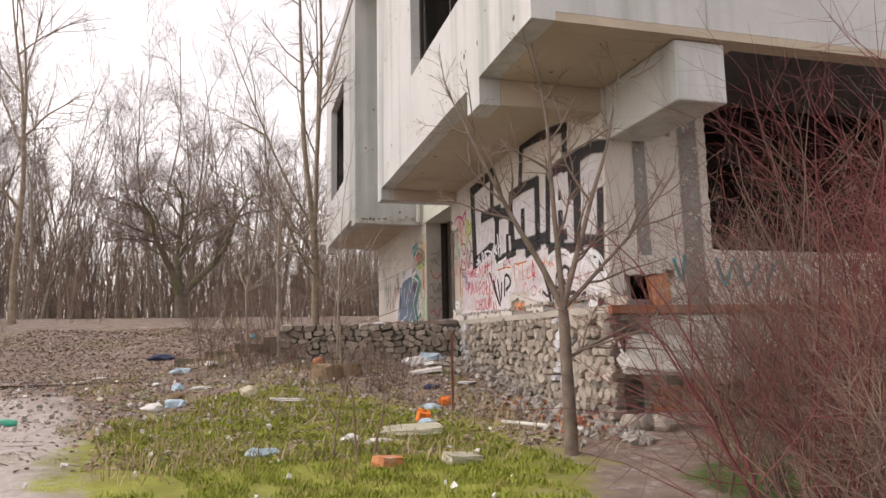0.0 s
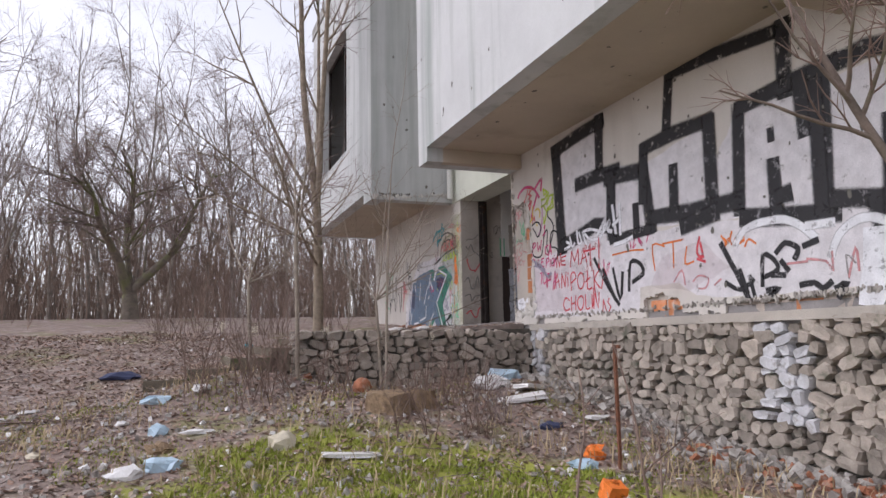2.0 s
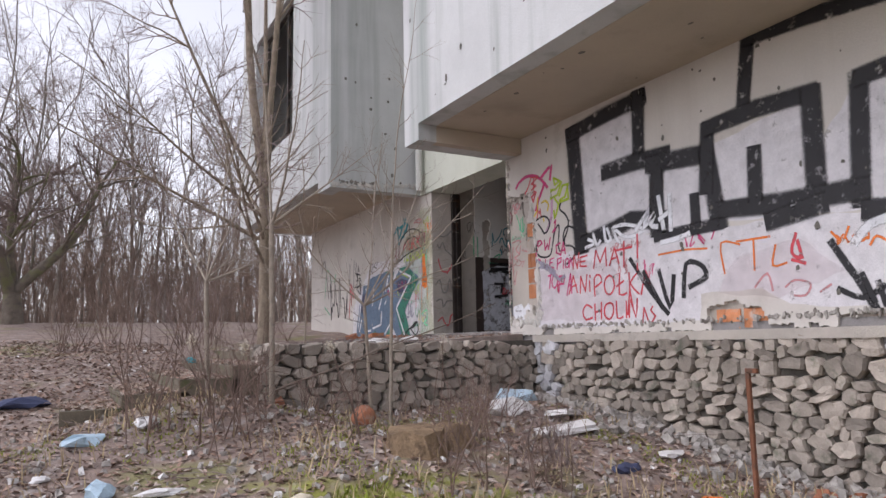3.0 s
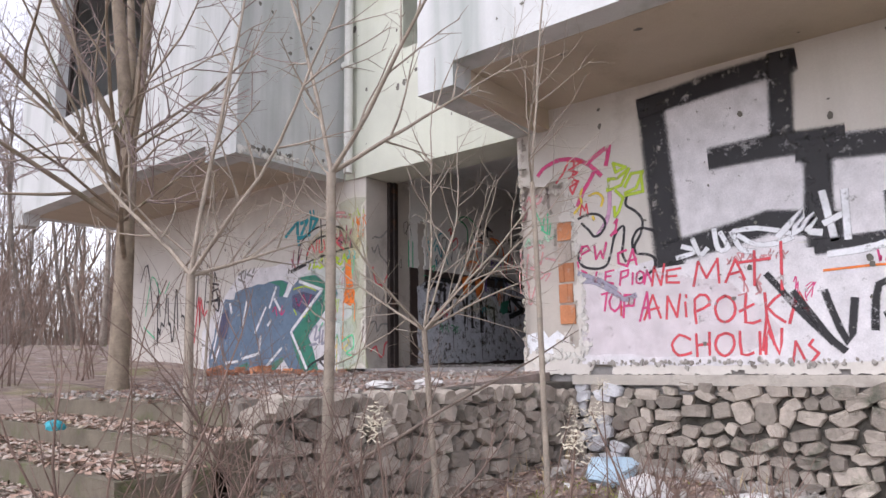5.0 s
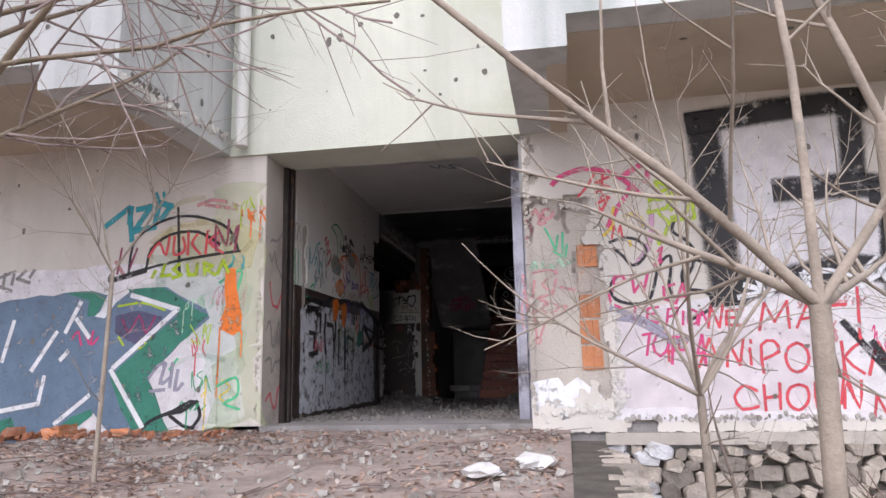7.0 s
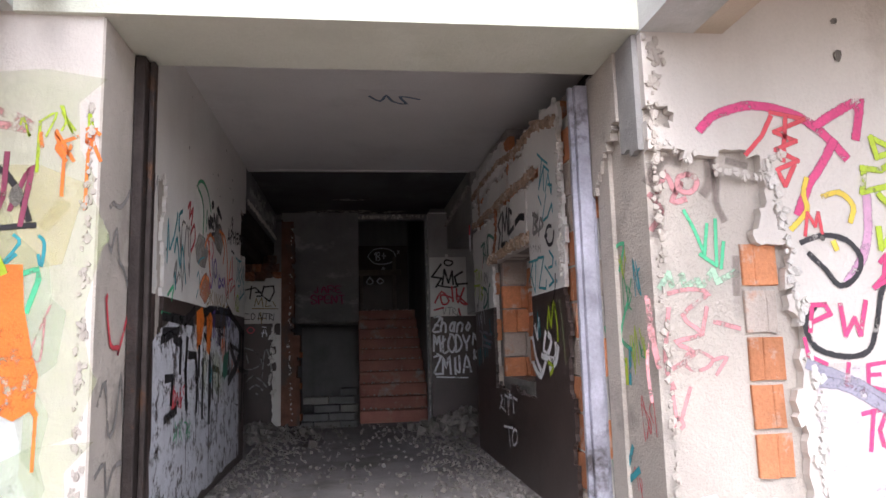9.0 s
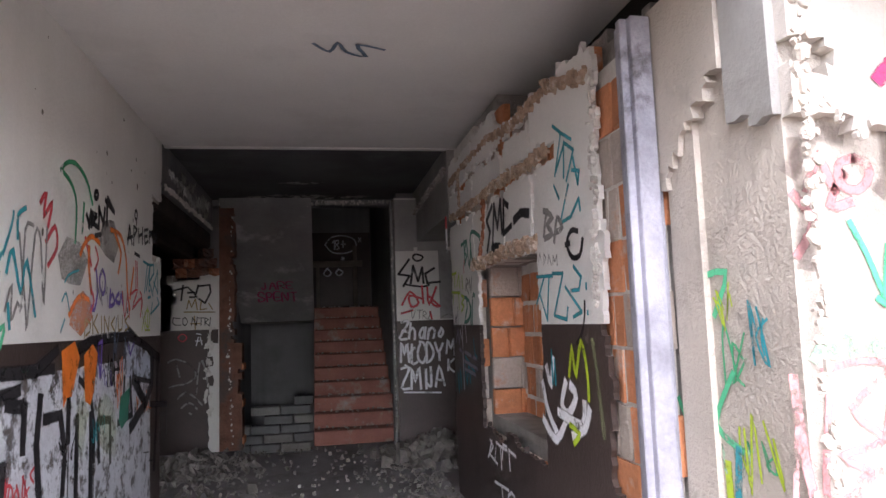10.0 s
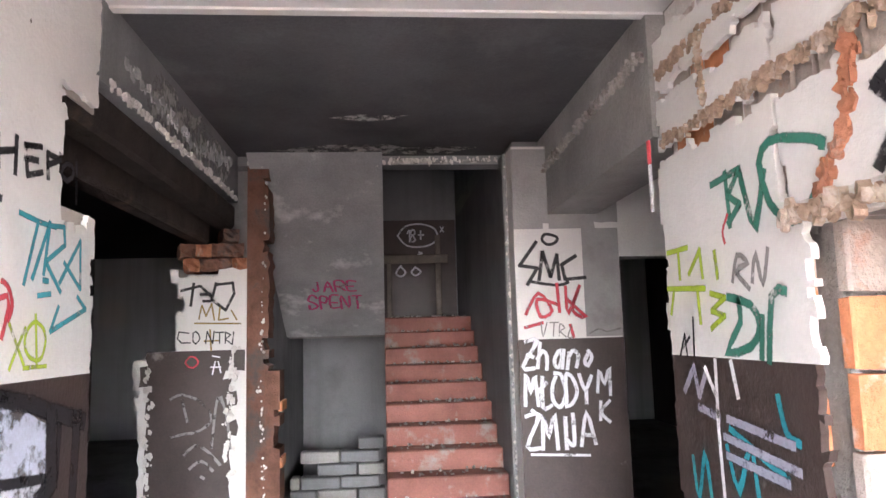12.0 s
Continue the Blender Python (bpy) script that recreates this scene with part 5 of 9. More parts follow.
def on_soffit(a, b, off):
    x = 12.1 - b * 0.85
    return (x - 0.53 * off, a, 4.68 - (x - 10.5) * (1.35 / 2.15) - 0.03 - off)


DADO_TOP = 3.22


def right_plaster(u, v):
    n, m = rough_edge(u, v, 12.0, 3.5), rough_edge(u, v, 31.0, 9.0)
    if 5.82 + 0.05 * n < u < 7.12 + 0.03 * m and 2.56 + 0.07 * n < v < 3.62 + 0.05 * n:
        return False
    if u < 5.02 + 0.08 * n + 0.03 * m or u > 8.06 + 0.04 * n:
        return False
    if v > min(4.5, broken_top(u) - 0.05) + 0.06 * n + 0.03 * m:
        return False
    if u > 5.5 and abs(v - 4.02 - 0.05 * n) < 0.03 + 0.035 * abs(m):
        return False
    if v > 3.6 and abs(u - 5.86 - 0.05 * n) < 0.018 + 0.015 * abs(m):
        return False
    if v > 3.6 and abs(u - 6.42 - 0.05 * n) < 0.03 + 0.03 * abs(m):
        return False
    if u > 5.9 and abs(v - 4.26 - 0.05 * n) < 0.02 + 0.03 * abs(m):
        return False
    if v > 3.66 and abs(u - 7.2 - 0.05 * n) < 0.022:
        return False
    return True


def left_plaster(u, v):
    n, m = rough_edge(u, v, 17.0, 3.5), rough_edge(u, v, 23.0, 9.0)
    if u < 4.92 + 0.02 * n or 5.08 + 0.03 * n < u < 5.2 + 0.06 * n and v < 3.9 + 0.2 * n:
        return False
    if u > 7.76 + 0.05 * n + 0.04 * m and 3.78 + 0.08 * n < v < 4.22:
        return False
    return u < 8.03 + 0.03 * n + 0.02 * m


for wall, fn, c0, c1, u0, u1 in ((wall_right, right_plaster, 13.637, 13.66, 4.46, 8.1), (wall_left, left_plaster, 15.87, 15.89, 4.5, 8.06)):
    part("plaster", slab("y", c0, c1, steps(u0, u1, 0.025), steps(DADO_TOP, CEILING, 0.025), fn, jitter=0.008, seed=4), M_INNER, wall, "dirty white plaster with broken edges")
    part("dado", slab("y", c0, c1, steps(u0, u1, 0.025), steps(FLOOR, DADO_TOP, 0.025), fn, jitter=0.008, seed=5), M_DADO, wall, "glossy dark brown dado paint, chipped")
part("dado", walled("x", 9.994, 9.999, 13.17, 13.9, FLOOR, 3.27), M_DADO, panel_right, "glossy dark brown dado paint, chipped")
part("dado", slab("x", 10.594, 10.599, steps(15.81, 16.75, 0.05), steps(FLOOR, 3.25, 0.05), lambda u, v: u < 16.52 + 0.07 * rough_edge(u, v, 2.0) and not (u < 15.9 + 0.06 * rough_edge(u, v, 8.0, 6.0) and v < 3.1), jitter=0.012), M_DADO, panel_left,
     "glossy dark brown dado paint, chipped")
structure("landing_dado", boxes((14.19, 14.199, 13.86, 15.79, 3.52, 4.78)), M_DADO, "dark brown painted lower wall of the landing", "wall")
structure("niche_back", boxes((5.75, 7.2, 13.26, 13.335, 2.5, 3.7)), M_MORTAR, "mortar behind the bricks of the niche", "wall")
structure("niche_ledge", boxes((5.86, 7.09, 13.34, 13.6, 2.6, 2.64)), M_MORTAR, "crumbled mortar ledge of the niche", "ledge")

structure("niche_lintel", boxes((5.8, 7.2, 13.42, 13.672, 3.6, 3.66), bevel=0.012), M_SLABWHITE, "rough concrete lintel of the niche", "lintel")
torn_edge(wall_right, lambda a, b, off: (a, 13.672 + off, b), [(5.8, 3.62), (7.2, 3.62)], M_CRUMB, 220, 0.022, 91, "crumbled edge above the niche", 0.03)
torn_edge(wall_right, lambda a, b, off: (a, 13.66 + off, b), [(5.6, 4.02), (6.6, 4.05), (8.0, 4.06)], M_CRUMB, 420, 0.02, 92, "crumbled mortar in the cracks", 0.02)
torn_edge(wall_right, on_right, [(5.04, 4.2), (5.08, 3.6), (5.1, 3.3)], M_SLABWHITE, 110, 0.02, 93, "broken plaster edge by the door", 0.016)
torn_edge(wall_right, on_right, [(8.02, 4.35), (7.75, 4.36), (6.7, 4.38), (6.2, 4.3)], M_CRUMB, 240, 0.018, 96, "crumbled mortar in the cracks", 0.018)
torn_edge(wall_right, on_right, [(7.64, 4.4), (7.64, 4.05)], M_CRUMB, 60, 0.016, 97, "crumbled mortar in the cracks", 0.018)
torn_edge(wall_right, on_right, [(6.86, 4.04), (6.93, 3.8), (7.05, 3.65)], M_BRICKOLD, 90, 0.024, 98, "bare orange brick in a crack", 0.01)
torn_edge(wall_right, on_right, [(5.1, 4.2), (5.6, 4.32), (6.2, 4.3)], M_CRUMB, 160, 0.022, 99, "crumbled top of the broken wall", 0.02)

# steel door frame
door_frame = thing("door_frame", (4.62, 14.7, FLOOR), "dark rusty steel door frame without a door", "door frame")
for y, w in ((13.66, 0.07), (15.79, 0.07)):
    if y > 14:
        part("post", boxes((-0.2, -0.04, 1.06, 1.107, 0.0, 2.32), (-0.14, -0.09, 1.035, 1.059, 0.0, 2.32), bevel=0.004), M_METAL, door_frame)
        continue
    part("post", boxes((0.0, 0.13, y - 14.7 - w / 2, y - 14.7 + w / 2, 0.0, 2.3), (0.03, 0.06, y - 14.7 - 0.06, y - 14.7 + 0.06, 0.0, 2.3), bevel=0.004), M_METAL if y > 14 else M_FRAME, door_frame, "" if y > 14 else "scratched pale steel post")

# writing on the left wall
W = wall_left
rnd = random.Random(77)
spray(wall_left, on_left, pts("5.95,4 6.05,4.06 6.18,4.07 6.32,4.02 6.41,3.92;5.97,4 6.1,3.96 6.17,3.87 6.16,3.69;6.28,3.9 6.26,3.75"), 0.023, P_GREEN, "green sprayed arcs")
spray(wall_left, on_left, pts("6.32,3.85 6.36,3.81 6.39,3.88 6.36,3.79;6.4,3.8 6.41,3.87 6.48,3.87 6.41,3.82 6.51,3.81;6.52,3.81 6.52,3.92 6.6,3.84 6.62,3.93;6.66,3.85 6.67,4 6.78,3.95;6.63,3.98 6.8,3.94"), 0.03, P_BLACK, "bold black sprayed tag", smooth_n=1)
spray(wall_left, on_left, pts("6.47,4 6.49,4 6.5,3.99 6.49,3.97 6.47,3.96 6.45,3.96 6.44,3.97 6.45,3.99 6.47,4;6.46,3.76 6.56,3.78"), 0.026, P_BLACK, "black sprayed dots", smooth_n=2)
spray(wall_left, on_left, pts("7.09,3.79 7.13,3.91 7.19,3.8;7.08,3.82 7.2,3.85;7.23,3.8 7.23,3.92 7.31,3.91 7.24,3.86;7.36,3.83 7.35,3.92;7.35,3.87 7.45,3.9;7.45,3.83 7.45,3.94;7.6,3.95 7.5,3.93 7.52,3.84 7.61,3.87;7.5,3.89 7.58,3.9;7.65,3.86 7.64,3.94 7.73,3.94 7.64,3.9;7.78,3.94 7.82,3.94 7.83,3.92 7.82,3.9 7.78,3.88 7.75,3.89 7.74,3.9 7.75,3.92 7.78,3.94;7.86,3.82 7.85,3.96"), 0.02, P_BLACK, "black sprayed tag", smooth_n=1)
spray(wall_left, on_left, pts("7.28,4.03 7.3,4.02 7.31,4.01 7.3,3.98 7.28,3.97 7.26,3.98 7.25,4 7.26,4.02 7.28,4.03;7.26,3.75 7.38,3.74"), 0.022, P_BLACK, "black sprayed dots", smooth_n=2)
spray(wall_left, on_left, pts("7.49,3.72 7.62,3.71 7.72,3.71;7.6,3.7 7.53,3.51;7.58,3.53 7.68,3.72 7.65,3.55;7.68,3.71 7.78,3.72 7.79,3.66 7.66,3.59 7.77,3.5;7.76,3.53 7.91,3.69 7.92,3.52 7.79,3.6;7.62,3.48 7.7,3.49;7.65,3.53 7.68,3.53;7.9,3.49 7.97,3.45 7.71,3.37 7.76,3.45"), 0.017, P_TEAL, "teal sprayed tag", smooth_n=1)
spray(wall_left, on_left, pts("7.46,3.39 7.55,3.27;7.55,3.38 7.47,3.26;7.61,3.4 7.66,3.38 7.68,3.34 7.66,3.29 7.62,3.28 7.57,3.3 7.55,3.34 7.57,3.38 7.61,3.4;7.61,3.42 7.63,3.26;7.55,3.26 7.69,3.26"), 0.013, P_LIME, "lime sprayed tag")
spray(wall_left, on_left, pts("7.41,3.51 7.45,3.49 7.47,3.44 7.45,3.4"), 0.017, P_RED, "red sprayed hook")
spray(wall_left, on_left, pts("6.24,3.64 6.3,3.7 6.41,3.75 6.54,3.73;6.37,3.69 6.37,3.59 6.42,3.46;6.74,3.83 6.94,3.82 7.06,3.7 7.1,3.51 7.16,3.39;6.82,3.82 6.95,3.72 6.9,3.6;7.24,3.65 7.16,3.46;6.1,3.34 6.23,3.43 6.38,3.42"), 0.028, P_ORANGE, "orange sprayed scrawl")
filled(wall_left, on_left, pts("6.1,3.28 6.14,3.38 6.28,3.44 6.44,3.42 6.42,3.32 6.25,3.26")[0], P_ORANGEHAZE, "orange sprayed cloud", off=0.008, soft=0.1, rough=0.03)
filled(wall_left, on_left, pts("5.99,3.49 5.93,3.58 6.04,3.68 6.26,3.7 6.34,3.61 6.23,3.51")[0], P_GREYHAZE, "grey sprayed cloud", off=0.0065, soft=0.12, rough=0.03)
filled(wall_left, on_left, pts("6.52,3.71 6.58,3.83 6.84,3.89 6.9,3.76 6.79,3.67")[0], P_GREYHAZE, "grey sprayed cloud", off=0.0065, soft=0.12, rough=0.03)
spray(wall_left, on_left, pts("6.49,3.58 6.52,3.47 6.47,3.37 6.42,3.39;6.6,3.59 6.63,3.57 6.65,3.53 6.64,3.48 6.61,3.46 6.57,3.48 6.55,3.52 6.56,3.56 6.6,3.59;6.75,3.49 6.74,3.4 6.83,3.42 6.79,3.47 6.75,3.44;6.92,3.48 6.85,3.44 6.94,3.42 6.96,3.48 7,3.42"), 0.023, P_VIOLET, "violet sprayed word", smooth_n=2)
spray(wall_left, on_left, pts("6.99,3.49 7.05,3.34 7.11,3.48 7.15,3.34;7.16,3.48 7.34,3.52 7.22,3.4 7.44,3.47 7.42,3.35;7.29,3.7 7.3,3.52;7.32,3.7 7.34,3.54;6.41,3.48 6.46,3.42 6.41,3.36;6.47,3.7 6.52,3.64 6.46,3.58"), 0.018, P_RED, "red sprayed scrawl")
spray(wall_left, on_left, pts("6.32,3.23 6.33,3.32 6.41,3.3 6.4,3.26 6.34,3.24;6.45,3.25 6.44,3.34;6.52,3.35 6.46,3.3 6.54,3.25;6.6,3.25 6.59,3.34;6.65,3.25 6.64,3.34 6.72,3.26 6.73,3.34;6.84,3.34 6.77,3.3 6.84,3.26;6.9,3.35 6.92,3.26 6.99,3.27 7,3.35;7.13,3.35 7.05,3.32 7.14,3.28 7.06,3.26"), 0.013, P_BROWN, "ochre sprayed word", smooth_n=1)
spray(wall_left, on_left, pts("6.03,3.49 6.09,3.53 6.22,3.56;6,3.4 6.05,3.44 6.1,3.36;5.99,3.26 6.04,3.32"), 0.012, P_TEAL, "teal sprayed lines")
spray(wall_left, on_left, pts("5.42,3.49 5.47,3.58 5.55,3.42 5.6,3.55 5.7,3.33;5.46,3.28 5.44,3.37;5.51,3.63 5.51,3.72 5.58,3.76"), 0.02, P_TEAL, "teal sprayed scrawl")
spray(wall_left, on_left, pts("5.73,3.81 5.79,3.86 5.77,3.76 5.86,3.83 5.82,3.72;6.31,3.73 6.41,3.6;5.8,3.65 5.9,3.73 5.93,3.64 5.83,3.55"), 0.023, P_RED, "red sprayed tag")
filled(wall_left, on_left, [(5.05, 1.97), (5.06, 2.98), (5.4, 3.12), (6.1, 3.07), (6.9, 3.1), (7.72, 3.04), (7.76, 2.0)], P_MURAL, "dirty white fill of a sprayed mural", off=0.004)
filled(wall_left, on_left, pts("7.07,3.3 7.76,3.07 7.76,2.91 7.1,2.99")[0], P_PALEBLUE, "pale blue-grey fill of the mural", off=0.0065, soft=0.05)
spray(wall_left, on_left, pts("7.13,3.28 7.8,3.08 7.79,2.9 7.3,2.96"), 0.033, P_BLACK, "black outlines of a sprayed mural", smooth_n=1, ragged=0.2)
spray(wall_left, on_left, pts("6.25,3.18 6.41,3.21 6.75,3.22 7.16,3.23 7.6,3.15 7.98,3.05;7.93,3.08 7.9,2.68 7.85,2.3"), 0.059, P_BLACK, "black outlines of a sprayed mural", smooth_n=1, ragged=0.2)
spray(wall_left, on_left, pts("7.26,2.96 7.58,2.78 7.21,2.66;7.74,3.09 7.75,2.89 7.58,2.78"), 0.079, P_BLACK, "black outlines of a sprayed mural", smooth_n=1, ragged=0.2)
spray(wall_left, on_left, pts("6.94,2.73 7.24,2.74 7.19,2.97;7.06,2.98 7.05,2.9;6.59,2.58 6.56,2.79 6.78,2.77 6.79,2.54;6.26,3.03 6.43,2.95 6.5,2.78 6.5,2.6;7.73,2.75 8.24,2.7"), 0.04, P_BLACK, "black outlines of a sprayed mural", smooth_n=1, ragged=0.2, drips=5)
spray(wall_left, on_left, pts("5.41,3.11 5.72,3.1 5.96,3.18;5.78,2.99 5.75,2.8 5.79,2.58;6.12,2.97 6.12,2.76;5.83,2.89 6.01,2.89 6.08,2.72 6.06,2.54;6.24,2.85 6.24,2.48;6.45,2.84 6.46,2.42;5.46,2.99 5.62,2.97 5.61,2.8"), 0.053, P_BLACK, "black outlines of a sprayed mural", smooth_n=1, ragged=0.2, drips=8)
filled(wall_left, on_left, pts("6.94,2.73 6.96,2.86 7.18,2.9 7.16,2.73 6.99,2.68")[0], P_DGREEN, "green sprayed edge of the mural", off=0.0195, soft=0.03, rough=0.02)
filled(wall_left, on_left, pts("6,3.16 6.16,3.19 6.24,3.11 6.18,2.96 6.06,2.95 6.02,2.94")[0], P_ORANGE, "orange sprayed blot", off=0.0195, soft=0.06, rough=0.03)
filled(wall_left, on_left, pts("6.31,3.13 6.43,3.17 6.52,3.12 6.51,2.96 6.4,2.88 6.32,2.94")[0], P_ORANGE, "orange sprayed blot", off=0.0195, soft=0.06, rough=0.03)
filled(wall_left, on_left, pts("6.21,2.85 6.3,2.94 6.38,2.82 6.34,2.64 6.25,2.66")[0], P_LIMEHAZE, "lime sprayed cloud", off=0.0205, soft=0.06, rough=0.03)
filled(wall_left, on_left, pts("6.54,2.84 6.65,2.9 6.88,2.82 6.86,2.57 6.58,2.66")[0], P_LIMEHAZE, "lime sprayed cloud", off=0.0205, soft=0.06, rough=0.03)
spray(wall_left, on_left, pts("6.73,3.13 6.72,2.96;6.79,3.1 6.82,3.08 6.84,3.03 6.83,2.98 6.8,2.96 6.77,2.98 6.76,3.03 6.77,3.08 6.79,3.1;6.85,3.13 6.85,2.95;6.94,3.1 6.92,2.97;6.86,3.04 6.95,3.04"), 0.017, P_BLACK, "black sprayed figures", smooth_n=2)
spray(wall_left, on_left, pts("7.54,2.46 7.68,2.44;7.61,2.45 7.58,2.38;7.75,2.41 7.69,2.38 7.82,2.36"), 0.009, P_BLACK, "small black tag", smooth_n=1)
spray(wall_left, on_left, pts("6.58,3.02 6.54,3.19 6.61,3.21 6.59,3.02;7.12,3.19 7.18,3.11 7.26,3.18"), 0.02, P_VIOLET, "blue sprayed lines", smooth_n=1)
spray(wall_left, on_left, pts("4.89,3.57 4.89,3.23;4.97,3.56 4.97,3.23;5.3,3.23 5.42,3.29 5.39,3.21;5.19,3.13 5.82,3.1"), 0.02, P_GREEN2, "green sprayed lines")
spray(wall_left, on_left, pts("5.23,3.03 5.57,3.04 5.2,2.98;5.22,3.11 5.92,3.1;5.3,2.77 5.45,2.77 5.43,2.63;5.3,2.55 5.55,2.58"), 0.046, P_BLACK, "black outlines of a sprayed mural", smooth_n=1)
for k in range(3):
    spray(W, on_left, [scribble(rnd, 5.25 + 0.15 * k, 3.25, 0.25, 0.5, 6)], 0.016, rnd.choice([P_GREY, P_TEAL, P_BROWN, P_BLACK]), "scrawled spray tag")
# on the right wall
spray(wall_right, on_right, pts("5.5,4.11 5.4,4.05 5.28,3.99;5.4,4.05 5.5,3.88;5.48,3.9 5.37,3.99 5.39,3.85;5.37,4 5.26,3.94 5.36,3.83;5.27,3.91 5.23,3.79 5.21,3.84 5.29,3.86;5.52,3.84 5.46,3.77;5.34,3.81 5.46,3.66 5.33,3.67 5.23,3.73 5.22,3.68"), 0.016, P_TEAL, "teal sprayed tag", smooth_n=1)
spray(wall_right, on_right, pts("5.83,3.45 5.6,3.44;5.72,3.44 5.85,3.32;5.65,3.44 5.7,3.24 5.8,3.37;5.6,3.45 5.46,3.44 5.6,3.26 5.44,3.24 5.42,3.29;5.33,3.46 5.25,3.41 5.28,3.36 5.37,3.36;5.44,3.38 5.26,3.27 5.36,3.25;5.2,3.38 5.2,3.36;5.2,3.27 5.2,3.26"), 0.016, P_TEAL, "teal sprayed tag", smooth_n=1)
spray(wall_right, on_right, pts("6.65,3.94 6.8,3.87 6.72,3.79 6.81,3.68;6.67,3.7 6.6,3.94 6.54,3.79 6.45,3.94 6.44,3.75;6.29,3.88 6.38,3.92 6.41,3.74 6.24,3.76"), 0.036, P_BLACK, "bold black sprayed tag", smooth_n=1)
spray(wall_right, on_right, pts("6.18,3.78 6.05,3.8 5.92,3.78;6.69,3.68 6.54,3.68 6.44,3.65"), 0.05, P_BLACK, "black sprayed swoosh")
spray(wall_right, on_right, pts("7.52,3.83 7.51,3.65;7.62,3.81 7.43,3.82 7.51,3.75 7.44,3.71 7.52,3.66"), 0.024, P_DGREEN, "dark green sprayed tag", smooth_n=1)
spray(wall_right, on_right, pts("7.43,3.82 7.4,3.72 7.36,3.62 7.29,3.78;7.01,3.78 7.02,3.8 7.14,3.84 7.25,3.86 7.31,3.81 7.27,3.68 7.17,3.61 7.1,3.63 7.06,3.66"), 0.028, P_DGREEN, "dark green sprayed tag", smooth_n=2)
spray(wall_right, on_right, pts("7.56,3.42 7.42,3.39 7.38,3.32 7.44,3.26 7.59,3.24 7.49,3.34 7.5,3.41;7.34,3.22 7.3,3.41 7.23,3.42;7.36,3.35 7.38,3.23"), 0.028, P_DGREEN, "dark green sprayed tag", smooth_n=2)
spray(wall_right, on_right, pts("8.02,3.62 7.84,3.62;7.92,3.61 7.92,3.51;7.84,3.52 7.74,3.6 7.73,3.5;7.63,3.58 7.62,3.49;8.04,3.48 7.72,3.46;7.98,3.47 8.02,3.38;7.78,3.47 7.77,3.34;7.68,3.44 7.58,3.42 7.68,3.38 7.59,3.36 7.69,3.32"), 0.02, P_LIME, "lime sprayed tag", smooth_n=1)
spray(wall_right, on_right, pts("7.52,3.47 7.48,3.55 7.42,3.52 7.49,3.5 7.42,3.44;7.4,3.46 7.37,3.54 7.34,3.45 7.3,3.55"), 0.017, P_GREY, "grey sprayed tag")
spray(wall_right, on_right, pts("7.96,3.22 7.91,3.3 7.9,3.22;7.87,3.29 7.93,3.25;7.83,3.36 7.84,3.22"), 0.013, P_BLACK, "small black tag", smooth_n=1)
spray(wall_right, on_right, pts("7.52,3.69 7.56,3.64 7.55,3.6"), 0.013, P_RED, "red sprayed stroke")
spray(wall_right, on_right, pts("5.69,3.63 5.64,3.73 5.56,3.7 5.64,3.68 5.57,3.63 5.68,3.62;5.55,3.59 5.5,3.69 5.44,3.64 5.52,3.63;5.68,3.75 5.62,3.74"), 0.026, P_GREY, "grey sprayed tag")
spray(wall_right, on_right, pts("5.26,3.6 5.34,3.61 5.39,3.56 5.34,3.5 5.25,3.5 5.21,3.56;5.41,3.56 5.36,3.56"), 0.023, P_BLACK, "black sprayed letter")
spray(wall_right, on_right, pts("5.8,3.51 5.77,3.56 5.74,3.5;5.72,3.5 5.71,3.55 5.68,3.53 5.72,3.5;5.66,3.5 5.64,3.54 5.61,3.49;5.59,3.49 5.58,3.53 5.56,3.5 5.53,3.53 5.53,3.48"), 0.007, P_GREY, "small grey tag", smooth_n=1)
spray(wall_right, on_right, pts("5.23,3.31 5.24,3.25 5.28,3.18 5.34,3.14"), 0.017, P_BLACK, "black drooping stroke")
spray(wall_right, on_right, pts("5.82,2.94 5.75,2.81 5.62,2.72;5.83,2.77 5.66,2.7 5.49,2.83;5.5,2.97 5.56,2.87 5.48,2.84 5.38,2.92 5.44,2.96;5.61,2.83 5.33,2.81 5.29,2.9;5.44,2.75 5.3,2.8 5.24,2.88;5.75,3.02 5.7,2.95 5.65,3.06"), 0.043, P_WHITE, "white sprayed scrawl on the dado")
spray(wall_right, on_right, pts("5.67,3.1 5.67,2.95;5.63,3.06 5.63,2.95"), 0.02, P_TEAL, "pale teal sprayed stroke")
spray(wall_right, on_right, pts("5.45,3 5.4,3.12 5.37,3.01 5.29,3.15 5.24,3.02 5.24,2.92;5.47,2.79 5.36,2.77 5.43,2.72"), 0.026, P_LIME, "lime sprayed scrawl")
spray(wall_right, on_right, pts("5.17,3.15 5.14,3.04 5.12,2.91 5.1,2.8"), 0.033, P_LIMEHAZE, "pale lime sprayed line")
spray(wall_right, on_right, pts("7.91,2.85 7.88,2.71 7.81,2.88 7.78,2.74;7.64,2.93 7.58,2.8 7.49,2.95 7.46,2.81;7.31,3.12 7.28,3.02 7.22,3;7.61,2.99 7.29,2.89"), 0.026, P_TEAL, "teal sprayed scrawl on the dado")
spray(wall_right, on_right, pts("7.62,3.02 7.25,2.99;7.65,2.96 7.23,2.92;7.64,2.9 7.29,2.88;7.83,3.04 7.68,3.02;7.94,3.09 7.85,3.18 7.82,3.08 7.76,3.16"), 0.03, P_GREYV, "grey sprayed bars on the dado", smooth_n=1)
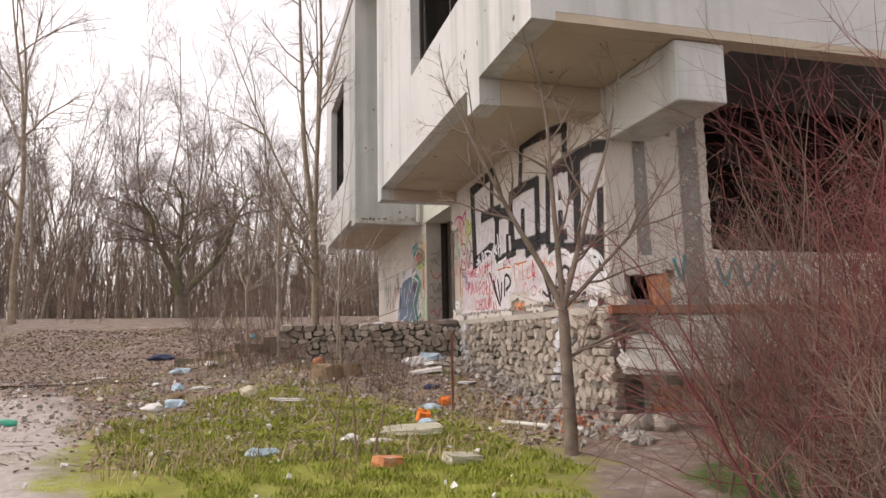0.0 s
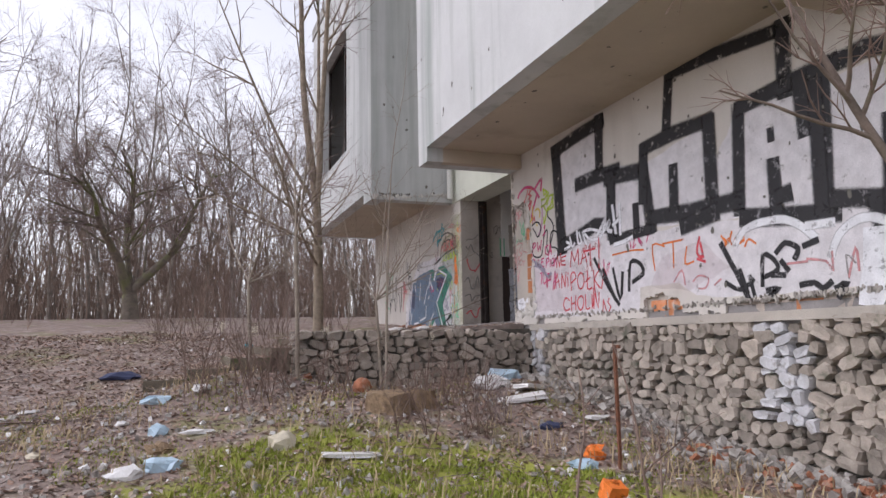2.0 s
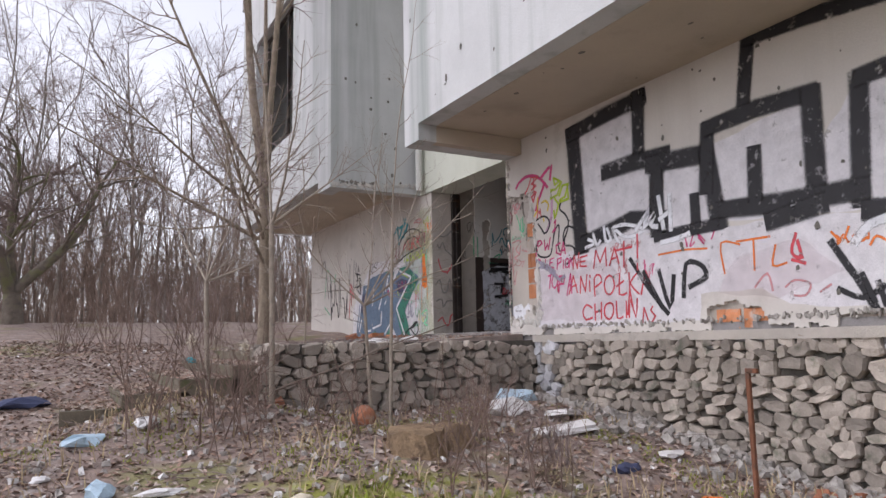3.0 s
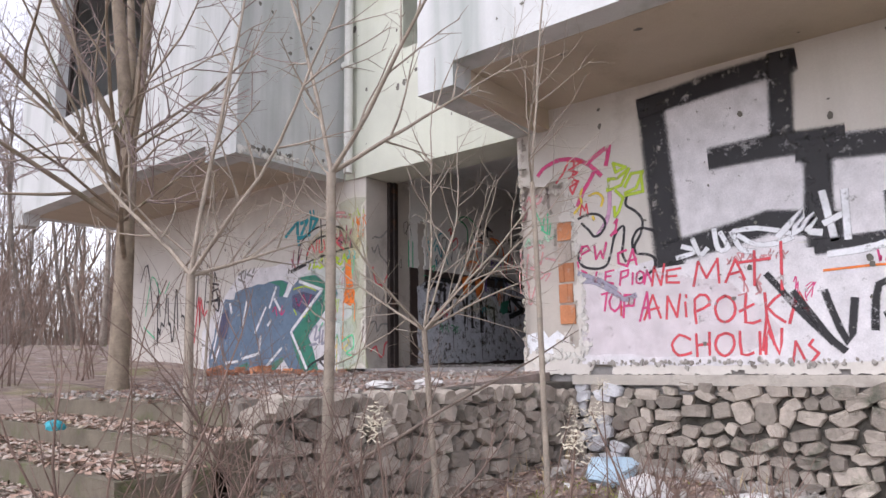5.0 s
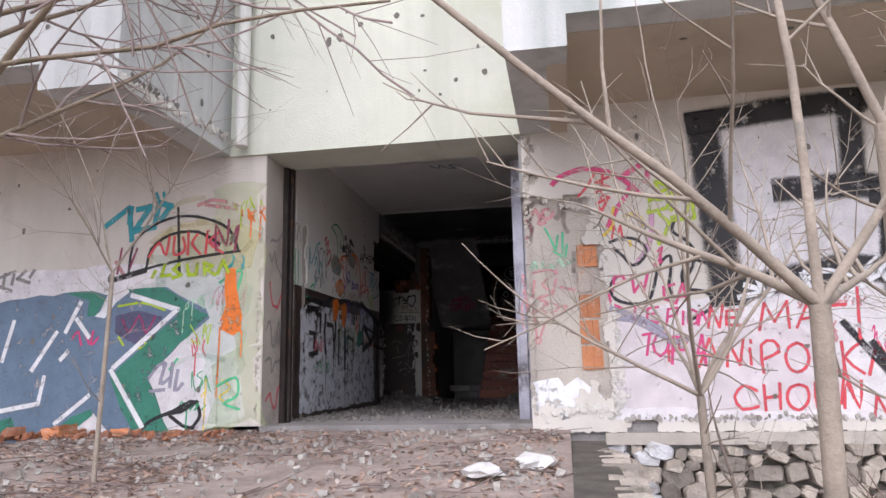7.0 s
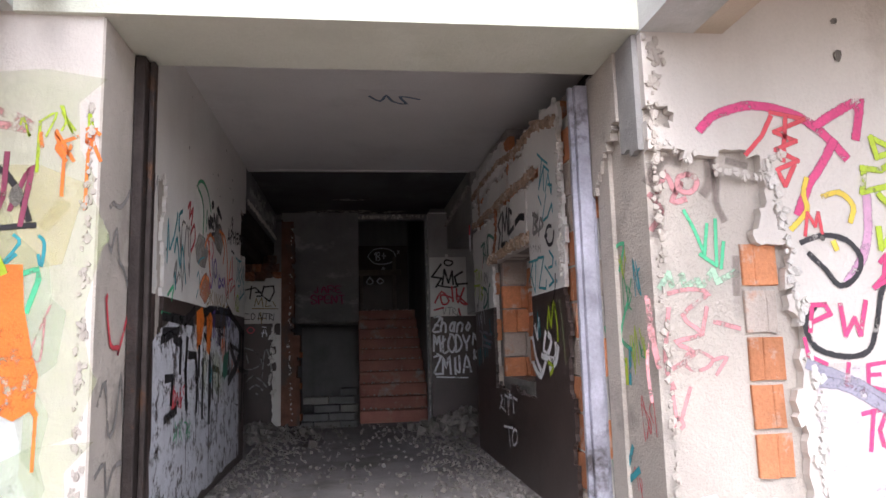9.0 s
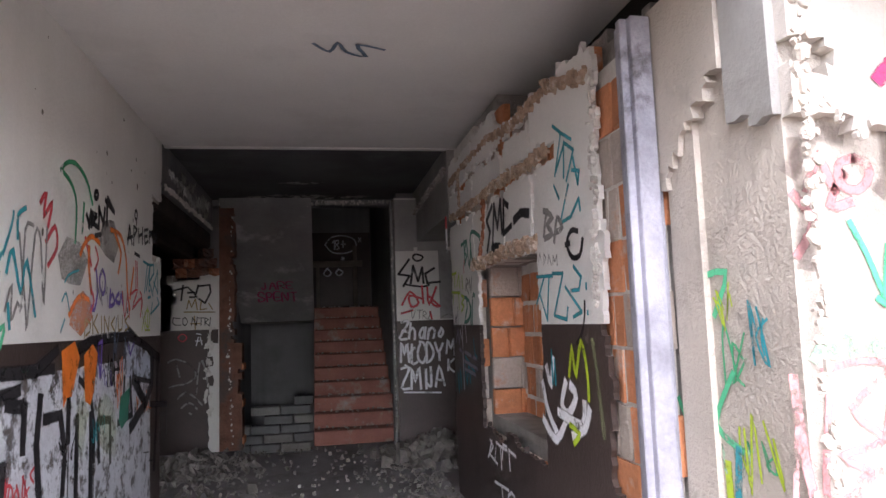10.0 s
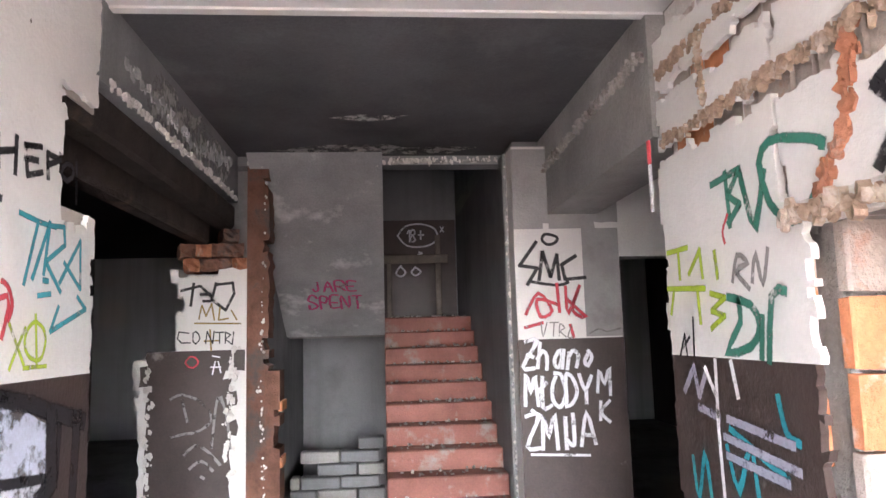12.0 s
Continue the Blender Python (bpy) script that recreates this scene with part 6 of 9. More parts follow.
spray(wall_right, on_right, pts("7.68,3.21 7.69,2.98 7.68,2.75;7.76,3.18 7.69,3.09;7.57,3.21 7.54,3.1"), 0.023, P_WHITE, "white sprayed line", smooth_n=1)
spray(wall_right, on_right, pts("6.95,2.5 6.87,2.47 7.02,2.38;6.84,2.39 6.79,2.51 6.7,2.5;6.66,2.43 6.63,2.52 6.55,2.52"), 0.02, P_WHITE, "white sprayed words on the dado", smooth_n=1)
spray(wall_right, on_right, pts("6.9,2.5 6.98,2.41 6.78,2.38;6.68,2.37 6.69,2.5 6.54,2.5;6.49,2.4 6.5,2.51 6.36,2.5;6.86,2.26 6.54,2.28;6.7,2.27 6.66,2.13;6.48,2.28 6.42,2.27 6.4,2.23 6.43,2.19 6.5,2.16 6.56,2.16 6.58,2.2 6.55,2.25 6.48,2.28"), 0.02, P_WHITE, "white sprayed words on the dado", smooth_n=1)
# on the walls by the stair
W = panel_right
spray(panel_right, on_panel_right, pts("13.75,3.93 13.87,3.77 13.75,3.75 13.82,3.64;13.74,3.67 13.71,3.86 13.66,3.69 13.61,3.84 13.6,3.67;13.48,3.83 13.58,3.77 13.56,3.67 13.42,3.68"), 0.024, P_BLACK, "bold black sprayed tag", smooth_n=1)
spray(panel_right, on_panel_right, pts("13.66,3.98 13.62,3.97 13.6,3.95 13.62,3.92 13.66,3.91 13.69,3.92 13.71,3.95 13.69,3.98 13.66,3.98;13.8,3.66 13.62,3.63 13.54,3.65"), 0.02, P_BLACK, "black sprayed ring", smooth_n=2)
spray(panel_right, on_panel_right, pts("13.84,3.44 13.75,3.58 13.66,3.46 13.74,3.42 13.76,3.54 13.62,3.5;13.62,3.64 13.61,3.45;13.56,3.62 13.55,3.44 13.46,3.63 13.52,3.46 13.43,3.41 13.55,3.53;13.54,3.36 13.52,3.28;13.85,3.35 13.73,3.38"), 0.021, P_RED, "red sprayed tag")
spray(panel_right, on_panel_right, pts("13.74,3.38 13.73,3.29 13.7,3.38;13.68,3.38 13.62,3.38;13.65,3.38 13.66,3.29;13.62,3.29 13.61,3.37 13.58,3.34 13.61,3.32 13.57,3.28;13.53,3.36 13.56,3.28 13.52,3.28;13.41,3.3 13.34,3.33 13.29,3.31 13.19,3.33"), 0.008, P_GREY, "small grey tag")
word(W, on_panel_right, "Zhano", (13.88, 3.08), 0.17, -1, P_WHITE, 0.026, "white sprayed word", aspect=0.5, slant=0.15)
word(W, on_panel_right, "MŁODY", (13.87, 2.83), 0.2, -1, P_WHITE, 0.026, "white sprayed word", aspect=0.42, gap=0.1)
word(W, on_panel_right, "ŻMIJA", (13.87, 2.56), 0.2, -1, P_WHITE, 0.026, "white sprayed word", aspect=0.48, gap=0.12)
spray(W, on_panel_right, pts("13.84,2.52 13.45,2.5"), 0.018, P_WHITE, "white sprayed line")
word(W, on_panel_right, "K", (13.36, 2.72), 0.13, -1, P_WHITE, 0.022, "white sprayed letter")
word(W, on_panel_right, "M", (13.37, 2.9), 0.16, -1, P_WHITE, 0.022, "white sprayed letter")
W = panel_left
spray(panel_left, on_panel_left, pts("16.27,3.69 16.14,3.72;16.18,3.74 16.2,3.58;16.13,3.72 16.03,3.62;16.02,3.74 16.05,3.62 15.95,3.54 15.89,3.66 15.9,3.74 16.01,3.73;16.13,3.66 16.06,3.66;16.11,3.61 16.06,3.61"), 0.02, P_BLACK, "black sprayed tag", smooth_n=1)
spray(panel_left, on_panel_left, pts("16.14,3.48 16.12,3.58 16.09,3.5 16.05,3.59 16.03,3.47;15.99,3.56 16,3.47 15.93,3.48;15.91,3.54 15.87,3.47;16.17,3.45 15.84,3.44;16.06,3.4 16.05,3.25;16.1,3.32 16,3.32"), 0.011, P_BROWN, "ochre sprayed word", smooth_n=1)
spray(panel_left, on_panel_left, pts("16.21,3.38 16.28,3.39 16.29,3.34 16.26,3.31 16.2,3.31;16.16,3.39 16.14,3.37 16.13,3.34 16.14,3.32 16.16,3.3 16.18,3.32 16.18,3.35 16.18,3.38 16.16,3.39;16.09,3.3 16.08,3.39 16.04,3.3 16.03,3.39;16.02,3.38 15.96,3.38;15.99,3.38 15.99,3.3;15.95,3.3 15.95,3.38 15.91,3.36 15.95,3.33 15.9,3.29;15.9,3.29 15.89,3.38"), 0.009, P_BLACK, "black sprayed word", smooth_n=1)
spray(panel_left, on_panel_left, pts("16.33,2.91 16.25,2.94 16.11,2.88 16.04,2.76 16.13,2.68 16.25,2.66 16.32,2.64;16.25,2.9 16.21,2.75;16.04,2.56 16,2.91 15.94,2.8 15.91,2.55"), 0.02, P_GREY, "grey sprayed letters")
spray(panel_left, on_panel_left, pts("16.23,2.52 16.15,2.58 16.06,2.53 15.98,2.44;16.19,2.42 16.11,2.47 16.03,2.4;16.11,2.36 16.09,2.35"), 0.022, P_GREY, "grey sprayed arcs")
spray(panel_left, on_panel_left, pts("16.19,3.21 16.16,3.2 16.14,3.17 16.16,3.14 16.18,3.13 16.21,3.14 16.23,3.17 16.21,3.2 16.19,3.21"), 0.013, P_RED, "small red tag")
spray(panel_left, on_panel_left, pts("16.04,3.21 15.99,3.2;16.02,3.17 16.04,3.08;16,3.17 15.98,3.09;16.05,3.13 15.98,3.13"), 0.011, P_WHITE, "small white tag")
word(stair, lambda a, b, off: tuple(Vector(on_soffit(a, b, off)) - Vector((10.55, 14.3, FLOOR))), "JARE", (15.46, 0.2), 0.15, -1, P_PINK, 0.02, "magenta sprayed word", aspect=0.6)
word(stair, lambda a, b, off: tuple(Vector(on_soffit(a, b, off)) - Vector((10.55, 14.3, FLOOR))), "SPENT", (15.5, -0.08), 0.2, -1, P_PINK, 0.022, "magenta sprayed word", aspect=0.42)
back = next(o for o in scene.objects if o.name == "landing_dado")
word(back, on_back, "18+", (14.49, 4.51), 0.14, -1, P_WHITE, 0.02, "white sprayed age mark", aspect=0.6)
spray(back, on_back, pts("14.6,4.58 14.5,4.7 14.3,4.73 14.12,4.66 14.1,4.52 14.25,4.44 14.48,4.45 14.6,4.58"), 0.022, P_WHITE, "white sprayed ring")
word(back, on_back, "X", (14.05, 4.62), 0.07, -1, P_WHITE, 0.016)
word(back, on_back, "do"[1:] + "o", (14.62, 4.05), 0.22, -1, P_WHITE, 0.024, "white sprayed tag", aspect=0.7)
word(back, on_back, "*", (14.35, 4.25), 0.12, -1, P_WHITE, 0.014)
spray(structure("ceiling_tag_plate", boxes((5.9, 6.3, 14.3, 14.8, CEILING - 0.002, CEILING - 0.0005)), M_CEIL, "patch of ceiling plaster", "ceiling"), lambda a, b, off: (a, b, CEILING - 0.002 - off), [[(6.0, 14.72), (6.1, 14.64), (5.98, 14.6), (6.1, 14.55), (6.15, 14.45), (6.0, 14.5), (6.05, 14.36)]], 0.02, P_BLUE, "blue sprayed tag")
part("bare_plaster", slab("x", 9.9945, 9.9985, steps(13.17, 13.9, 0.04), steps(4.02, 4.58, 0.04), lambda u, v: v > 4.02 + 0.02 + 0.02 * rough_edge(u, v, 71.0), jitter=0.008), M_PANELGREY, panel_right, "bare grey plaster above the white paint")
part("bare_plaster", slab("x", 9.9945, 9.9985, steps(13.175, 13.43, 0.04), steps(3.28, 4.02, 0.04), lambda u, v: u < 13.43 - 0.015, jitter=0.006), M_PANELGREY, panel_right, "grey plaster beside the doorway")
# on the bare pier beside the entrance
def on_pier(a, b, off):
    return (4.078 - off, a, b)


def on_reveal(a, b, off):
    return (a, 13.58 + off, b)


spray(wall_west, on_pier, pts("13.53,3.54 13.49,3.62 13.45,3.54 13.42,3.59 13.47,3.5 13.41,3.51;13.57,3.53 13.52,3.46 13.57,3.38;13.39,3.62 13.36,3.61 13.35,3.58 13.37,3.55 13.4,3.54 13.43,3.55 13.44,3.58 13.43,3.61 13.39,3.62;13.61,3.09 13.6,2.93 13.58,2.8"), 0.024, P_FADED, "faded red sprayed tag")
spray(wall_west, on_pier, pts("13.57,3.59 13.5,3.68 13.43,3.68;13.29,3.71 13.29,3.59 13.32,3.54;13.53,3.47 13.55,3.36"), 0.05, P_SOOT2, "brown soot stain")
spray(wall_west, on_pier, pts("13.28,3.72 13.26,3.6 13.27,3.5 13.24,3.42;13.56,3.66 13.54,3.5;13.2,3.68 13.12,3.66;13.2,3.25 13.21,3.1"), 0.035, P_SOOT2, "dark soot streaks", seed=8)
spray(wall_west, on_pier, pts("13.42,3.46 13.38,3.38 13.34,3.27 13.32,3.4;13.36,3.27 13.29,3.22 13.28,3.42;13.25,3.32 13.27,3.21"), 0.016, P_GREEN2, "green sprayed tag", smooth_n=1)
spray(wall_west, on_pier, pts("13.55,3.13 13.51,3.19 13.5,3.14 13.45,3.18 13.44,3.13 13.38,3.16 13.37,3.12 13.31,3.2 13.29,3.15 13.21,3.19 13.16,3.16 13.11,3.2 13.1,3.14"), 0.026, P_FADEDG, "green sprayed word", smooth_n=1)
spray(wall_west, on_pier, pts("13.53,3.1 13.43,3.12 13.34,3.1 13.46,3.01 13.38,2.93 13.5,2.9 13.42,2.85 13.52,2.79;13.35,3.04 13.38,2.93;13.32,2.98 13.21,2.95;13.52,3.04 13.55,2.82 13.52,2.71"), 0.018, P_FADED, "faded red sprayed tag")
spray(wall_west, on_pier, pts("13.4,2.86 13.36,2.84 13.34,2.82 13.37,2.79 13.41,2.78 13.45,2.79 13.47,2.82 13.45,2.85 13.4,2.86;13.53,2.71 13.52,2.58;13.5,2.58 13.45,2.71;13.51,2.59 13.5,2.58 13.49,2.56 13.5,2.55 13.51,2.54 13.53,2.55 13.53,2.56 13.53,2.58 13.51,2.59;13.34,2.82 13.28,2.83 13.33,2.76;13.6,3.04 13.63,2.82 13.62,2.66"), 0.014, P_FADED, "faded red sprayed tag")
spray(wall_west, on_reveal, pts("4.52,3.35 4.36,3.36 4.43,3.24;4.5,3.25 4.57,3.04;4.36,3.08 4.46,2.93 4.34,2.87;4.67,2.98 4.59,2.85"), 0.02, P_GREEN2, "green and teal sprayed tag")
spray(wall_west, on_reveal, pts("4.36,2.87 4.38,2.72;4.4,2.43 4.5,2.27 4.34,2.34"), 0.03, P_TEAL, "teal sprayed tag")
spray(wall_west, on_reveal, pts("4.52,2.82 4.51,2.69;4.42,2.82 4.42,2.72"), 0.035, P_LIME, "lime sprayed dabs")
filled(wall_west, on_pier, [(13.56, 1.9), (13.55, 2.22), (13.4, 2.28), (13.3, 2.2), (13.2, 2.3), (13.05, 2.15), (13.0, 1.9)], P_WHITE, "flaking white paint", off=0.0045, rough=0.03)
# torn plaster left on the upper part of the reveal
part("plaster_remnant", slab("y", 13.576, 13.606, steps(4.075, 4.27, 0.03), steps(3.7, 4.255, 0.03), lambda u, v: v > 3.73 + 0.25 * (u - 4.08) + 0.02 * rough_edge(u, v, 15.0, 6.0), jitter=0.008), M_PANELGREY, wall_west, "torn grey plaster on the reveal")
part("plaster_remnant", slab("y", 13.576, 13.618, steps(4.275, 4.66, 0.03), steps(3.5, 4.255, 0.03), lambda u, v: v > 3.93 - 0.9 * max(0.0, u - 4.34) + 0.05 * rough_edge(u, v, 27.0, 6.0), jitter=0.012), M_PIER, wall_west, "flaking plaster on the reveal")
# jambs of the entrance
jamb = structure("jamb_left", boxes((4.062, 4.62, 15.81, 15.868, 1.75, 4.255)), M_PIER, "chipped plaster jamb of the entrance", "jamb")
structure("jamb_right", boxes((4.452, 4.62, 13.5, 13.6, 1.75, 4.255)), M_PIER, "chipped plaster jamb of the entrance", "jamb")
for k in range(6):
    z = 2.0 + 0.3 * k
    spray(jamb, lambda a, b, off: (a, 15.81 - off, b), [scribble(rnd, 4.15, z, 0.3, 0.25, 6)], 0.02, P_GREY if k % 3 else P_RED, "scrawled spray tag")

# broken opening on the left: a charred beam, and a brick stub
burnt = thing("charred_beam", (8.9, 15.95, 4.28), "charred broken timber lintel hanging in the opening", "beam")
part("timber", boxes((-1.12, 1.75, -0.05, 0.1, -0.13, 0.05), bevel=0.02), M_CHAR, burnt)
part("timber", boxes((-1.1, 1.7, 0.12, 0.25, -0.25, -0.08), bevel=0.02), M_CHAR, burnt)
structure("pier_left", slab("x", 10.601, 10.84, steps(15.56, 15.8, 0.04), steps(FLOOR, 4.69, 0.04), lambda u, v: u > 15.64 + 0.05 * rough_edge(u, v, 3.0, 4.0) - 0.08 * (v < 3.1), jitter=0.012), M_BRICKSOOT, "broken edge of a sooty brick pier", "wall")
structure("ceiling_lip", boxes((8.1, 8.15, 13.58, 15.88, CEILING - 0.012, CEILING - 0.001)), M_CEIL, "plaster lip across the ceiling", "ceiling")
structure("stair_header", boxes((10.581, 10.75, 13.6, 15.9, 4.62, 4.95)), M_GREYWALL, "stained beam over the stair", "beam")
structure("stair_post", boxes((10.2, 10.34, 13.851, 13.93, FLOOR, 4.6), bevel=0.008), M_GREYWALL, "chipped plaster edge beside the stair", "wall")

# cellar wall below the flight, with stepped blocks
blocks = thing("block_pile", (12.9, 15.3, 0.2), "stacked pale building blocks under the flight", "blocks")
for i in range(9):
    for j in range(3):
        y0 = max(-0.49, -0.62 + 0.42 * j + 0.18 * (i % 2))
        y1 = min(0.49, -0.21 + 0.42 * j + 0.18 * (i % 2))
        if y1 - y0 > 0.08 and not (i > 5 and j > 1) and not (i > 7 and j > 0):
            part("block", boxes((0.01 * ((i + j) % 3), 0.2, y0, y1, 0.9 + 0.13 * i, 1.02 + 0.13 * i), bevel=0.014), M_GREYWALL if (i * 2 + j) % 3 else M_CONCRETE, blocks)
part("base_block", boxes((0.02, 0.3, -0.49, 0.49, 0.0, 0.89), bevel=0.01), M_CONCRETE, blocks)

rail = thing("landing_rail", (13.3, 14.3, 3.51), "makeshift wooden rail across the landing", "railing")
part("post", boxes((0, 0.05, -0.17, -0.11, 0, 0.95), bevel=0.006), M_WOOD, rail)
part("post", boxes((0, 0.05, 0.4, 0.45, 0, 0.7), bevel=0.006), M_WOOD, rail)
part("bar", boxes((-0.03, 0.0, -0.25, 0.5, 0.62, 0.72), bevel=0.006), M_WOOD, rail)
tape = thing("warning_tape", (8.08, 13.68, 3.9), "scrap of red and white warning tape on the wall edge", "tape")
part("strip", boxes((0, 0.02, 0, 0.012, 0.1, 0.2), bevel=0.002), P_RED, tape)
part("strip", boxes((0.0, 0.015, 0.0, 0.012, -0.1, 0.098), bevel=0.002), P_WHITE, tape)


# rubble and grit on the floor
def grit(name, spots, count, size, mat, seed, label, category="rubble"):
    rnd, verts, faces = random.Random(seed), [], []
    for _ in range(count):
        x, y, z, s = spots(rnd)
        s *= size * rnd.uniform(0.4, 1.5)
        m = Matrix.Translation((x, y, z + s * 0.3)) @ pose(0, 0, 0, rnd.uniform(0, 360), rnd.uniform(0, 360), rnd.uniform(0, 360))
        i = len(verts)
        for k in range(8):
            corner = Vector(((k & 1) - 0.5, (((k >> 1) & 1) - 0.5) * 0.8, (((k >> 2) & 1) - 0.5) * 0.55)) * s
            verts.append(tuple(m @ (corner + Vector((rnd.uniform(-1, 1), rnd.uniform(-1, 1), rnd.uniform(-1, 1))) * s * 0.18)))
        for f in ((0, 1, 3, 2), (4, 6, 7, 5), (0, 4, 5, 1), (2, 3, 7, 6), (0, 2, 6, 4), (1, 5, 7, 3)):
            faces.append(tuple(i + q for q in f))
    return tagged(part(name, mesh_of(name, verts, faces), mat), label, category, kind="stuff")


def floor_spot(rnd):
    x = rnd.uniform(4.6, 10.4)
    side = rnd.random()
    y = 15.86 - abs(rnd.gauss(0, 0.28)) if side < 0.4 else (13.68 + abs(rnd.gauss(0, 0.3)) if side < 0.8 else rnd.uniform(13.7, 15.8))
    return x, min(max(y, 13.68), 15.85), FLOOR, 1.0


def heap_spot(rnd):
    a, r = rnd.uniform(0, 2 * math.pi), abs(rnd.gauss(0, 0.3))
    x, y = 9.55 + 1.2 * r * math.cos(a), 13.55 + r * math.sin(a)
    return min(x, 9.97), max(13.2, y), FLOOR + max(0.0, 0.2 - 0.35 * r) * rnd.random(), 1.4


def heap_left(rnd):
    a, r = rnd.uniform(0, 2 * math.pi), abs(rnd.gauss(0, 0.3))
    return 9.6 + 1.5 * r * math.cos(a), 16.0 + r * math.sin(a), FLOOR + max(0.0, 0.12 - 0.3 * r) * rnd.random(), 1.2


grit("floor_rubble", floor_spot, 2200, 0.022, M_GRIT, 8, "crumbled plaster and grit along the walls")
grit("rubble_heap", heap_spot, 420, 0.06, M_GRIT, 9, "heap of broken plaster by the stair")
grit("rubble_heap", heap_left, 350, 0.05, M_GRIT, 10, "heap of broken plaster at the opening")
grit("stair_grit", lambda r: (lambda i: (10.57 + 0.262 * i + r.uniform(0.02, 0.24), r.uniform(13.88, 14.75), FLOOR + 0.158 * (i + 1), 0.8))(r.randrange(10)), 260, 0.025, M_RUBBLE, 12, "plaster crumbs on the steps")

# white drainpipe beside the entrance
pipe = thing("drainpipe", (3.93, 16.0, 4.3), "white square-jointed drainpipe with algae", "drainpipe")
for k in range(4):
    bm = bmesh.new()
    bmesh.ops.create_cone(bm, cap_ends=True, segments=14, radius1=0.055, radius2=0.055, depth=1.38, matrix=Matrix.Translation((0, 0, 0.7 + 1.4 * k)))
    part("pipe_length", bm, M_PIPE, pipe)
    part("collar", boxes((-0.07, 0.07, -0.07, 0.07, 1.38 + 1.4 * k, 1.45 + 1.4 * k), bevel=0.01), M_PIPE, pipe)
# window frames left in the openings
for nm, x, y0, y1, z0, z1 in (("window_1", 2.6, 18.25, 21.1, 5.75, 8.6), ("window_2", 4.3, 14.0, 15.16, 5.72, 7.4), ("window_3", 2.65, 7.9, 10.55, 5.75, 8.2)):
    w = tagged(new(nm), "empty window with remains of a dark frame", "window", kind="structure")
    w.matrix_basis = pose(x, (y0 + y1) / 2, z0)
    h, b = z1 - z0, (y1 - y0) / 2
    for a0, a1, c0, c1 in ((-b, -b + 0.06, 0, h), (b - 0.06, b, 0, h), (-b + 0.061, b - 0.061, h - 0.06, h), (-b * 0.35, -b * 0.35 + 0.05, 0, h - 0.061)):
        part("window_frame", boxes((0, 0.06, a0, a1, c0, c1), bevel=0.004), M_METAL, w)


# ---- litter, slabs and rubble outdoors ----
def lump(name, at, dims, mat, label, category, seed, rot=(0, 0, 0), crush=0.25, sub=2, group=""):
    """A crumpled or worn lump: a ball squeezed and creased."""
    bm = bmesh.new()
    bmesh.ops.create_icosphere(bm, subdivisions=sub, radius=0.5)
    for v in bm.verts:
        n = noise.noise_vector(v.co * 3.2 + Vector((seed, seed * 1.7, 0)))
        v.co += n * crush
        v.co = Vector((v.co.x * dims[0], v.co.y * dims[1], max(-0.3, v.co.z) * dims[2]))
    ob = part(name, bm, mat)
    ob.matrix_basis = pose(*at, *rot)
    return tagged(ob, label, category, group)


def chip(name, at, dims, mat, label, category, seed, rot=(0, 0, 0), group=""):
    """A broken slab or brick with knocked-off corners."""
    rnd, bm = random.Random(seed), bmesh.new()
    box(bm, -dims[0] / 2, dims[0] / 2, -dims[1] / 2, dims[1] / 2, 0, dims[2])
    bmesh.ops.subdivide_edges(bm, edges=bm.edges[:], cuts=2, use_grid_fill=True)
    for v in bm.verts:
        v.co += Vector((rnd.uniform(-1, 1) * dims[0], rnd.uniform(-1, 1) * dims[1], rnd.uniform(-1, 1) * dims[2])) * 0.06
    ob = part(name, bm, mat)
    ob.matrix_basis = pose(*at, *rot)
    return tagged(ob, label, category, group)


def gz(x, y, up=0.0):
    return (x, y, ground_z(x, y) + up)


LIT, STAKE = "litter on the ground", (2.6, 8.85)
lump("plastic_bag", gz(0.14, 6.84, 0.02), (0.32, 0.16, 0.12), P_BAGBLUE, "crumpled pale blue plastic bag in the grass", "bag", 1, (0, 0, 20), group=LIT)
chip("concrete_slab", gz(1.72, 7.45, 0.0), (0.62, 0.34, 0.06), M_SLAB, "broken mossy slab lying in the grass", "slab", 2, (4, -3, -12))
lump("paper_scrap", gz(1.05, 7.3, 0.01), (0.2, 0.16, 0.1), P_BAGWHITE, "crumpled white paper in the grass", "paper", 3, group=LIT)
lump("paper_scrap", gz(1.3, 7.1, 0.01), (0.28, 0.16, 0.07), P_BAGWHITE, "crumpled white paper in the grass", "paper", 4, group=LIT)
chip("brick_piece", gz(1.2, 6.15, 0.0), (0.24, 0.14, 0.08), M_BRICK, "broken orange brick in the grass", "brick", 5, (3, 5, 30))
chip("concrete_piece", gz(1.86, 6.1, 0.0), (0.3, 0.2, 0.08), M_SLAB, "broken pale concrete piece", "concrete", 6, (3, 5, 10))
lump("plastic_bag", gz(-1.15, 9.9, 0.02), (0.3, 0.2, 0.14), P_BAGWHITE, "crumpled white plastic bag", "bag", 7, group=LIT)
lump("plastic_bag", gz(2.85, 11.9, 0.02), (0.55, 0.35, 0.22), P_BAGWHITE, "torn white rubbish bag against the stone wall", "bag", 8, group=LIT)
lump("plastic_bag", gz(3.2, 12.3, 0.02), (0.5, 0.35, 0.28), P_BAGBLUE, "torn pale rubbish bag against the stone wall", "bag", 9, group=LIT)
chip("white_board", gz(2.75, 10.9, 0.02), (0.5, 0.22, 0.05), P_BAGWHITE, "broken white board on the debris", "board", 10, (6, -8, -20))
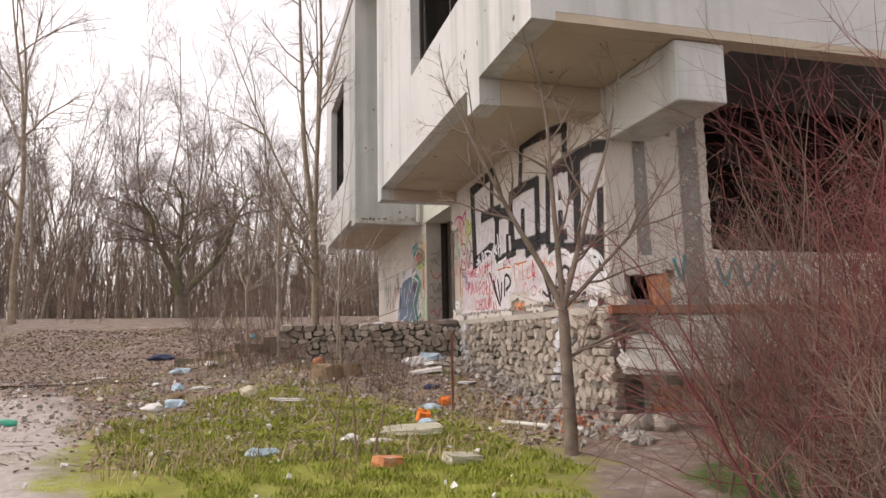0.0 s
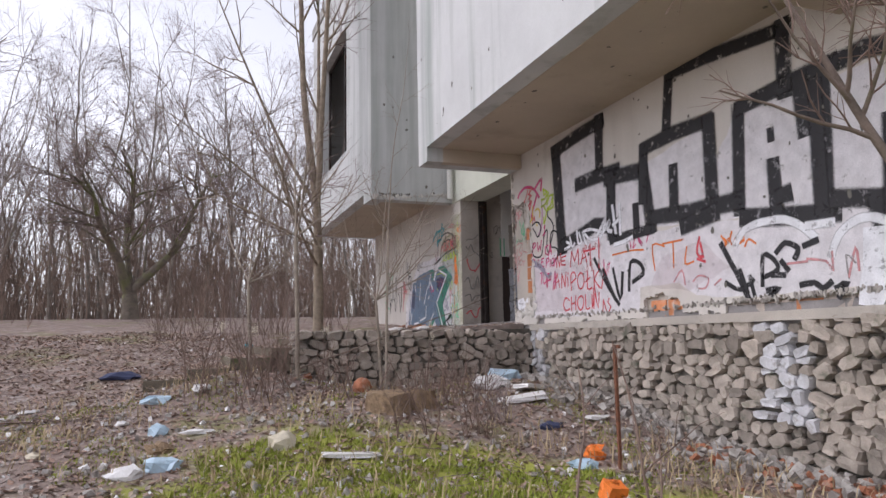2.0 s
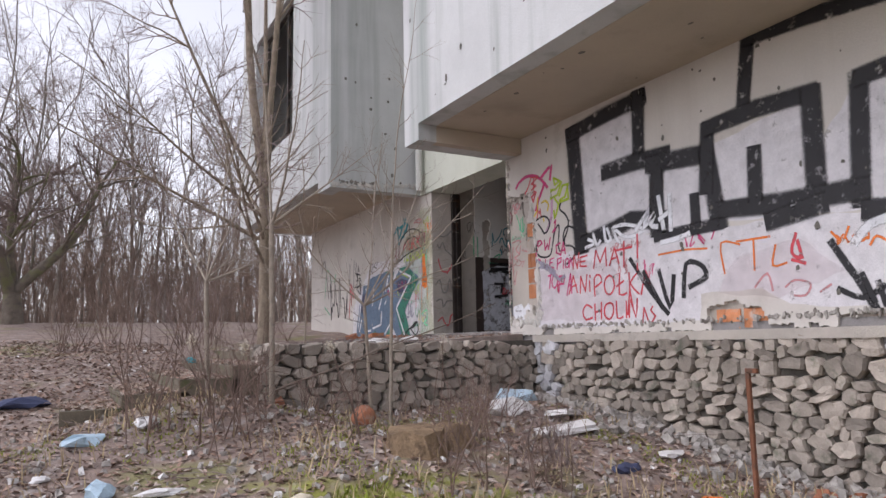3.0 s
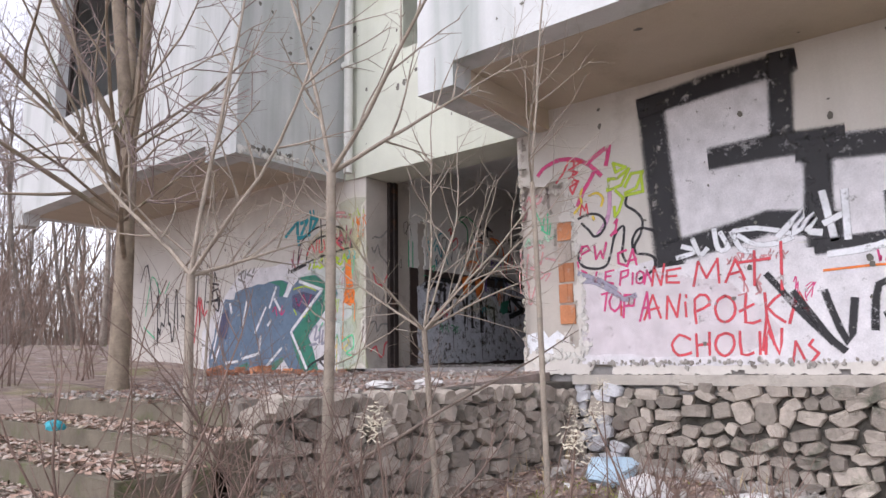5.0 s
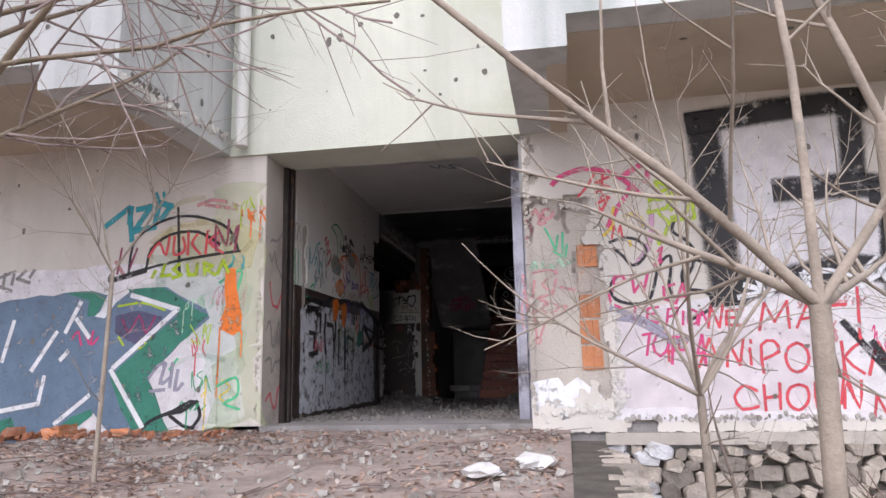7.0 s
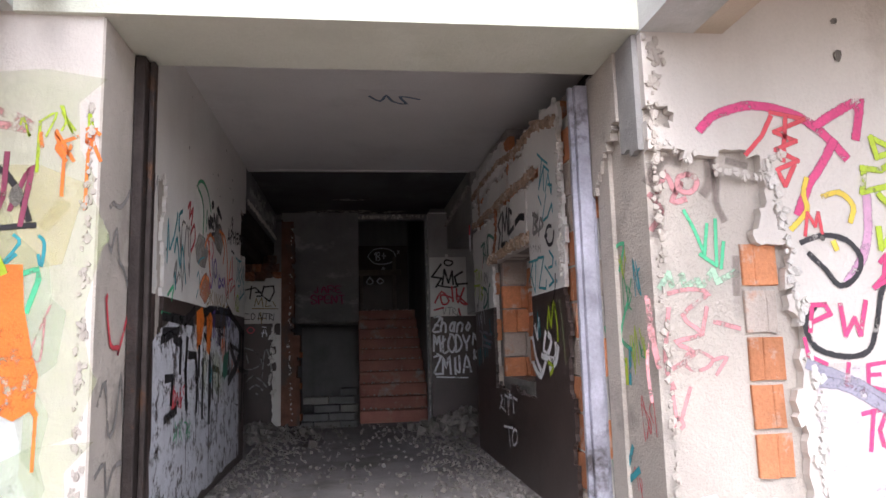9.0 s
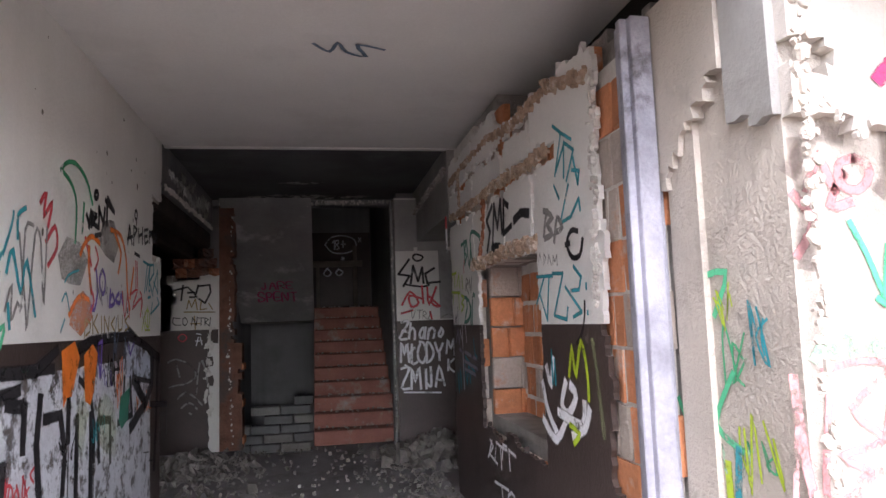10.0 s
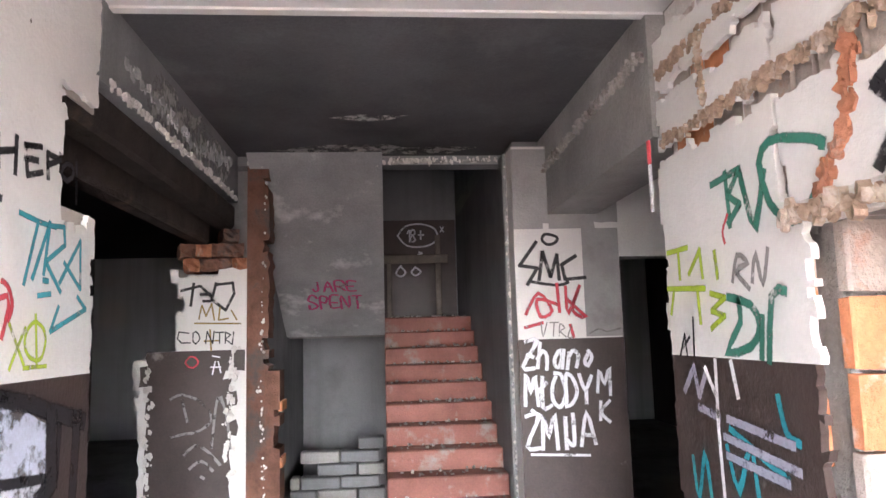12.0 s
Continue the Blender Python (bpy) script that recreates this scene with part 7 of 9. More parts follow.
chip("white_board", gz(3.05, 11.3, 0.03), (0.36, 0.22, 0.05), P_BAGWHITE, "broken white board on the debris", "board", 11, (-6, 8, 30))
lump("blue_cloth", gz(2.6, 10.0, 0.01), (0.26, 0.16, 0.1), P_CLOTHBLUE, "crumpled dark blue cloth", "cloth", 12, group=LIT)
lump("drinks_carton", gz(2.0, 7.9, 0.03), (0.22, 0.12, 0.12), P_BAGBLUE, "crushed pale blue carton", "carton", 13, group=LIT)
chip("orange_plastic", gz(2.0, 8.1, 0.04), (0.14, 0.12, 0.12), P_ORANGE, "broken piece of orange plastic", "plastic", 14, (20, 10, 0))
lump("red_ball", gz(1.15, 11.7, 0.08), (0.22, 0.22, 0.22), M_BRICKOLD, "weathered red-brown ball on the debris", "ball", 15, crush=0.05)
lump("green_bottle", gz(-2.6, 9.0, 0.03), (0.32, 0.1, 0.1), P_GREENPL, "green plastic bottle on the path", "bottle", 16, (0, 0, -10), crush=0.08)
lump("dark_cloth", gz(-1.55, 14.2, 0.03), (0.5, 0.28, 0.14), P_CLOTHBLUE, "dark crumpled cloth on the ground", "cloth", 17, group=LIT)
lump("plastic_bag", gz(-0.9, 10.0, 0.02), (0.3, 0.2, 0.14), P_BAGBLUE, "crumpled blue plastic bag", "bag", 18, group=LIT)
lump("rag", gz(0.05, 10.0, 0.03), (0.24, 0.2, 0.2), P_BAGCREAM, "crumpled cream rag on the ground", "rag", 19, group=LIT)
chip("white_board", gz(0.55, 9.6, 0.01), (0.45, 0.12, 0.03), P_BAGWHITE, "narrow white board in the grass", "board", 20, (0, 3, -6))
lump("food_tray", (2.2, 13.75, 1.82), (0.3, 0.2, 0.08), P_BAGWHITE, "crushed white foam tray on the terrace", "tray", 21, group=LIT)
lump("food_tray", (2.5, 13.5, 1.83), (0.26, 0.2, 0.1), P_BAGWHITE, "crushed white foam tray on the terrace", "tray", 22, group=LIT)
lump("plastic_scrap", (0.15, 14.6, 1.63), (0.12, 0.1, 0.08), P_TEAL, "scrap of turquoise plastic on the step", "plastic", 23, group=LIT)
for k, (x, y, s) in enumerate([(3.75, 17.4, 0.3), (3.7, 17.8, 0.26), (3.8, 16.9, 0.2), (3.6, 18.2, 0.28), (3.75, 16.4, 0.14), (0.75, 12.98, 0.2)]):
    chip("brick_piece", (x, y, 1.875 if y > 13.2 else 1.2), (s * 0.75, s * 0.5, s * 0.3), M_BRICKOLD if k % 2 else M_BRICK, "broken orange brick on the terrace", "brick", 30 + k, (12 * (k % 3 - 1), 14 * (k % 2), 53 * k), "bricks by the mural")
for k, (x, y, a, b, c, m, nm, lb, ct) in enumerate([
        (-1.0, 12.3, 0.34, 0.2, 0.12, P_BAGBLUE, "plastic_bag", "crumpled pale blue plastic bag on the bare ground", "bag"),
        (-0.55, 12.35, 0.32, 0.2, 0.1, P_BAGWHITE, "plastic_bag", "crumpled white plastic bag on the bare ground", "bag"),
        (-0.98, 11.1, 0.26, 0.18, 0.16, P_BAGBLUE, "plastic_bag", "crumpled blue plastic bag in the moss", "bag"),
        (-0.93, 10.5, 0.28, 0.16, 0.14, M_STUMP, "rag", "crumpled orange-brown rag in the moss", "rag"),
        (-0.6, 10.85, 0.3, 0.1, 0.05, P_BAGWHITE, "paper_scrap", "torn white paper lying in the moss", "paper"),
        (-1.3, 11.6, 0.14, 0.1, 0.05, P_BAGWHITE, "paper_scrap", "small white paper on the bare ground", "paper"),
        (2.58, 9.2, 0.2, 0.16, 0.18, P_ORANGE, "plastic_pot", "crushed orange plastic pot by the plinth", "pot"),
        (2.35, 9.0, 0.24, 0.12, 0.1, P_BAGBLUE, "drinks_carton", "crushed pale blue carton in the grass", "carton"),
        (3.2, 10.1, 0.3, 0.16, 0.06, P_BAGWHITE, "paper_scrap", "torn white paper on the debris", "paper"),
        (-2.3, 12.6, 0.3, 0.14, 0.05, P_BAGWHITE, "paper_scrap", "torn white paper on the path", "paper"),
        (-1.9, 10.6, 0.16, 0.1, 0.06, P_BAGCREAM, "paper_scrap", "crumpled cream paper beside the path", "paper")]):
    lump(nm, gz(x, y, 0.02), (a, b, c), m, lb, ct, 400 + k, (0, 0, 47 * k), crush=0.34, group=LIT)
stake = thing("metal_stake", gz(*STAKE, -0.05), "thin rusty metal stake with a bent top", "stake")
part("rod", boxes((-0.014, 0.014, -0.014, 0.014, 0.0, 1.02), bevel=0.004), M_RUST, stake)
part("bent_top", boxes((-0.014, 0.014, -0.07, 0.014, 1.021, 1.05), bevel=0.004), M_RUST, stake)
stump = thing("tree_stump", gz(1.15, 10.7, -0.05), "low rotten cut tree stumps among dry stems", "stump")
for k, (dx, dy, r) in enumerate(((0, 0, 0.2), (0.38, 0.1, 0.16))):
    bm = bmesh.new()
    bmesh.ops.create_cone(bm, cap_ends=True, segments=16, radius1=r * 1.25, radius2=r, depth=0.26, matrix=Matrix.Translation((dx, dy, 0.06)))
    for v in bm.verts:
        v.co += noise.noise_vector(v.co * 6) * 0.06
    part("stump_block", bm, M_STUMP, stump)
bm = bmesh.new()
bmesh.ops.create_cone(bm, cap_ends=True, segments=10, radius1=0.025, radius2=0.025, depth=1.05, matrix=pose(0, 0, 0, 90, 0, 36))
pp = part("white_pipe", bm, M_PIPE)
pp.matrix_basis = pose(3.2, 7.4, ground_z(3.2, 7.4) + 0.03, 0, 2, 0)
tagged(pp, "white plastic pipe lying before the plinth", "pipe")

# collapsed corner south of the plinth
chip("collapsed_slab", (4.75, 6.95, 1.25), (1.5, 0.5, 0.08), M_SLABWHITE, "collapsed white concrete slab hanging off the broken wall", "slab", 40, (52, 3, -3))
chip("collapsed_slab", (5.6, 6.9, 1.2), (1.1, 0.55, 0.1), M_SLABWHITE, "collapsed white concrete slab hanging off the broken wall", "slab", 41, (46, -4, 4))
chip("tar_sheet", (4.02, 7.05, 1.17), (0.03, 0.22, 0.46), M_CHAR, "torn black tar sheet on the slab's edge", "sheet", 42, (4, 0, 0))
for k in range(3):
    chip("pale_block", (4.7 + 0.38 * k, 7.2, 1.46), (0.36, 0.12, 0.27), M_SLABWHITE if k else M_PIER, "pale building block in the broken wall", "block", 44 + k)
for k in range(12):
    chip("brick_piece", (4.58 + 0.16 * (k % 4) + 0.05 * (k // 4), 7.22, 0.64 + 0.095 * (k // 4)), (0.15, 0.08, 0.085), M_BRICK, "orange brick in the broken wall", "brick", 50 + k, (0, 0, 2), "bricks of the broken wall")
chip("clay_sheet", (4.78, 7.27, 1.87), (0.28, 0.05, 0.36), M_BRICK, "broken orange clay sheet in the hole of the wall", "clay sheet", 60, (0, -14, 0))
for k in range(7):
    lump("boulder", (4.1 + 0.14 * k, 7.0 - 0.05 * (k % 3), ground_z(4.1, 7.0) + 0.04), (0.3, 0.3, 0.26), M_STONE, "grey boulder at the foot of the broken wall", "boulder", 90 + k, (0, 0, 40 * k), crush=0.1, group="boulders")


def on_south(a, b, off):
    return (a, 7.2 - off, b)


spray(wall_south, on_south, pts("5.18,4.4 5.2,1.9"), 0.26, P_GREY, "broad dark painted stripe", smooth_n=1, ragged=0.1)
spray(wall_south, on_south, pts("4.5,3.9 4.52,2.5;4.9,4.0 4.7,4.05 4.48,3.9"), 0.16, P_GREY, "faded dark block letter", smooth_n=1, ragged=0.12)
spray(wall_south, on_south, pts("4.9,2.4 5.0,2.15 5.05,2.45;5.5,2.4 5.6,2.1 5.75,2.4 5.9,2.1 6.1,2.35;6.2,2.1 6.4,2.4 6.6,2.1"), 0.045, P_TEAL, "teal sprayed scrawl")


def foot_spot(rnd):
    y = rnd.uniform(6.3, 12.9)
    x = 4.0 - abs(rnd.gauss(0, 0.35))
    return x, y, ground_z(x, y), 1.0


def scatter_spot(rnd):
    x, y = rnd.uniform(-3.5, 3.6), rnd.uniform(8.5, 12.9)
    return x, y, ground_z(x, y), 1.0


grit("plinth_rubble", foot_spot, 500, 0.07, M_RUBBLE, 71, "broken stone and mortar along the plinth")
grit("brick_rubble", lambda r: (lambda p: (p[0], 6.8 + (p[1] - 6.3) * 0.35, ground_z(p[0], 6.8 + (p[1] - 6.3) * 0.35), 1.0))(foot_spot(r)), 110, 0.06, M_BRICKOLD, 72, "broken orange brick along the plinth")
grit("scattered_scraps", scatter_spot, 130, 0.04, P_BAGWHITE, 73, "small white scraps of paper and foam", "scraps")
grit("scattered_stones", scatter_spot, 700, 0.04, M_RUBBLE, 74, "small stones and crumbs over the ground", "stones")
grit("grass_scraps", lambda r: (lambda x, y: (x, y, ground_z(x, y) + 0.02, 1.0))(r.uniform(-1.6, 2.6), r.uniform(4.5, 9)), 26, 0.045, P_BAGWHITE, 75, "small white scraps in the grass", "scraps")
grit("terrace_crumbs", lambda r: (lambda x: (x, r.uniform(13.35, 17.4), terrace_z(x), 1.0))(r.uniform(0.9, 4.0)), 500, 0.03, M_RUBBLE, 76, "crumbs of plaster on the terrace", "crumbs")
grit("brick_crumbs", lambda r: (4.0 - abs(r.gauss(0, 0.25)), r.uniform(15.9, 18.5), 1.87, 1.0), 160, 0.045, M_BRICKOLD, 77, "crumbled orange brick below the mural", "crumbs")

# ---- plants ----
def tubes(lines, sides):
    """One mesh of tapering tubes along lines of (point, radius)."""
    verts, faces = [], []
    for line in lines:
        base = len(verts)
        prev = None
        for i, (p, r) in enumerate(line):
            q = line[min(i + 1, len(line) - 1)][0] - line[max(i - 1, 0)][0]
            d = q.normalized() if q.length > 1e-6 else Vector((0, 0, 1))
            a = d.orthogonal().normalized() if prev is None else (prev - d * prev.dot(d)).normalized()
            prev = a
            b = d.cross(a)
            for k in range(sides):
                t = 2 * math.pi * k / sides
                verts.append(p + (a * math.cos(t) + b * math.sin(t)) * r)
        for i in range(len(line) - 1):
            for k in range(sides):
                k1 = (k + 1) % sides
                faces.append((base + i * sides + k, base + i * sides + k1, base + (i + 1) * sides + k1, base + (i + 1) * sides + k))
    me = bpy.data.meshes.new("branches")
    me.from_pydata([tuple(v) for v in verts], [], faces)
    me.polygons.foreach_set("use_smooth", [True] * len(faces))
    return me


def branch(rnd, start, way, length, r0, r1, n, wander, lift):
    line, p, d = [], start.copy(), way.normalized()
    for i in range(n + 1):
        line.append((p.copy(), r0 + (r1 - r0) * i / n))
        d = (d + Vector((rnd.uniform(-1, 1), rnd.uniform(-1, 1), rnd.uniform(-1, 1))) * wander + Vector((0, 0, lift))).normalized()
        p += d * (length / n)
    return line


def sprout(rnd, line, count, lo, spread, length, r, n, wander, lift):
    """Side branches along a line."""
    out = []
    for _ in range(count):
        f = rnd.uniform(lo, 1.0)
        x = f * (len(line) - 1)
        i = min(int(x), len(line) - 2)
        p = line[i][0].lerp(line[i + 1][0], x - i)
        rad = line[i][1] * 0.7
        d = (line[i + 1][0] - line[i][0]).normalized()
        side = d.orthogonal().normalized()
        side.rotate(Matrix.Rotation(rnd.uniform(0, 2 * math.pi), 3, d))
        way = (d * math.cos(spread) + side * math.sin(spread))
        ln = length * rnd.uniform(0.6, 1.2) * (1.15 - 0.6 * f)
        out.append(branch(rnd, p, way, ln, min(r, rad), min(r, rad) * 0.35, n, wander, lift))
    return out


def tree_parts(seed, height, radius, limbs=16, lo=0.35, limb_len=0.33, spread=0.75, twigs=7, fine=4, lean=(0, 0), fork=0, wander=0.06, low_r=0.004):
    rnd = random.Random(seed)
    trunk = branch(rnd, Vector((0, 0, -0.25)), Vector((lean[0], lean[1], 1)), height, radius, radius * 0.12, 12, wander, 0.03)
    trunk[0] = (trunk[0][0], radius * 1.35)
    big = [trunk]
    for _ in range(fork):
        big += sprout(rnd, trunk, 1, lo * 0.8, 0.4, height * 0.8, radius * 0.7, 9, wander, 0.05)
    l1, l2, l3 = [], [], []
    for t in big:
        l1 += sprout(rnd, t, max(3, limbs // len(big)), lo, spread, height * limb_len, radius * 0.42, 6, 0.16, 0.05)
    for t in l1:
        l2 += sprout(rnd, t, twigs, 0.15, 0.7, height * limb_len * 0.45, radius * 0.14, 4, 0.2, 0.04)
    for t in l2:
        l3 += sprout(rnd, t, fine, 0.15, 0.65, height * limb_len * 0.25, max(low_r, radius * 0.05), 2, 0.2, 0.02)
    for t in l1 + l2:
        for i, (p, r) in enumerate(t):
            t[i] = (p, max(r, low_r))
    return tubes(big, 8), tubes(l1, 5), tubes(l2 + l3, 3)


def tree(at, meshes, label, group="", rz=0.0, scale=1.0, mats=None, name="bare_tree", category="tree"):
    ob = thing(name, at, label, category, group, rz)
    ob.scale = (scale, scale, scale)
    mats = mats or (M_BARK, M_BARK, M_TWIG)
    for nm, me, m in zip(("trunk", "branching", "crown"), meshes, mats):
        o = part(nm, me, m, ob)
        if nm != "trunk":
            tagged(o, kind="stuff")
    return ob


# the woodland behind: a few grown forms, each standing many times
rnd = random.Random(5)
FORMS = [tree_parts(60 + k, rnd.uniform(8.5, 12), rnd.uniform(0.05, 0.085), limbs=17, lo=0.3, limb_len=0.27, spread=0.6, twigs=8, fine=5, fork=(k + 1) % 3, wander=0.13, low_r=0.005) for k in range(8)]
BRUSH = [tree_parts(80 + k, rnd.uniform(2.0, 4.2), 0.028, limbs=16, lo=0.12, limb_len=0.38, spread=0.55, twigs=6, fine=4, fork=4, wander=0.16, low_r=0.0065) for k in range(4)]
firsts, first_brush = [], []
for k, me in enumerate(FORMS):
    x, y = rnd.uniform(-14, 1), rnd.uniform(31, 44)
    firsts.append(tree((x, y, ground_z(x, y)), me, "tall bare woodland tree with a thin grey trunk", "woodland trees", rnd.uniform(0, 360), mats=(M_WOODBARK, M_WOODBARK, M_WOODTWIG)))
for me in BRUSH:
    x, y = rnd.uniform(-12, 0), rnd.uniform(31, 40)
    first_brush.append(tree((x, y, ground_z(x, y)), me, "bare brown underwood bush", "underwood", rnd.uniform(0, 360), name="bush", category="bush", mats=(M_UNDERWOOD, M_UNDERWOOD, M_UNDERWOOD)))


def before_wood(x, y):
    """The clearing round the old tree and the open ground before it."""
    return y < 30.5 and -7.5 < x < 4


for i in range(150):
    y = 26 + 50 * rnd.random() ** 1.1
    x = rnd.uniform(-0.55 * y - 6, 0.28 * y)
    if before_wood(x, y) or (x > 1.2 and y < 30):
        continue
    copy_thing(rnd.choice(firsts), pose(x, y, ground_z(x, y) - 0.05, 0, 0, rnd.uniform(0, 360)) @ Matrix.Diagonal((1, 1, 1, 1)))
for i in range(190):
    y = 22 + 40 * rnd.random() ** 1.1
    x = rnd.uniform(-0.6 * y - 6, 0.2 * y - 1)
    if before_wood(x, y):
        continue
    copy_thing(rnd.choice(first_brush), pose(x, y, ground_z(x, y) - 0.05, 0, 0, rnd.uniform(0, 360)))
for i in range(26):
    y = rnd.uniform(31, 46)
    x = rnd.uniform(-5, 2.2 + 0.1 * (y - 23))
    copy_thing(rnd.choice(first_brush if i % 4 else firsts), pose(x, y, ground_z(x, y) - 0.05, 0, 0, rnd.uniform(0, 360)))
for i in range(46):
    x, y, k = rnd.uniform(-14, 2.4), rnd.uniform(20, 31), rnd.uniform(0.2, 0.45)
    copy_thing(rnd.choice(first_brush), pose(x, y, ground_z(x, y) - 0.03, 0, 0, rnd.uniform(0, 360)) @ Matrix.Diagonal((k, k, k, 1)))
for i in range(60):
    x, y = rnd.uniform(4.5, 16), rnd.uniform(24.5, 42)
    copy_thing(rnd.choice(first_brush if i % 4 else firsts), pose(x, y, ground_z(x, y) - 0.05, 0, 0, rnd.uniform(0, 360)))
for i in range(16):
    y = rnd.uniform(-25, 6)
    x = rnd.uniform(-30, -9)
    copy_thing(rnd.choice(firsts), pose(x, y, ground_z(x, y) - 0.05, 0, 0, rnd.uniform(0, 360)))

def far_wood(seed):
    """The far edge of the wood: thousands of thin stems and twigs."""
    rnd, lines = random.Random(seed), []
    for _ in range(6200):
        y = rnd.uniform(44, 90)
        x = rnd.uniform(-0.75 * y - 8, 0.55 * y)
        h = rnd.choice((1.0, 1.6, 2.2, 3.0, 6.0, 9.0)) * rnd.uniform(0.6, 1.2)
        r = 0.008 + 0.006 * h
        stem = branch(rnd, Vector((x, y, ground_z(x, y) - 0.2)), Vector((rnd.uniform(-0.25, 0.25), rnd.uniform(-0.25, 0.25), 1)), h, r, r * 0.3, 4, 0.1, 0.0)
        lines.append(stem)
        lines += sprout(rnd, stem, 5, 0.15, 0.6, h * 0.4, r * 0.5, 2, 0.2, 0.0)
    return tagged(part("far_wood", tubes(lines, 3), M_UNDERWOOD), "far bare brown woodland beyond the trees", "woodland", kind="stuff")


far_wood(9)


# the old crooked tree, the tall tree at the corner and the trees by the path
def many_stemmed(at, seed, r, fork_at, arms, label, mats, limbs=8, limb_len=1.6, limb_r=0.3, droop=0.02, twigs=6, fine=4, low_r=0.004, wander=0.07, extra=()):
    """A tree whose trunk parts into several stems at one height, each with side limbs and twigs."""
    rnd = random.Random(seed)

    def aim(az, tilt):
        return Vector((math.cos(radians(az)) * math.sin(radians(tilt)), math.sin(radians(az)) * math.sin(radians(tilt)), math.cos(radians(tilt))))

    trunk = branch(rnd, Vector((0, 0, -0.3)), Vector((0, 0, 1)), fork_at + 0.3, r * 1.2, r * 0.85, 7, 0.025, 0.05)
    trunk[0] = (trunk[0][0], r * 1.6)
    top = trunk[-1][0]
    stems = [branch(rnd, top, aim(az, tilt), ln, r * k, r * 0.1, 12, wander, droop) for az, tilt, ln, k in arms]
    for f, az, tilt, ln in extra:
        stems.append(branch(rnd, trunk[min(7, int(f * 7))][0], aim(az, tilt), ln, r * 0.32, r * 0.06, 10, wander * 1.4, 0.01))
    l1, l2, l3 = [], [], []
    for t in stems:
        l1 += sprout(rnd, t, limbs, 0.12, 0.75, limb_len, r * limb_r, 6, 0.18, droop)
    for t in l1:
        l2 += sprout(rnd, t, twigs, 0.15, 0.7, limb_len * 0.42, r * 0.12, 4, 0.2, 0.01)
    for t in l2:
        l3 += sprout(rnd, t, fine, 0.15, 0.65, limb_len * 0.22, low_r, 2, 0.2, 0.0)
    for t in l1 + l2:
        for i, (p, q) in enumerate(t):
            t[i] = (p, max(q, low_r))
    ob = thing("bare_tree", at, label, "tree")
    part("trunk", tubes([trunk], 10), mats[0], ob)
    for t in stems:
        part("stem", tubes([t], 7), mats[0], ob)
    tagged(part("branching", tubes(l1, 5), mats[1], ob), kind="stuff")
    tagged(part("crown", tubes(l2 + l3, 3), mats[2], ob), kind="stuff")
    return ob


many_stemmed((-2.25, 26.6, ground_z(-2.25, 26.6)), 7, 0.24, 0.75, [(190, 14, 4.2, 0.7), (0, 34, 4.6, 0.62), (60, 10, 4.6, 0.42)], "old crooked fruit tree with mossy forked trunk and drooping limbs", (M_MOSSBARK, M_MOSSBARK, M_TWIG),
             limbs=12, limb_len=2.6, limb_r=0.17, droop=-0.02, twigs=9, fine=6, low_r=0.006, wander=0.2)
tree((-6.3, 22.0, ground_z(-6.3, 22.0)), tree_parts(8, 11, 0.1, limbs=18, lo=0.25, limb_len=0.4, spread=0.8, twigs=8, fine=5, fork=2, wander=0.08, low_r=0.006), "bare tree with a dark forked trunk by the path")
many_stemmed((1.55, 16.7, 1.85), 19, 0.088, 2.3, [(190, 5, 9.5, 0.85), (-60, 6, 9.0, 0.7), (60, 12, 7.5, 0.55), (165, 30, 5.5, 0.42)], "tall bare tree with pale trunk and several stems before the facade", (M_BARK, M_BARK, M_TWIG),
             limbs=8, limb_len=1.9, limb_r=0.26, droop=0.03, twigs=6, fine=4, low_r=0.005, wander=0.05, extra=[(0.8, 175, 62, 4.0), (0.95, 200, 58, 3.6), (0.85, -120, 55, 3.2), (0.6, 240, 60, 3.0), (0.9, 100, 60, 2.6)])
SAP = (M_SAPLING, M_SAPLING, M_SAPLING)
many_stemmed((2.95, 6.12, ground_z(2.95, 6.12)), 12, 0.058, 1.35, [(150, 20, 2.6, 0.6), (90, 7, 2.8, 0.6), (-30, 18, 2.5, 0.55), (-17, 42, 1.8, 0.4)], "young bare tree with grey-brown bark before the plinth", (M_BROWNBARK, M_BROWNBARK, M_DRY),
             limbs=8, limb_len=0.9, limb_r=0.25, droop=0.02, twigs=5, fine=3, low_r=0.003, wander=0.06, extra=[(0.8, 0, 65, 1.3)])


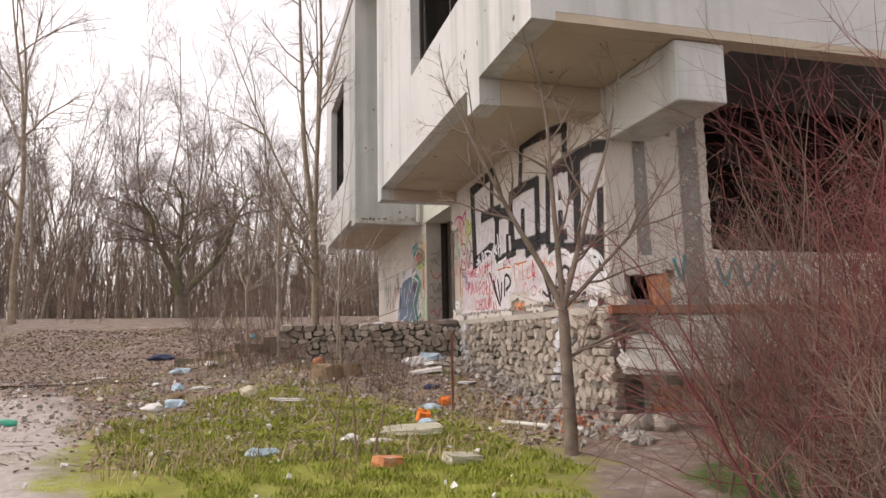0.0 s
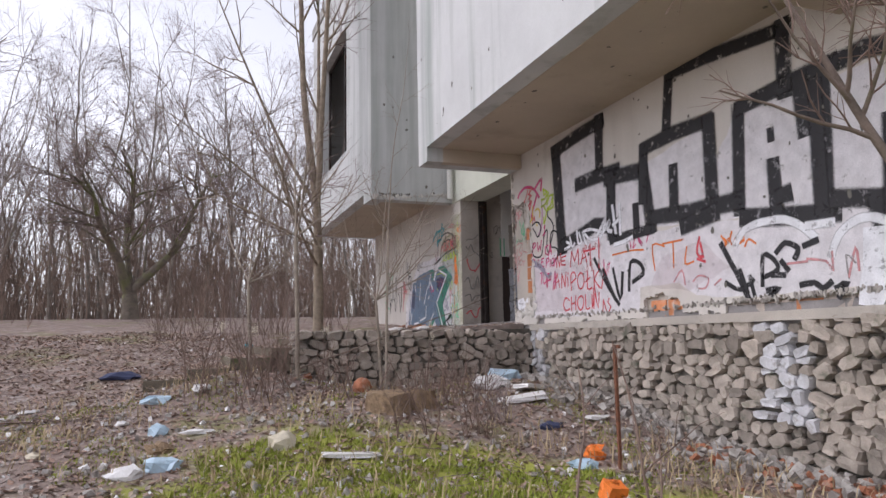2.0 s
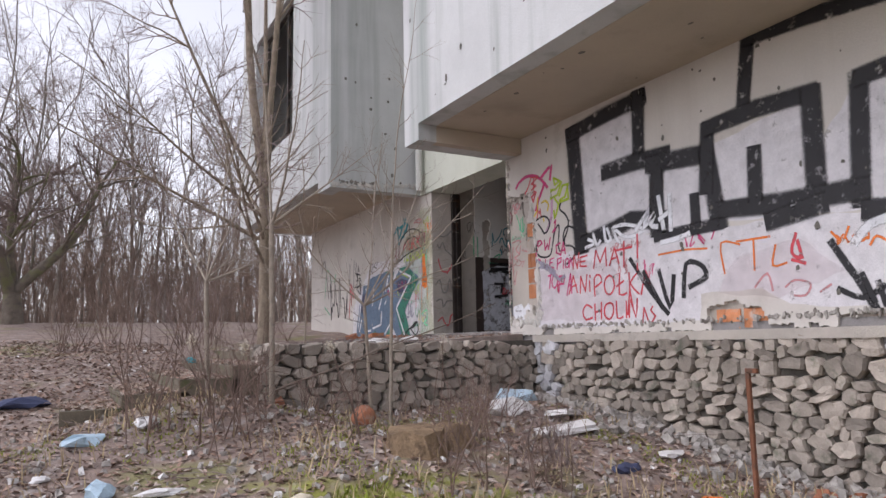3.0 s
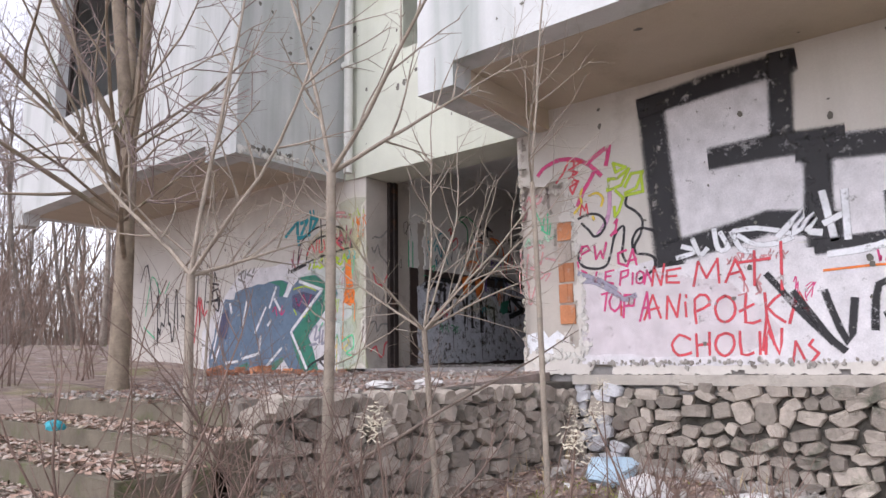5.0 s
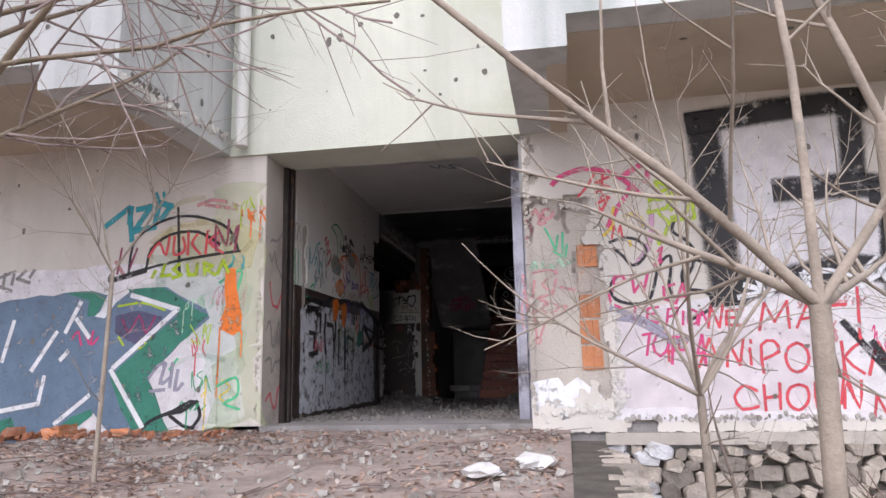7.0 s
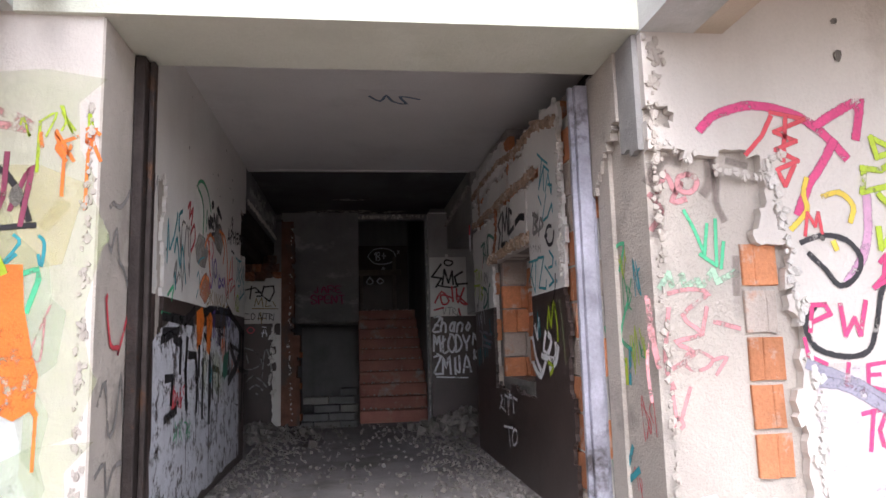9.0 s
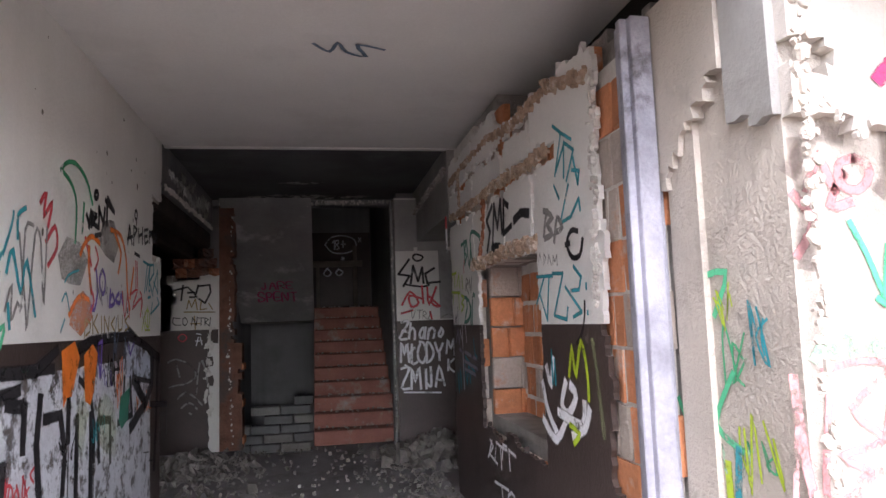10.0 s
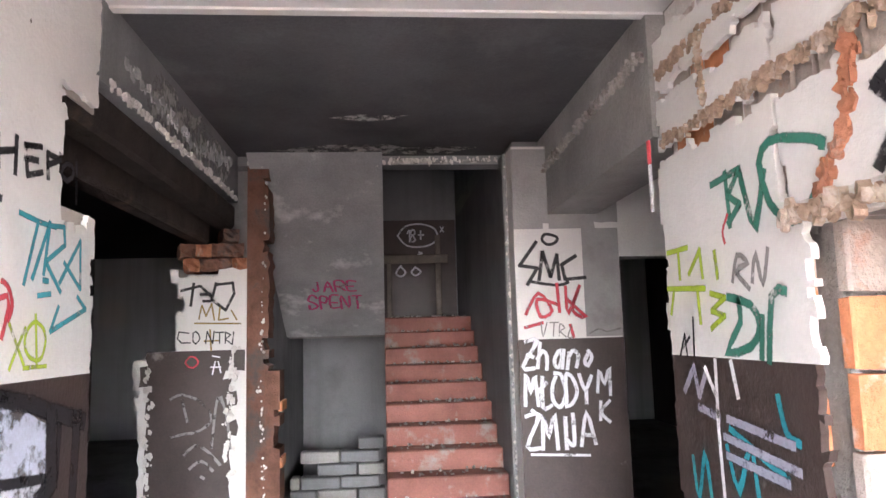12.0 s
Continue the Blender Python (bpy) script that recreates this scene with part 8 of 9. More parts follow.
def sapling(at, seed, height, r, fork_at, arms, label):
    """A thin sapling that forks at a given height, with sparse side twigs."""
    rnd = random.Random(seed)
    stem = branch(rnd, Vector((0, 0, -0.3)), Vector((rnd.uniform(-0.04, 0.04), rnd.uniform(-0.04, 0.04), 1)), fork_at + 0.3, r, r * 0.8, 6, 0.02, 0.02)
    top = stem[-1][0]
    big = [stem]
    for az, tilt, ln in arms:
        way = Vector((math.cos(radians(az)) * math.sin(radians(tilt)), math.sin(radians(az)) * math.sin(radians(tilt)), math.cos(radians(tilt))))
        big.append(branch(rnd, top, way, ln, r * 0.46, r * 0.1, 10, 0.09, 0.02))
    l1 = []
    for t in big[1:]:
        l1 += sprout(rnd, t, 9, 0.12, 0.8, 0.55, r * 0.22, 4, 0.16, 0.03)
    l1 += sprout(rnd, stem, 5, 0.4, 1.1, 0.5, r * 0.2, 4, 0.16, 0.02)
    l2 = []
    for t in l1:
        l2 += sprout(rnd, t, 3, 0.3, 0.7, 0.25, r * 0.1, 2, 0.2, 0.0)
    ob = thing("sapling", at, label, "sapling", "saplings by the steps")
    part("trunk", tubes(big[:1], 8), M_SAPLING, ob)
    for t in big[1:]:
        part("limb", tubes([t], 6), M_SAPLING, ob)
    tagged(part("crown", tubes(l1 + l2, 4), M_SAPLING, ob), kind="stuff")
    return ob


sapling((0.05, 12.83, 1.0), 3, 4, 0.026, 1.42, [(0, 4, 2.6), (-80, 46, 1.9), (105, 44, 1.9), (60, 60, 0.7), (-40, 75, 0.6)], "thin pale sapling that forks above the steps")
sapling((0.56, 12.5, 1.0), 4, 4, 0.03, 1.95, [(100, 12, 2.2), (-80, 42, 1.8), (-30, 55, 1.2)], "thin pale sapling beside the stone side wall")
sapling((1.45, 11.8, 1.0), 6, 4, 0.018, 2.0, [(0, 3, 2.4), (200, 40, 0.7)], "very thin straight sapling by the plinth")
sapling((1.66, 12.7, 1.2), 8, 4, 0.022, 1.0, [(20, 30, 2.0), (-60, 40, 1.7), (160, 45, 1.3), (90, 60, 1.2), (0, 55, 1.9), (-20, 70, 1.6), (-35, 50, 1.9), (10, 15, 2.0)], "tangled thin bare bush on the side wall")
sapling((1.9, 15.75, 1.8), 10, 4, 0.014, 1.1, [(100, 15, 1.5), (-80, 40, 1.4), (180, 45, 1.0)], "thin bare sapling on the terrace")


def shrub(at, seed, stems, height, spread, r, mat, label, name="shrub", twigs=4):
    rnd = random.Random(seed)
    big, l1, l2 = [], [], []
    for _ in range(stems):
        a, s = rnd.uniform(0, 2 * math.pi), rnd.uniform(0.05, spread)
        p = Vector((rnd.uniform(-0.3, 0.3), rnd.uniform(-0.3, 0.3), -0.1))
        big.append(branch(rnd, p, Vector((math.cos(a) * s, math.sin(a) * s, 1)), height * rnd.uniform(0.6, 1.1), r * rnd.uniform(0.5, 1.4), r * 0.2, 8, 0.17, -0.01))
    for t in big:
        l1 += sprout(rnd, t, twigs * 2, 0.15, 0.7, height * 0.4, r * 0.4, 4, 0.18, 0.01)
    for t in l1:
        l2 += sprout(rnd, t, twigs, 0.2, 0.7, height * 0.18, r * 0.25, 2, 0.2, 0.0)
    ob = thing(name, at, label, "shrub")
    tagged(part("stemwork", tubes(big, 5), mat, ob), kind="stuff")
    tagged(part("crown", tubes(l1 + l2, 3), mat, ob), kind="stuff")
    return ob


for k, (x, y, h) in enumerate([(3.0, 3.1, 2.6), (3.9, 3.6, 2.9), (3.6, 4.6, 2.0), (4.6, 4.4, 2.8), (3.3, 2.2, 2.0), (4.3, 3.2, 3.1), (5.2, 3.9, 3.2), (3.5, 3.7, 2.7), (4.2, 5.1, 1.8), (2.6, 2.3, 1.5), (5.0, 5.2, 2.4), (5.8, 5.0, 3.0), (5.5, 6.2, 1.4)]):
    shrub((x, y, ground_z(x, y)), 100 + k, 16, h, 0.55, 0.010, M_REDTWIG if k % 5 < 2 else M_DRY, "dense bare shrub with dark red twigs", twigs=5)
for k, (x, y, h) in enumerate([(3.05, 2.5, 1.9), (3.5, 2.9, 2.3), (4.1, 2.7, 2.0), (3.9, 4.1, 1.6), (4.8, 3.4, 2.2)]):
    shrub((x, y, ground_z(x, y)), 170 + k, 12, h, 0.9, 0.015, M_SHRUB, "sprawling bare shrub with brown stems", twigs=4)
for k, (x, y, h, n, m) in enumerate([(0.15, 12.2, 1.4, 12, M_DRY), (0.6, 11.9, 0.8, 6, M_DRY), (-0.1, 11.7, 1.1, 10, M_DRY), (1.7, 9.9, 0.7, 10, M_DRY), (1.2, 10.1, 0.7, 9, M_DRY), (-0.5, 12.2, 1.3, 11, M_DRY), (0.3, 12.6, 0.8, 6, M_DRY), (0.8, 11.2, 0.8, 8, M_DRY), (1.7, 11.0, 0.7, 16, M_DRY), (2.4, 11.6, 0.7, 14, M_DRY), (-1.0, 17.6, 1.3, 16, M_DRY), (-0.3, 19.0, 1.6, 16, M_DRY), (0.8, 17.9, 1.5, 16, M_DRY), (2.2, 18.6, 1.5, 14, M_DRY),
                                     (2.2, 10.4, 0.6, 10, M_TWIG), (-4.9, 15.5, 1.2, 14, M_TWIG), (0.4, 18.5, 1.6, 10, M_TWIG), (1.2, 19.5, 1.6, 10, M_TWIG)]):
    shrub((x, y, ground_z(x, y)), 130 + k, n, h, 0.5, 0.0075, m, "dry brown shrub of thin bare stems", twigs=3)
STALK = (0.88, 6.5)
shrub((STALK[0], STALK[1], ground_z(*STALK)), 151, 3, 1.25, 0.05, 0.012, M_DRY, "single dry stalk in the grass", name="stalk", twigs=2)


def blades(name, count, area, height, mat, seed, label):
    """Grass: many narrow blades, bent over."""
    rnd, verts, faces = random.Random(seed), [], []
    while len(faces) < count * 2:
        x, y = area(rnd)
        z, a = ground_z(x, y) - 0.01, rnd.uniform(0, 2 * math.pi)
        h, w = height * rnd.uniform(0.4, 1.2), rnd.uniform(0.003, 0.006)
        dx, dy, b = math.cos(a), math.sin(a), rnd.uniform(0.2, 0.9) * height
        i = len(verts)
        verts += [(x - dy * w, y + dx * w, z), (x + dy * w, y - dx * w, z), (x + dx * b * 0.4 + dy * w, y + dy * b * 0.4 - dx * w, z + h * 0.6),
                  (x + dx * b * 0.4 - dy * w, y + dy * b * 0.4 + dx * w, z + h * 0.6), (x + dx * b, y + dy * b, z + h)]
        faces += [(i, i + 1, i + 2, i + 3), (i + 3, i + 2, i + 4)]
    return tagged(part(name, mesh_of(name, verts, faces, fix=False), mat), label, "grass", kind="stuff")


def meadow(rnd):
    while True:
        x, y = rnd.uniform(-2.8, 2.8), rnd.uniform(3.2, 10.2)
        if ((x - 0.65 + 0.2 * (y - 7.2)) / 2.1) ** 2 + ((y - 7.2) / 3.1) ** 2 + 0.9 * noise.noise(Vector((x * 1.4, y * 1.4, 8))) < 0.85 and rnd.random() < 0.5 + noise.noise(Vector((x * 3, y * 3, 2))):
            return x, y


M_GRASS = material("moss_green_grass", (0.26, 0.30, 0.05), var=0.35, scale=4.0, bump=0.0, tint=(0.36, 0.29, 0.12), tint_at=0.54, tint_scale=3.0)
blades("grass", 30000, meadow, 0.06, M_GRASS, 3, "short mossy grass with bare patches")
M_LEAF = material("dead_leaf", (0.33, 0.225, 0.175), var=0.35, scale=15.0, bump=0.0, tint=(0.48, 0.41, 0.36), tint_at=0.52, tint_scale=9.0)


M_LEAFPALE = material("pale_dead_leaf", (0.44, 0.37, 0.32), var=0.25, scale=15.0, bump=0.0, tint=(0.30, 0.24, 0.12), tint_at=0.55, tint_scale=8.0)


def leaf_litter(name, count, spot, mat, seed, label, size=0.035):
    rnd, verts, faces = random.Random(seed), [], []
    for _ in range(count):
        x, y, z = spot(rnd)
        m = Matrix.Translation((x, y, z + 0.008)) @ pose(0, 0, 0, rnd.uniform(-35, 35), rnd.uniform(-35, 35), rnd.uniform(0, 360)).to_4x4()
        s = size * rnd.uniform(0.5, 1.4)
        i = len(verts)
        for u, v, w in ((-1, 0, 0), (0, -0.5, 0.15), (1, 0, 0), (0, 0.5, 0.15)):
            verts.append(tuple(m @ Vector((u * s, v * s, w * s))))
        faces += [(i, i + 1, i + 2), (i, i + 2, i + 3)]
    return tagged(part(name, mesh_of(name, verts, faces, fix=False), mat), label, "leaves", kind="stuff")


def on_path(x, y):
    """The trodden path beside the grass."""
    return y < 11 and x < -1.2 - 0.25 * (y - 6.3) + 0.4 * noise.noise(Vector((x, y, 5)))


def bank(rnd):
    x, y = rnd.uniform(-5, 3.9), rnd.uniform(6.5, 19)
    while on_path(x, y) and rnd.random() < 0.85:
        x, y = rnd.uniform(-5, 3.9), rnd.uniform(6.5, 19)
    return (x, y, ground_z(x, y)) if not (x > 0.3 and y > 13) else (rnd.uniform(-5, 0), 12, ground_z(-2, 12))


def terrace_spot(rnd):
    y = rnd.uniform(13.35, 17.5)
    x = rnd.uniform(0.9, 4.0)
    while rnd.random() > 0.55 + 1.3 * noise.noise(Vector((x * 1.5, y * 1.5, 4))) or (13.9 < y < 15.4 and rnd.random() < 0.6):
        x, y = rnd.uniform(0.9, 4.0), rnd.uniform(13.35, 17.5)
    return x, y, terrace_z(x)


leaf_litter("dead_leaves", 17000, bank, M_LEAF, 4, "brown dead leaves over the ground", 0.034)
leaf_litter("pale_leaves", 9000, bank, M_LEAFPALE, 14, "pale withered leaves over the ground", 0.03)
def step_spot(rnd):
    x = rnd.uniform(-1.2, 0.85)
    z = [1.24, 1.36, 1.48, 1.6, 1.73][min(4, int((x + 1.2) / 0.51))]
    return x, rnd.uniform(13.1, 17.0), z


leaf_litter("pale_step_leaves", 3500, step_spot, M_LEAFPALE, 16, "pale withered leaves on the outer steps", 0.026)
leaf_litter("step_leaves", 4000, step_spot, M_LEAF, 6, "brown dead leaves on the outer steps", 0.03)
leaf_litter("terrace_leaves", 4500, terrace_spot, M_LEAF, 5, "brown dead leaves strewn over the terrace", 0.022)


def mossy(rnd):
    while True:
        x, y = rnd.uniform(-3.2, 3.3), rnd.uniform(6.5, 12.6)
        if not on_path(x, y) and noise.noise(Vector((x * 1.1, y * 1.1, 21))) + 0.4 * noise.noise(Vector((x * 4, y * 4, 3))) > 0.12:
            return x, y


def open_ground(rnd):
    while True:
        x, y = rnd.uniform(-4.5, 3.6), rnd.uniform(6.0, 13.0)
        if not on_path(x, y) and noise.noise(Vector((x * 0.8, y * 0.8, 31))) + rnd.uniform(-0.3, 0.3) > 0.05:
            return x, y


blades("moss", 12000, mossy, 0.035, M_GRASS, 23, "low moss in patches on the bare ground")
M_STRAW = material("dry_straw", (0.42, 0.33, 0.20), var=0.3, scale=9.0, bump=0.0)
blades("dry_grass", 2600, open_ground, 0.16, M_STRAW, 24, "sparse dry grass stems on the ground")
leaf_litter("paper_scraps", 260, bank, P_BAGWHITE, 25, "small white paper scraps trodden into the ground", 0.04)
leaf_litter("dark_leaves", 5000, bank, M_DRY, 26, "dark wet leaves over the ground", 0.03)


def ground_twigs(seed, count):
    """Fallen twigs lying about."""
    rnd, lines = random.Random(seed), []
    for _ in range(count):
        x, y, z = bank(rnd) if rnd.random() < 0.75 else terrace_spot(rnd)
        a, ln = rnd.uniform(0, 2 * math.pi), rnd.uniform(0.1, 0.5)
        lines.append(branch(rnd, Vector((x, y, z + 0.012)), Vector((math.cos(a), math.sin(a), rnd.uniform(0, 0.15))), ln, 0.004, 0.002, 4, 0.1, -0.01))
    return tagged(part("fallen_twigs", tubes(lines, 3), M_TWIG), "thin fallen twigs scattered over the ground", "twigs", kind="stuff")


ground_twigs(27, 1500)
leaning = branch(random.Random(44), Vector((0, 0, 0)), Vector((1.0, -0.05, 0.32)), 2.7, 0.014, 0.004, 14, 0.05, 0.004)
bough = thing("fallen_branch", (0.55, 12.75, 1.32), "long thin bare branch leaning along the stone side wall", "branch")
part("stem", tubes([leaning], 6), M_BROWNBARK, bough)
part("side_twig", tubes(sprout(random.Random(45), leaning, 7, 0.3, 0.6, 0.35, 0.005, 4, 0.15, 0.0), 4), M_BROWNBARK, bough)


# ---- chips and pits in the rendered walls, dry weeds ----
def chips(parent, to, u0, u1, v0, v1, count, seed, keep=lambda u, v: True, size=0.024):
    """Knocked-off spots of render, each an uneven patch of the darker ground."""
    rnd, bm = random.Random(seed), bmesh.new()
    for _ in range(count):
        u, v = rnd.uniform(u0, u1), rnd.uniform(v0, v1)
        if not keep(u, v):
            continue
        s, st = size * rnd.uniform(0.35, 1.6), rnd.uniform(0.6, 1.8)
        ring = [bm.verts.new(to(u + s * math.cos(a) * rnd.uniform(0.6, 1.1), v + s * st * math.sin(a) * rnd.uniform(0.6, 1.1), 0.005)) for a in [k * math.pi / 4 for k in range(8)]]
        bm.faces.new(ring)
    return tagged(part("chipped_spots", bm, M_CHIP, parent, "dark chipped spots in the render"), kind="stuff")


chips(fascia, lambda a, b, off: (FASCIA - off, a, b), 5.8, 13.4, 4.6, 9.5, 90, 1, lambda u, v: not (7.8 < u < 10.6 and 5.7 < v < 8.3))
fascia_n = next(o for o in scene.objects if o.name == "fascia_north")
chips(fascia_n, lambda a, b, off: (2.43 - off, a, b), 16.5, 22.3, 4.6, 9.5, 26, 2, lambda u, v: not (18.1 < u < 21.2 and 5.6 < v < 8.7))
end_n = next(o for o in scene.objects if o.name == "fascia_north_end")
chips(end_n, lambda a, b, off: (a, 16.15 - off, b), 2.5, 4.0, 4.35, 7.5, 14, 3)
chips(wall_over_door, on_west, 13.7, 16.0, 4.4, 7.0, 40, 4, lambda u, v: not (13.9 < u < 15.25 and 5.6 < v < 7.5))
chips(wall_west, lambda a, b, off: (WEST - 0.002 - off, a, b), 7.2, 12.9, 2.1, 4.4, 50, 5, size=0.018)
chips(wall_west_north, lambda a, b, off: (4.06 - 0.002 - off, a, b), 15.8, 19.5, 2.1, 4.4, 24, 6, size=0.018)
soffit = next(o for o in scene.objects if o.name == "soffit_south")
chips(soffit, lambda a, b, off: (a, b, 4.455 - off), 2.8, 4.0, 6.0, 13.0, 22, 7, size=0.02)
chips(wall_left, lambda a, b, off: (a, 15.87 - off, b), 5.2, 7.7, 3.3, 4.6, 24, 8, size=0.012)


for k in range(9):
    chip("brick_piece", (10.72, 15.86 + 0.12 * (k % 4) + 0.05 * (k // 4), 3.83 + 0.11 * (k // 4)), (0.2, 0.115, 0.1), M_BRICKSOOT if k % 3 else M_BRICKOLD, "broken brick on the stub of wall", "brick", 300 + k, (0, 0, 3 * k), "bricks on the broken wall")


def weed(at, seed, height, label):
    """A dry weed: a bent stalk with a pale fluffy head."""
    rnd = random.Random(seed)
    ob = thing("dry_weed", at, label, "weed", "dry weeds")
    stalk = branch(rnd, Vector((0, 0, -0.05)), Vector((rnd.uniform(-0.2, 0.2), rnd.uniform(-0.2, 0.2), 1)), height, 0.005, 0.003, 7, 0.06, -0.02)
    part("stalk", tubes([stalk], 4), M_DRY, ob)
    tip, verts, faces = stalk[-1][0], [], []
    for _ in range(110):
        p = tip + Vector((rnd.gauss(0, 0.018), rnd.gauss(0, 0.018), rnd.gauss(-0.02, 0.025)))
        d = Vector((rnd.uniform(-1, 1), rnd.uniform(-1, 1), rnd.uniform(-0.3, 1))).normalized() * 0.022
        q = d.orthogonal().normalized() * 0.0022
        i = len(verts)
        verts += [tuple(p - q), tuple(p + q), tuple(p + d)]
        faces.append((i, i + 1, i + 2))
    tagged(part("head", mesh_of("head", verts, faces, fix=False), P_BAGCREAM, ob, "pale fluffy seed head"), kind="stuff")
    return ob


for k, (x, y, h) in enumerate([(0.1, 11.0, 0.95), (-0.15, 11.3, 1.0), (1.9, 11.7, 0.9), (0.75, 10.9, 0.85), (2.1, 12.2, 0.8)]):
    weed(gz(x, y), 200 + k, h, "dry weed with a pale fluffy seed head")

torn_edge(panel_left, on_panel_left, [(15.88, 3.3), (15.9, 3.0), (15.94, 2.6), (15.9, 2.3)], M_SLABWHITE, 60, 0.03, 94, "white plaster where the paint broke off", 0.006)
torn_edge(panel_left, on_panel_left, [(16.5, 3.1), (16.48, 2.6), (16.5, 2.1)], M_SLABWHITE, 60, 0.026, 95, "white plaster where the paint broke off", 0.006)
# flaking plaster along the burnt beams, small tags in the passage
beam_l = next(o for o in scene.objects if o.name == "beam_left")
torn_edge(beam_l, lambda a, b, off: (a, 15.87 - off, b), [(8.1, 4.36), (10.5, 4.36)], M_SLABWHITE, 240, 0.016, 81, "pale broken plaster along the beam", 0.015)
torn_edge(beam_l, lambda a, b, off: (a, 15.87 - off, b), [(8.3, 4.5), (9.4, 4.45), (10.4, 4.6)], M_FLIGHT, 120, 0.03, 82, "grey flaking paint on the beam", 0.006)
header = next(o for o in scene.objects if o.name == "stair_header")
torn_edge(header, lambda a, b, off: (10.581 - off, a, b), [(13.9, 4.66), (15.8, 4.64)], M_SLABWHITE, 160, 0.018, 83, "pale flaking paint on the beam", 0.008)
rnd = random.Random(91)
for k in range(10):
    x, z = rnd.uniform(5.2, 7.6), rnd.uniform(2.35, 3.75)
    spray(wall_left, lambda a, b, off: (a, 15.87 - off, b), squiggle(rnd, x, z, rnd.uniform(0.15, 0.45), rnd.uniform(0.08, 0.3)), rnd.uniform(0.007, 0.014),
          [P_RED, P_ORANGE, P_GREEN, P_BLUE, P_TEAL, P_GREY, P_VIOLET, P_ORANGE, P_BLACK][k % 9], "small coloured spray scrawl")

torn_edge(end_n, lambda a, b, off: (a, 16.15 - off, b), [(2.45, 4.32), (3.1, 4.34), (4.0, 4.42)], M_SLABWHITE, 110, 0.03, 84, "broken concrete along the lower edge", 0.02)
torn_edge(end_n, lambda a, b, off: (a, 16.15 - off, b), [(2.6, 4.36), (3.2, 4.38)], M_CHIP, 40, 0.03, 85, "dark broken concrete", 0.01)
flight_face = next(o for o in scene.objects if o.name == "stair_post")
torn_edge(flight_face, lambda a, b, off: (10.2 - off, a, b), [(13.9, 2.0), (13.9, 4.5)], M_SLABWHITE, 140, 0.014, 86, "chipped white edge", 0.01)
panel_edge = next(o for o in scene.objects if o.name == "pier_left")
torn_edge(panel_edge, lambda a, b, off: (10.601 - off, a, b), [(15.66, 2.0), (15.7, 3.0), (15.66, 4.5)], M_INNER, 60, 0.014, 87, "white plaster left along the bricks", 0.01)

beam_r = next(o for o in scene.objects if o.name == "beam_right")
torn_edge(beam_r, lambda a, b, off: (a, 13.66 + off, b), [(8.15, 4.5), (9.4, 4.47), (10.2, 4.43)], M_RUBBLE, 260, 0.02, 88, "rough ridge of broken plaster on the beam", 0.03)
filled(beam_l, lambda a, b, off: (a, 15.87 - off, b), [(8.55, 4.4), (8.7, 4.64), (9.3, 4.62), (9.9, 4.66), (10.3, 4.5), (10.2, 4.37), (9.3, 4.36)], P_FLAKE, "pale flaking limewash on the beam", off=0.004, soft=0.06, rough=0.04)
filled(header, lambda a, b, off: (10.581 - off, a, b), [(13.95, 4.64), (14.6, 4.68), (15.3, 4.67), (15.75, 4.66), (15.7, 4.625), (14.2, 4.625)], P_FLAKE, "pale flaking limewash on the beam", off=0.004, soft=0.01, rough=0.01)
burnt = next(o for o in scene.objects if o.name == "ceiling_burnt")
for k, line in enumerate(([(10.3, 14.0), (10.5, 14.3), (10.52, 15.2), (10.4, 15.6), (10.2, 15.0), (10.35, 14.5)], [(9.6, 14.6), (9.7, 14.9), (9.62, 15.1), (9.55, 14.8)])):
    filled(burnt, lambda a, b, off: (a, b, CEILING + 0.02 - off), line, P_FLAKE, "pale patch where the soot flaked off", off=0.004, soft=0.05, rough=0.03, seed=k)

# ---- pieces of walls, last: stones and bricks ----
rubble(plinth, lambda u, v: pose(4.06, u, v, 90, 0, -90), 7.2, 13.03, 0.35, 1.79, 21, white=lambda u, v: (8.2 < u < 8.75 and v > 0.9) or (12.6 < u < 13 and v > 1.1))
rubble(cheek_wall, lambda u, v: pose(u, 13.05, v, 90, 0, 0), 0.62, 4.0, 0.75, 1.8, 33)
rubble(cheek_wall, lambda u, v: pose(0.62, u, v, 90, 0, -90), 13.04, 13.32, 0.85, 1.8, 35)


def brick_mesh(seed, mat, w=0.288, h=0.186, d=0.05):
    """A clay brick's face with chamfered, chipped edges and a groove or two."""
    rnd = random.Random(seed)
    g = rnd.uniform(-0.06, 0.06)
    prof = [(-w / 2, 0), (-w / 2, d - 0.008), (-w / 2 + 0.008, d), (g - 0.012, d), (g, d - 0.012), (g + 0.012, d), (w / 2 - 0.008, d), (w / 2, d - 0.008), (w / 2, 0)]
    verts = [(x, rnd.uniform(-0.004, 0.004) + s * h / 2, z + (rnd.uniform(-0.006, 0.003) if z > 0 else 0)) for s in (-1, 1) for x, z in prof]
    n = len(prof)
    faces = [(i, i + 1, n + i + 1, n + i) for i in range(n - 1)] + [tuple(range(n)), tuple(range(2 * n - 1, n - 1, -1))]
    me = mesh_of("brick", verts, faces)
    me.materials.append(mat)
    return me


BRICKS = [brick_mesh(k, M_BRICK) for k in range(6)]
PALE = [brick_mesh(20 + k, M_BRICK_PALE) for k in range(4)]


